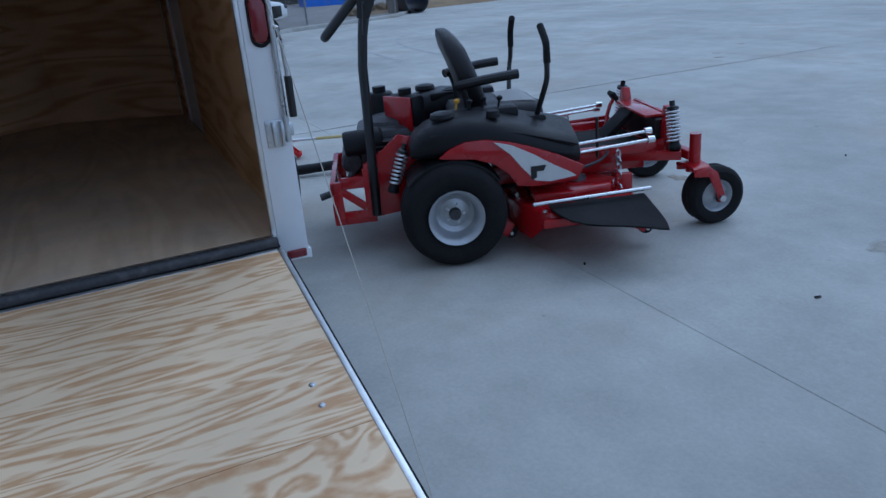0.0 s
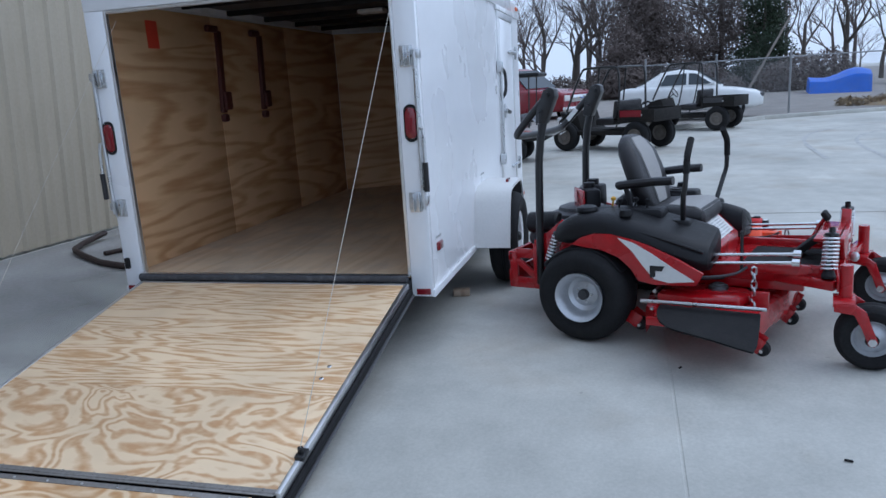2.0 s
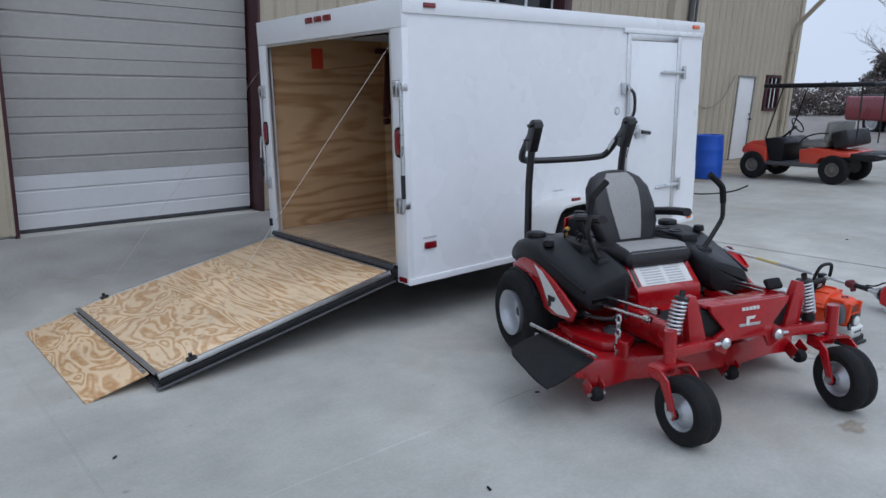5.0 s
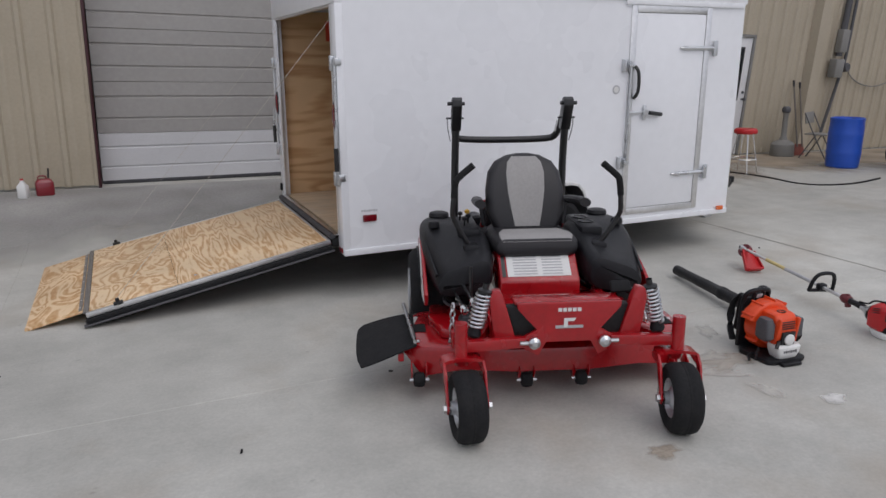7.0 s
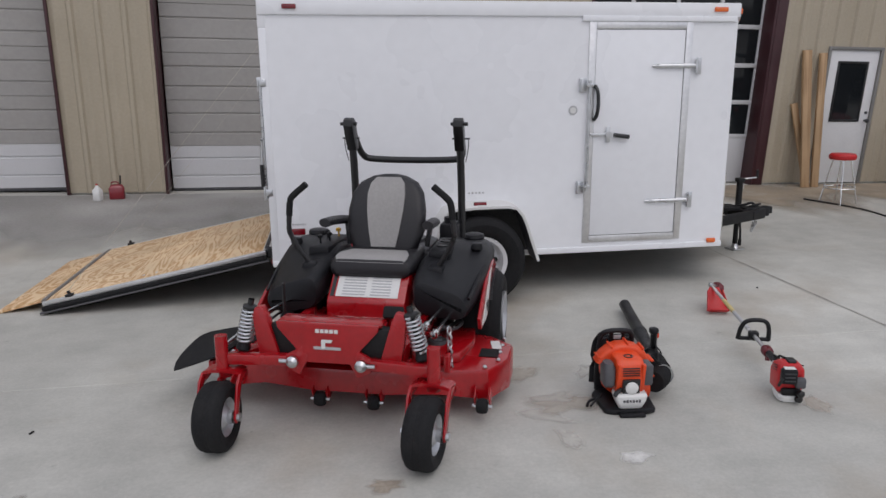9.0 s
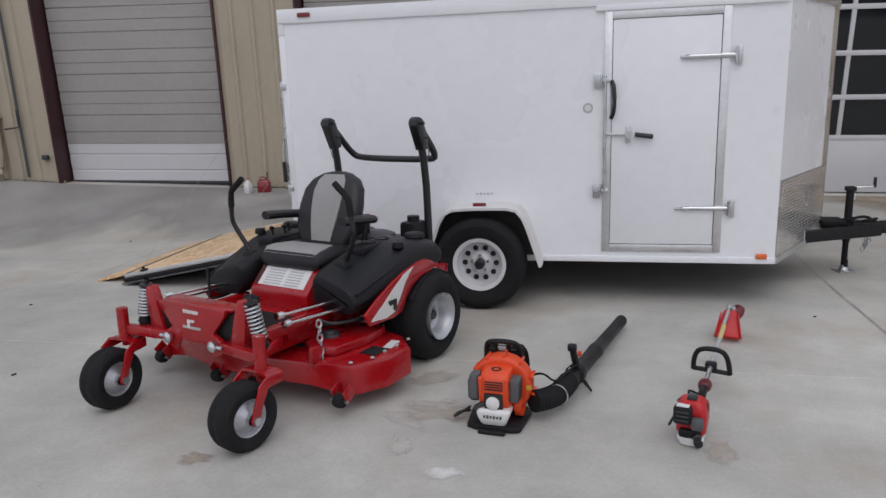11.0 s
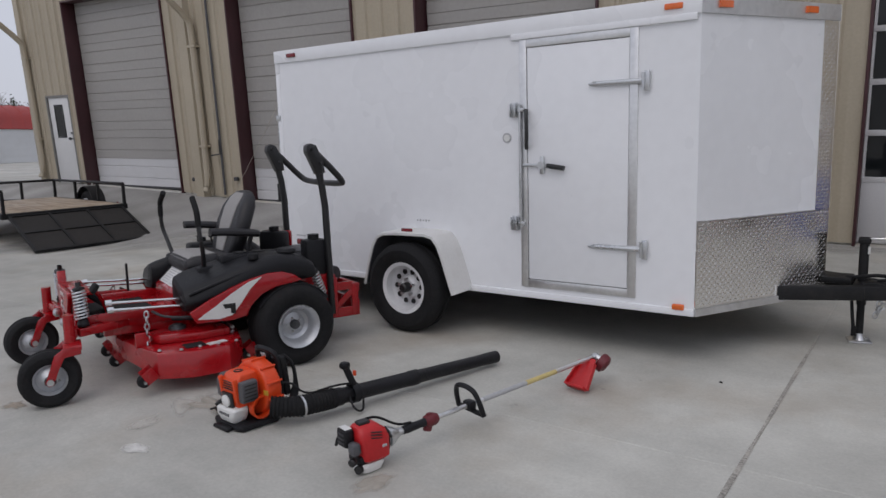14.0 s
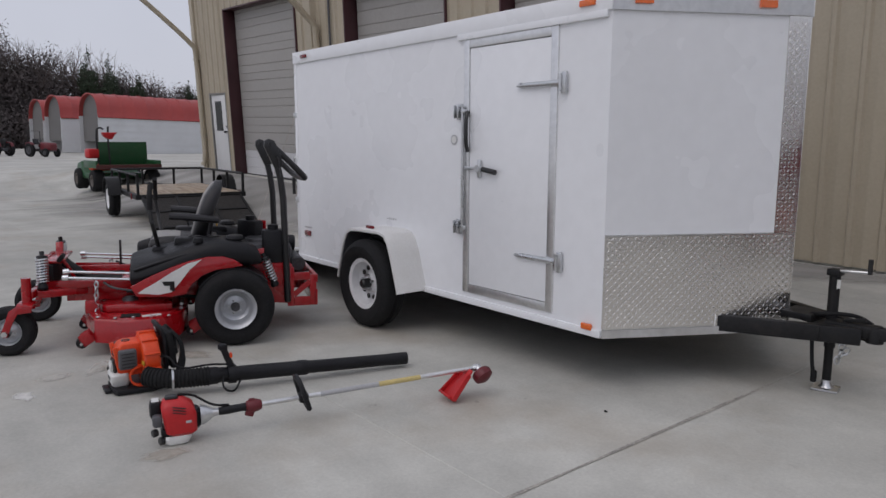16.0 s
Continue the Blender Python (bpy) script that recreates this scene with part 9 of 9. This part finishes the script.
for k in range(9):
    u = k / 8
    h = 0.95 + 0.12 * math.sin(u * 7) - 0.3 * u * u
    secs.append([(0.9, -1.5 + 3.0 * u, 0.0), (0.75, -1.5 + 3.0 * u, h * 0.8), (0.3, -1.5 + 3.0 * u, h), (-0.3, -1.5 + 3.0 * u, h * 0.95), (-0.8, -1.5 + 3.0 * u, h * 0.75), (-0.95, -1.5 + 3.0 * u, 0.0)])
loft(t, secs)
solid("tarpaulin", t, M_TARP, "stack under a bright blue tarpaulin on the gravel", "tarpaulin", m=on(33.0, -10.3, -8) @ Matrix.Diagonal((1, 0.82, 1.05, 1)))
for x, y, h in ((45.0, -27.2, 4.6), (41.5, -26.7, 8.0)):
    t = B()
    rod(t, (0, 0, -0.2), (0.05, 0, h), 0.1, 0.07, seg=10)
    solid("utility_pole", t, M_GREYWOOD, "thin grey pole standing in the far brush", "utility pole", m=on(x, y))
yl = thing("yellow_loader", "small yellow loader far across the yard", "loader", on(38.4, -27.9, 130) @ Matrix.Scale(0.6, 4))
t = B()
prism(t, [(-1.6, 0.5), (1.2, 0.5), (1.5, 0.9), (0.4, 1.2), (0.2, 2.2), (-1.0, 2.2), (-1.6, 1.3)], 1.6, upright(0.0), bevel=0.08)
part("body", t, M_YELLOW, yl)
t = B()
prism(t, [(0.4, 1.0), (2.6, 0.3), (3.2, 0.1), (3.2, 0.8), (2.6, 0.6), (0.4, 1.3)], 1.7, upright(0.0), bevel=0.05)
part("bucket_arm", t, M_YELLOW, yl)
for s in (-1, 1):
    for x in (1.0, -1.0):
        simple_wheel(yl, (x, s * 0.9, 0.5), 0.5, 0.35, 0.25, M_YELLOW)

# ---- arched sheds ---- (long axis along local x)
def shed(m, label, length):
    s_ = thing("arched_shed", label, "shed", m, group="red-roofed sheds")
    w, h, top = 2.0, 2.78, 4.37
    pts = [(-w - 0.15, h - 0.15)] + [(-w * math.cos(math.pi * k / 14), h + 0.12 + (top - h - 0.12) * math.sin(math.pi * k / 14) ** 0.85) for k in range(15)] + [(w + 0.15, h - 0.15)]
    t = B()
    rings = []
    n = int(length / 0.9)
    for k in range(n + 1):
        x = length * k / n
        for d, up in ((-0.06, 0.0), (-0.03, 0.045), (0.03, 0.045), (0.06, 0.0)):
            if 0 <= x + d <= length:
                rings.append([(x + d, y, z + up) for y, z in pts] + [(x + d, y * 0.985, z - 0.06) for y, z in reversed(pts)])
    loft(t, rings)
    part("roof", t, M_ROOFRED, s_)
    for sg in (-1, 1):
        t = B()
        n = 12
        face = []
        for k in range(n):
            z0, z1 = h * k / n, h * (k + 1) / n
            d = 0.045 if k % 2 else 0.02
            face += [(sg * (w + d), z0), (sg * (w + d), z1)]
        prism(t, [(sg * (w - 0.02), 0.0)] + face + [(sg * (w - 0.02), h)], length - 0.1, facing(length / 2))
        part("side_wall", t, M_SHEDWHITE, s_)
    t = B()
    prism(t, [(-w, 0), (w, 0), (w, h + 0.2), (w * 0.7, h + 0.75), (0, top - 0.05), (-w * 0.7, h + 0.75), (-w, h + 0.2)], 0.06, facing(length - 0.1))
    part("end_wall", t, M_SHEDWHITE, s_)
    t = B()
    prism(t, [(-w * 0.97, 0.9), (w * 0.97, 0.9)] + [(-y * 0.97, z - 0.08) for y, z in pts[1:-1]], 0.06, facing(0.35))
    part("gable", t, M_SHEDEND, s_, "grey corrugated gable over an open foot, shade painted into it")
    return s_


shed(pose(-51.3, 9.9, 0.5, 0, 0, 95) @ pose(0, 0, 0, 0, 1.2, 0), "long shed with arched red metal roof and white siding", 20.0)
shed(pose(-59.0, 9.0, 0.5, 0, 0, 95) @ pose(0, 0, 0, 0, 1.2, 0) @ Matrix.Scale(1.04, 4), "arched shed with red metal roof, grey gable end", 14.0)
shed(pose(-66.6, 9.1, 0.5, 0, 0, 95) @ pose(0, 0, 0, 0, 1.2, 0) @ Matrix.Scale(1.04, 4), "arched shed with red metal roof, grey gable end", 14.0)
for k, (x, y, turn) in enumerate(((-43.0, 5.4, 25), (-50.0, 3.0, 70), (-57.0, 4.0, 140), (-46.5, 3.5, 210))):
    mm = thing("tractor", "small dark red tractor parked in front of the sheds", "tractor", pose(x, y, ground_z(x, y), 0, 0, turn) @ Matrix.Scale(0.8, 4), group="tractors by the sheds")
    t = B()
    prism(t, [(0.1, 0.55), (1.35, 0.5), (1.4, 0.95), (1.3, 1.05), (0.2, 1.1)], 0.55, upright(0.0), bevel=0.06)
    part("hood", t, M_DARKRED, mm)
    t = B()
    prism(t, [(-0.9, 0.4), (1.3, 0.4), (1.3, 0.55), (0.1, 0.62), (-0.9, 0.62)], 0.5, upright(0.0), bevel=0.03)
    part("chassis", t, M_STEELDARK, mm)
    t = B()
    box(t, (-0.5, 0, 0.98), (0.4, 0.45, 0.1), bevel=0.04)
    box(t, (-0.72, 0, 1.18), (0.1, 0.45, 0.36), (0, -10, 0), bevel=0.04)
    part("seat", t, M_VINYLBLACK, mm)
    t = B()
    rod(t, (0.15, 0, 1.05), (-0.1, 0, 1.3), 0.02, seg=8)
    tube(t, [Vector((-0.11, 0, 1.31)) + Vector((0.1 * math.sin(q), 0.17 * math.cos(q), 0.1 * math.sin(q))) for q in [2 * math.pi * i / 12 for i in range(13)]], 0.014, 6, 0)
    part("steering_wheel", t, M_BLACK, mm)
    t = B()
    tube(t, [(-0.85, -0.5, 0.6), (-0.9, -0.5, 1.95), (-0.9, 0.5, 1.95), (-0.85, 0.5, 0.6)], 0.03, 8, 0)
    part("roll_bar", t, M_BLACK, mm)
    for s in (-1, 1):
        t = B()
        prism(t, [(-1.05, 0.75), (-0.95, 1.05), (-0.55, 1.12), (-0.2, 0.95), (-0.25, 0.9), (-0.55, 1.06), (-0.9, 1.0), (-1.0, 0.75)], 0.26, upright(s * 0.55), bevel=0.01)
        part("fender", t, M_DARKRED, mm)
        simple_wheel(mm, (-0.6, s * 0.58, 0.52), 0.52, 0.28, 0.28, M_STEELDARK, seg=18)
        simple_wheel(mm, (1.0, s * 0.48, 0.32), 0.32, 0.2, 0.17, M_STEELDARK, seg=16)


# ---- trees ----
def grow(rng, verts, faces, twigs, p, d, length, r, level, spread, max_level):
    """One limb as a tapered, slightly crooked prism, with its side limbs."""
    steps = 3 if level < 2 else 2
    sides = (7, 6, 5, 4, 3, 3)[min(level, 5)]
    target = twigs if level >= 3 else (verts, faces)
    vs, fs = target
    base = len(vs)
    q = Vector(p)
    dirn = Vector(d)
    pts = []
    for k in range(steps + 1):
        pts.append((q.copy(), dirn.copy(), r * (1 - 0.5 * k / steps)))
        q = q + dirn * (length / steps)
        dirn = (dirn + Vector((rng.uniform(-1, 1), rng.uniform(-1, 1), rng.uniform(-0.3, 0.8))) * 0.16).normalized()
    for c, dd, rr in pts:
        a = dd.cross(Vector((0.3, 0.9, 0.2))).normalized()
        b = a.cross(dd)
        for k in range(sides):
            t = 2 * math.pi * k / sides
            vs.append(tuple(c + a * rr * math.cos(t) + b * rr * math.sin(t)))
    for i in range(steps):
        for k in range(sides):
            fs.append((base + i * sides + k, base + i * sides + (k + 1) % sides, base + (i + 1) * sides + (k + 1) % sides, base + (i + 1) * sides + k))
    if level >= max_level:
        return
    n = rng.randint(3, 5) if level < 3 else rng.randint(2, 4)
    for i in range(n):
        u = rng.uniform(0.35, 1.0) if i else 1.0
        k = min(steps - 1, int(u * steps))
        f = u * steps - k
        c = pts[k][0].lerp(pts[k + 1][0], f)
        side = Vector((rng.uniform(-1, 1), rng.uniform(-1, 1), rng.uniform(-0.15, 0.6)))
        nd = (pts[k][1] * (0.85 if i else 1.3) + side.normalized() * spread).normalized()
        grow(rng, verts, faces, twigs, c, nd, length * rng.uniform(0.55, 0.78), pts[k][2] * rng.uniform(0.5, 0.7), level + 1, spread, max_level)


def bare_tree(seed, height, levels=5, spread=0.75, trunk=0.2):
    rng = random.Random(seed)
    v, f, tw = [], [], ([], [])
    grow(rng, v, f, tw, (0, 0, -0.2), (0, 0, 1), height * 0.36, trunk, 0, spread, levels)
    a = bpy.data.meshes.new("trunk")
    a.from_pydata(v, [], f)
    a.materials.append(M_BARK)
    b = bpy.data.meshes.new("crown")
    b.from_pydata(tw[0], [], tw[1])
    b.materials.append(M_TWIG)
    return a, b


def plant_tree(meshes, x, y, s, turn, label, name="bare_tree", group="bare trees beyond the yard"):
    e = thing(name, label, "tree", pose(x, y, ground_z(x, y) - 0.05, 0, 0, turn) @ Matrix.Scale(s, 4), group=group)
    for nm, me_ in zip(("trunk", "crown"), meshes):
        ob = new(nm, me_)
        ob.parent = e
    return e


TREES = [bare_tree(11, 11.0, 5, 0.8, 0.2), bare_tree(23, 12.0, 5, 0.7, 0.17), bare_tree(37, 10.0, 5, 0.95, 0.22)]
rng = random.Random(5)
for k, (x, y, s) in enumerate(((40, 9.6, 0.95), (45, 4.6, 1.1), (47, 2.6, 1.15), (46, 0.8, 1.05), (49, 1.8, 1.1), (49, -1.5, 1.1), (44.5, -13.5, 1.1), (47, -16.2, 0.9), (52, -9.5, 1.2), (56, -3, 1.2), (54, 2.0, 1.2), (48, -6.5, 1.2), (58, -14, 1.1), (58, 1.2, 1.1))):
    plant_tree(TREES[k % 3], x, y, s, rng.uniform(0, 360), "leafless grey-barked tree beyond the gravel lot")


def leaf_mass(rng, cells, leaf, count):
    """Small leaf clumps scattered through ellipsoids (x, y, z, rx, ry, rz), denser at the skin."""
    v, f = [], []
    tot = sum(c[3] * c[4] + c[4] * c[5] for c in cells)
    for cx, cy, cz, rx, ry, rz in cells:
        for _ in range(int(count * (rx * ry + ry * rz) / tot)):
            d = Vector((rng.gauss(0, 1), rng.gauss(0, 1), rng.gauss(0, 1))).normalized()
            k = rng.uniform(0.45, 1.0) ** 0.5 * rng.uniform(0.85, 1.12)
            c = Vector((cx + d.x * rx * k, cy + d.y * ry * k, cz + d.z * rz * k))
            a = Vector((rng.gauss(0, 1), rng.gauss(0, 1), rng.gauss(0, 1))).normalized()
            b = a.cross(d)
            if b.length < 0.1:
                continue
            b.normalize()
            s = leaf * rng.uniform(0.5, 1.4)
            i = len(v)
            v += [tuple(c - a * s), tuple(c + b * s * 0.5), tuple(c + a * s), tuple(c - b * s * 0.45)]
            f.append((i, i + 1, i + 2, i + 3))
    return v, f


def evergreen(seed, h, w, material, label, x, y, name="cedar_tree", count=5200, leaf=0.17):
    rg = random.Random(seed)
    cells = []
    for k in range(16):
        u = k / 15
        rr = w * (1 - u) ** 0.75 * rg.uniform(0.75, 1.1) + 0.15
        for _ in range(3 if u < 0.75 else 1):
            a = rg.uniform(0, 6.283)
            cells.append((rr * 0.5 * math.cos(a), rr * 0.5 * math.sin(a), 0.5 + h * u, rr * 0.62, rr * 0.62, h * 0.06 + 0.2))
    v, f = leaf_mass(rg, cells, leaf, count)
    e = thing(name, label, "tree", pose(x, y, ground_z(x, y), 0, 0, rg.uniform(0, 360)), group="evergreens beyond the yard")
    t = B()
    rod(t, (0, 0, -0.2), (0, 0, h * 0.8), 0.16, 0.04, seg=8)
    part("trunk", t, M_BARK, e)
    me_ = bpy.data.meshes.new("crown")
    me_.from_pydata(v, [], f)
    me_.materials.append(material)
    ob = new("crown", me_)
    ob.parent = e


evergreen(1, 7.2, 2.0, M_CEDAR, "dark green cedar behind the fence", 41.0, -8.4, count=15000, leaf=0.085)
evergreen(2, 8.6, 3.8, M_BROWNBRUSH, "broad brownish cedar behind the fence", 42.0, -2.6, count=30000, leaf=0.085)
evergreen(7, 9.6, 2.6, M_BROWNBRUSH, "tall brownish cedar behind the fence", 43.0, -1.2, count=17000, leaf=0.085)
evergreen(3, 11.5, 2.2, M_BROWNBRUSH, "tall brownish cedar behind the fence", 43.5, -6.4, count=17000, leaf=0.085)
evergreen(4, 7.0, 1.6, M_CEDAR, "dark green cedar behind the box van", 52.6, -23.0, count=9000, leaf=0.1)
evergreen(5, 3.4, 1.5, M_BROWNBRUSH, "low brown scrub behind the pickup", 42.5, 11.3, count=6000, leaf=0.09)
evergreen(6, 4.0, 2.0, M_BROWNBRUSH, "low brown scrub behind the fence", 38.0, -0.8, count=12000, leaf=0.085)


def brush_belt(name, material, label, pts, h, count, leaf, seed, wide=2.5):
    rg = random.Random(seed)
    cells = []
    for (xa, ya), (xb, yb) in zip(pts, pts[1:]):
        n = max(2, int(math.hypot(xb - xa, yb - ya) / wide))
        for k in range(n):
            u = (k + rg.random()) / n
            x, y = xa + (xb - xa) * u, ya + (yb - ya) * u
            hh = h * rg.uniform(0.55, 1.15)
            cells.append((x, y, ground_z(x, y) + hh * 0.45, wide * 0.8, wide * 0.8, hh * 0.55))
    v, f = leaf_mass(rg, cells, leaf, count)
    me_ = bpy.data.meshes.new(name)
    me_.from_pydata(v, [], f)
    me_.materials.append(material)
    tagged(new(name, me_), label, "brush", kind="stuff")


brush_belt("brush", M_BROWNBRUSH, "brown winter brush behind the fence", [(36, 14), (38, 4), (37, -2), (36.5, -8.5), (38, -11.5)], 1.9, 32000, 0.085, 3, 1.5)
brush_belt("brush", M_HAZEBRUSH, "grey winter thicket along the yard's far edge, haze painted into its colour", [(50, -19), (44.5, -25), (41.0, -29.5), (36, -34), (30, -40), (20, -46)], 2.1, 26000, 0.11, 4, 1.7)
brush_belt("brush", M_DRYGRASS, "dry weeds at the foot of the pole", [(23.6, -8.0), (24.6, -9.6), (26.5, -11.6)], 0.35, 1500, 0.08, 6, 0.6)


def far_woods(name, label, spots, seed, stout=1.0):
    """Distant winter wood: many bare trees in one mesh."""
    rg = random.Random(seed)
    v, f = [], []
    protos = []
    for sd in (61, 62, 63):
        tv, tf, tw = [], [], ([], [])
        grow(random.Random(sd), tv, tf, tw, (0, 0, -0.2), (0, 0, 1), 4.6, 0.2 * stout, 0, 0.8, 4)
        n = len(tv)
        protos.append((np.array(tv + tw[0]), tf + [tuple(i + n for i in q) for q in tw[1]]))
    allv, base = [], 0
    for x, y, s in spots:
        pv, pf = protos[rg.randrange(3)]
        a = rg.uniform(0, 6.283)
        rot = np.array([[math.cos(a), -math.sin(a), 0], [math.sin(a), math.cos(a), 0], [0, 0, 1]])
        q = pv @ rot.T * s + np.array([x, y, ground_z(x, y)])
        allv.append(q)
        f += [tuple(i + base for i in fc_) for fc_ in pf]
        base += len(pv)
    me_ = bpy.data.meshes.new(name)
    me_.from_pydata(np.concatenate(allv).tolist(), [], f)
    me_.materials.append(M_TWIG)
    tagged(new(name, me_), label, "woods", kind="stuff")


rg = random.Random(8)
def wood_top(y):
    """The wood behind the sheds falls away towards the building."""
    return 16.5 - 0.29 * max(0.0, min(28.0, y - 11))


spots = []
for k in range(64):
    y = 0.7 * k - 2 + rg.uniform(-2, 2)
    spots.append((-106 + rg.uniform(-8, 8), y, wood_top(y) / 10.6 * rg.uniform(0.85, 1.06)))
far_woods("woods", "leafless wood behind the sheds", spots, 9, 1.8)
cells = []
for k in range(130):
    y = rg.uniform(-6, 50)
    h = wood_top(y) * rg.uniform(0.55, 0.97)
    cells.append((-100 + rg.uniform(-4, 4), y, h * 0.5, 1.9, 1.9, h * 0.5))
for k in range(70):
    y = rg.uniform(-6, 50)
    cells.append((-94 + rg.uniform(-1, 1), y, 2.4, 1.8, 1.8, rg.uniform(2.2, 3.4)))
v, f = leaf_mass(rg, cells, 0.17, 190000)
me = bpy.data.meshes.new("brush")
me.from_pydata(v, [], f)
me.materials.append(M_DARKWOOD)
tagged(new("brush", me), "dark winter thicket behind the sheds", "brush", kind="stuff")
for k, (y, h) in enumerate(((20.5, 13.2), (23.0, 12.4), (26.5, 10.5), (33.5, 9.4), (37.0, 8.6), (40.5, 8.0))):
    evergreen(60 + k, h * 0.9, 3.0, M_CEDAR, "dark evergreen among the wood behind the sheds", -95.5, y, count=16000, leaf=0.13)
far_woods("woods", "leafless wood behind the yard", [(62 + rg.uniform(-4, 8), -34 + 1.6 * k + rg.uniform(-2, 2), rg.uniform(0.8, 1.1) * (0.42 if k < 9 else 1.0)) for k in range(30)], 10)
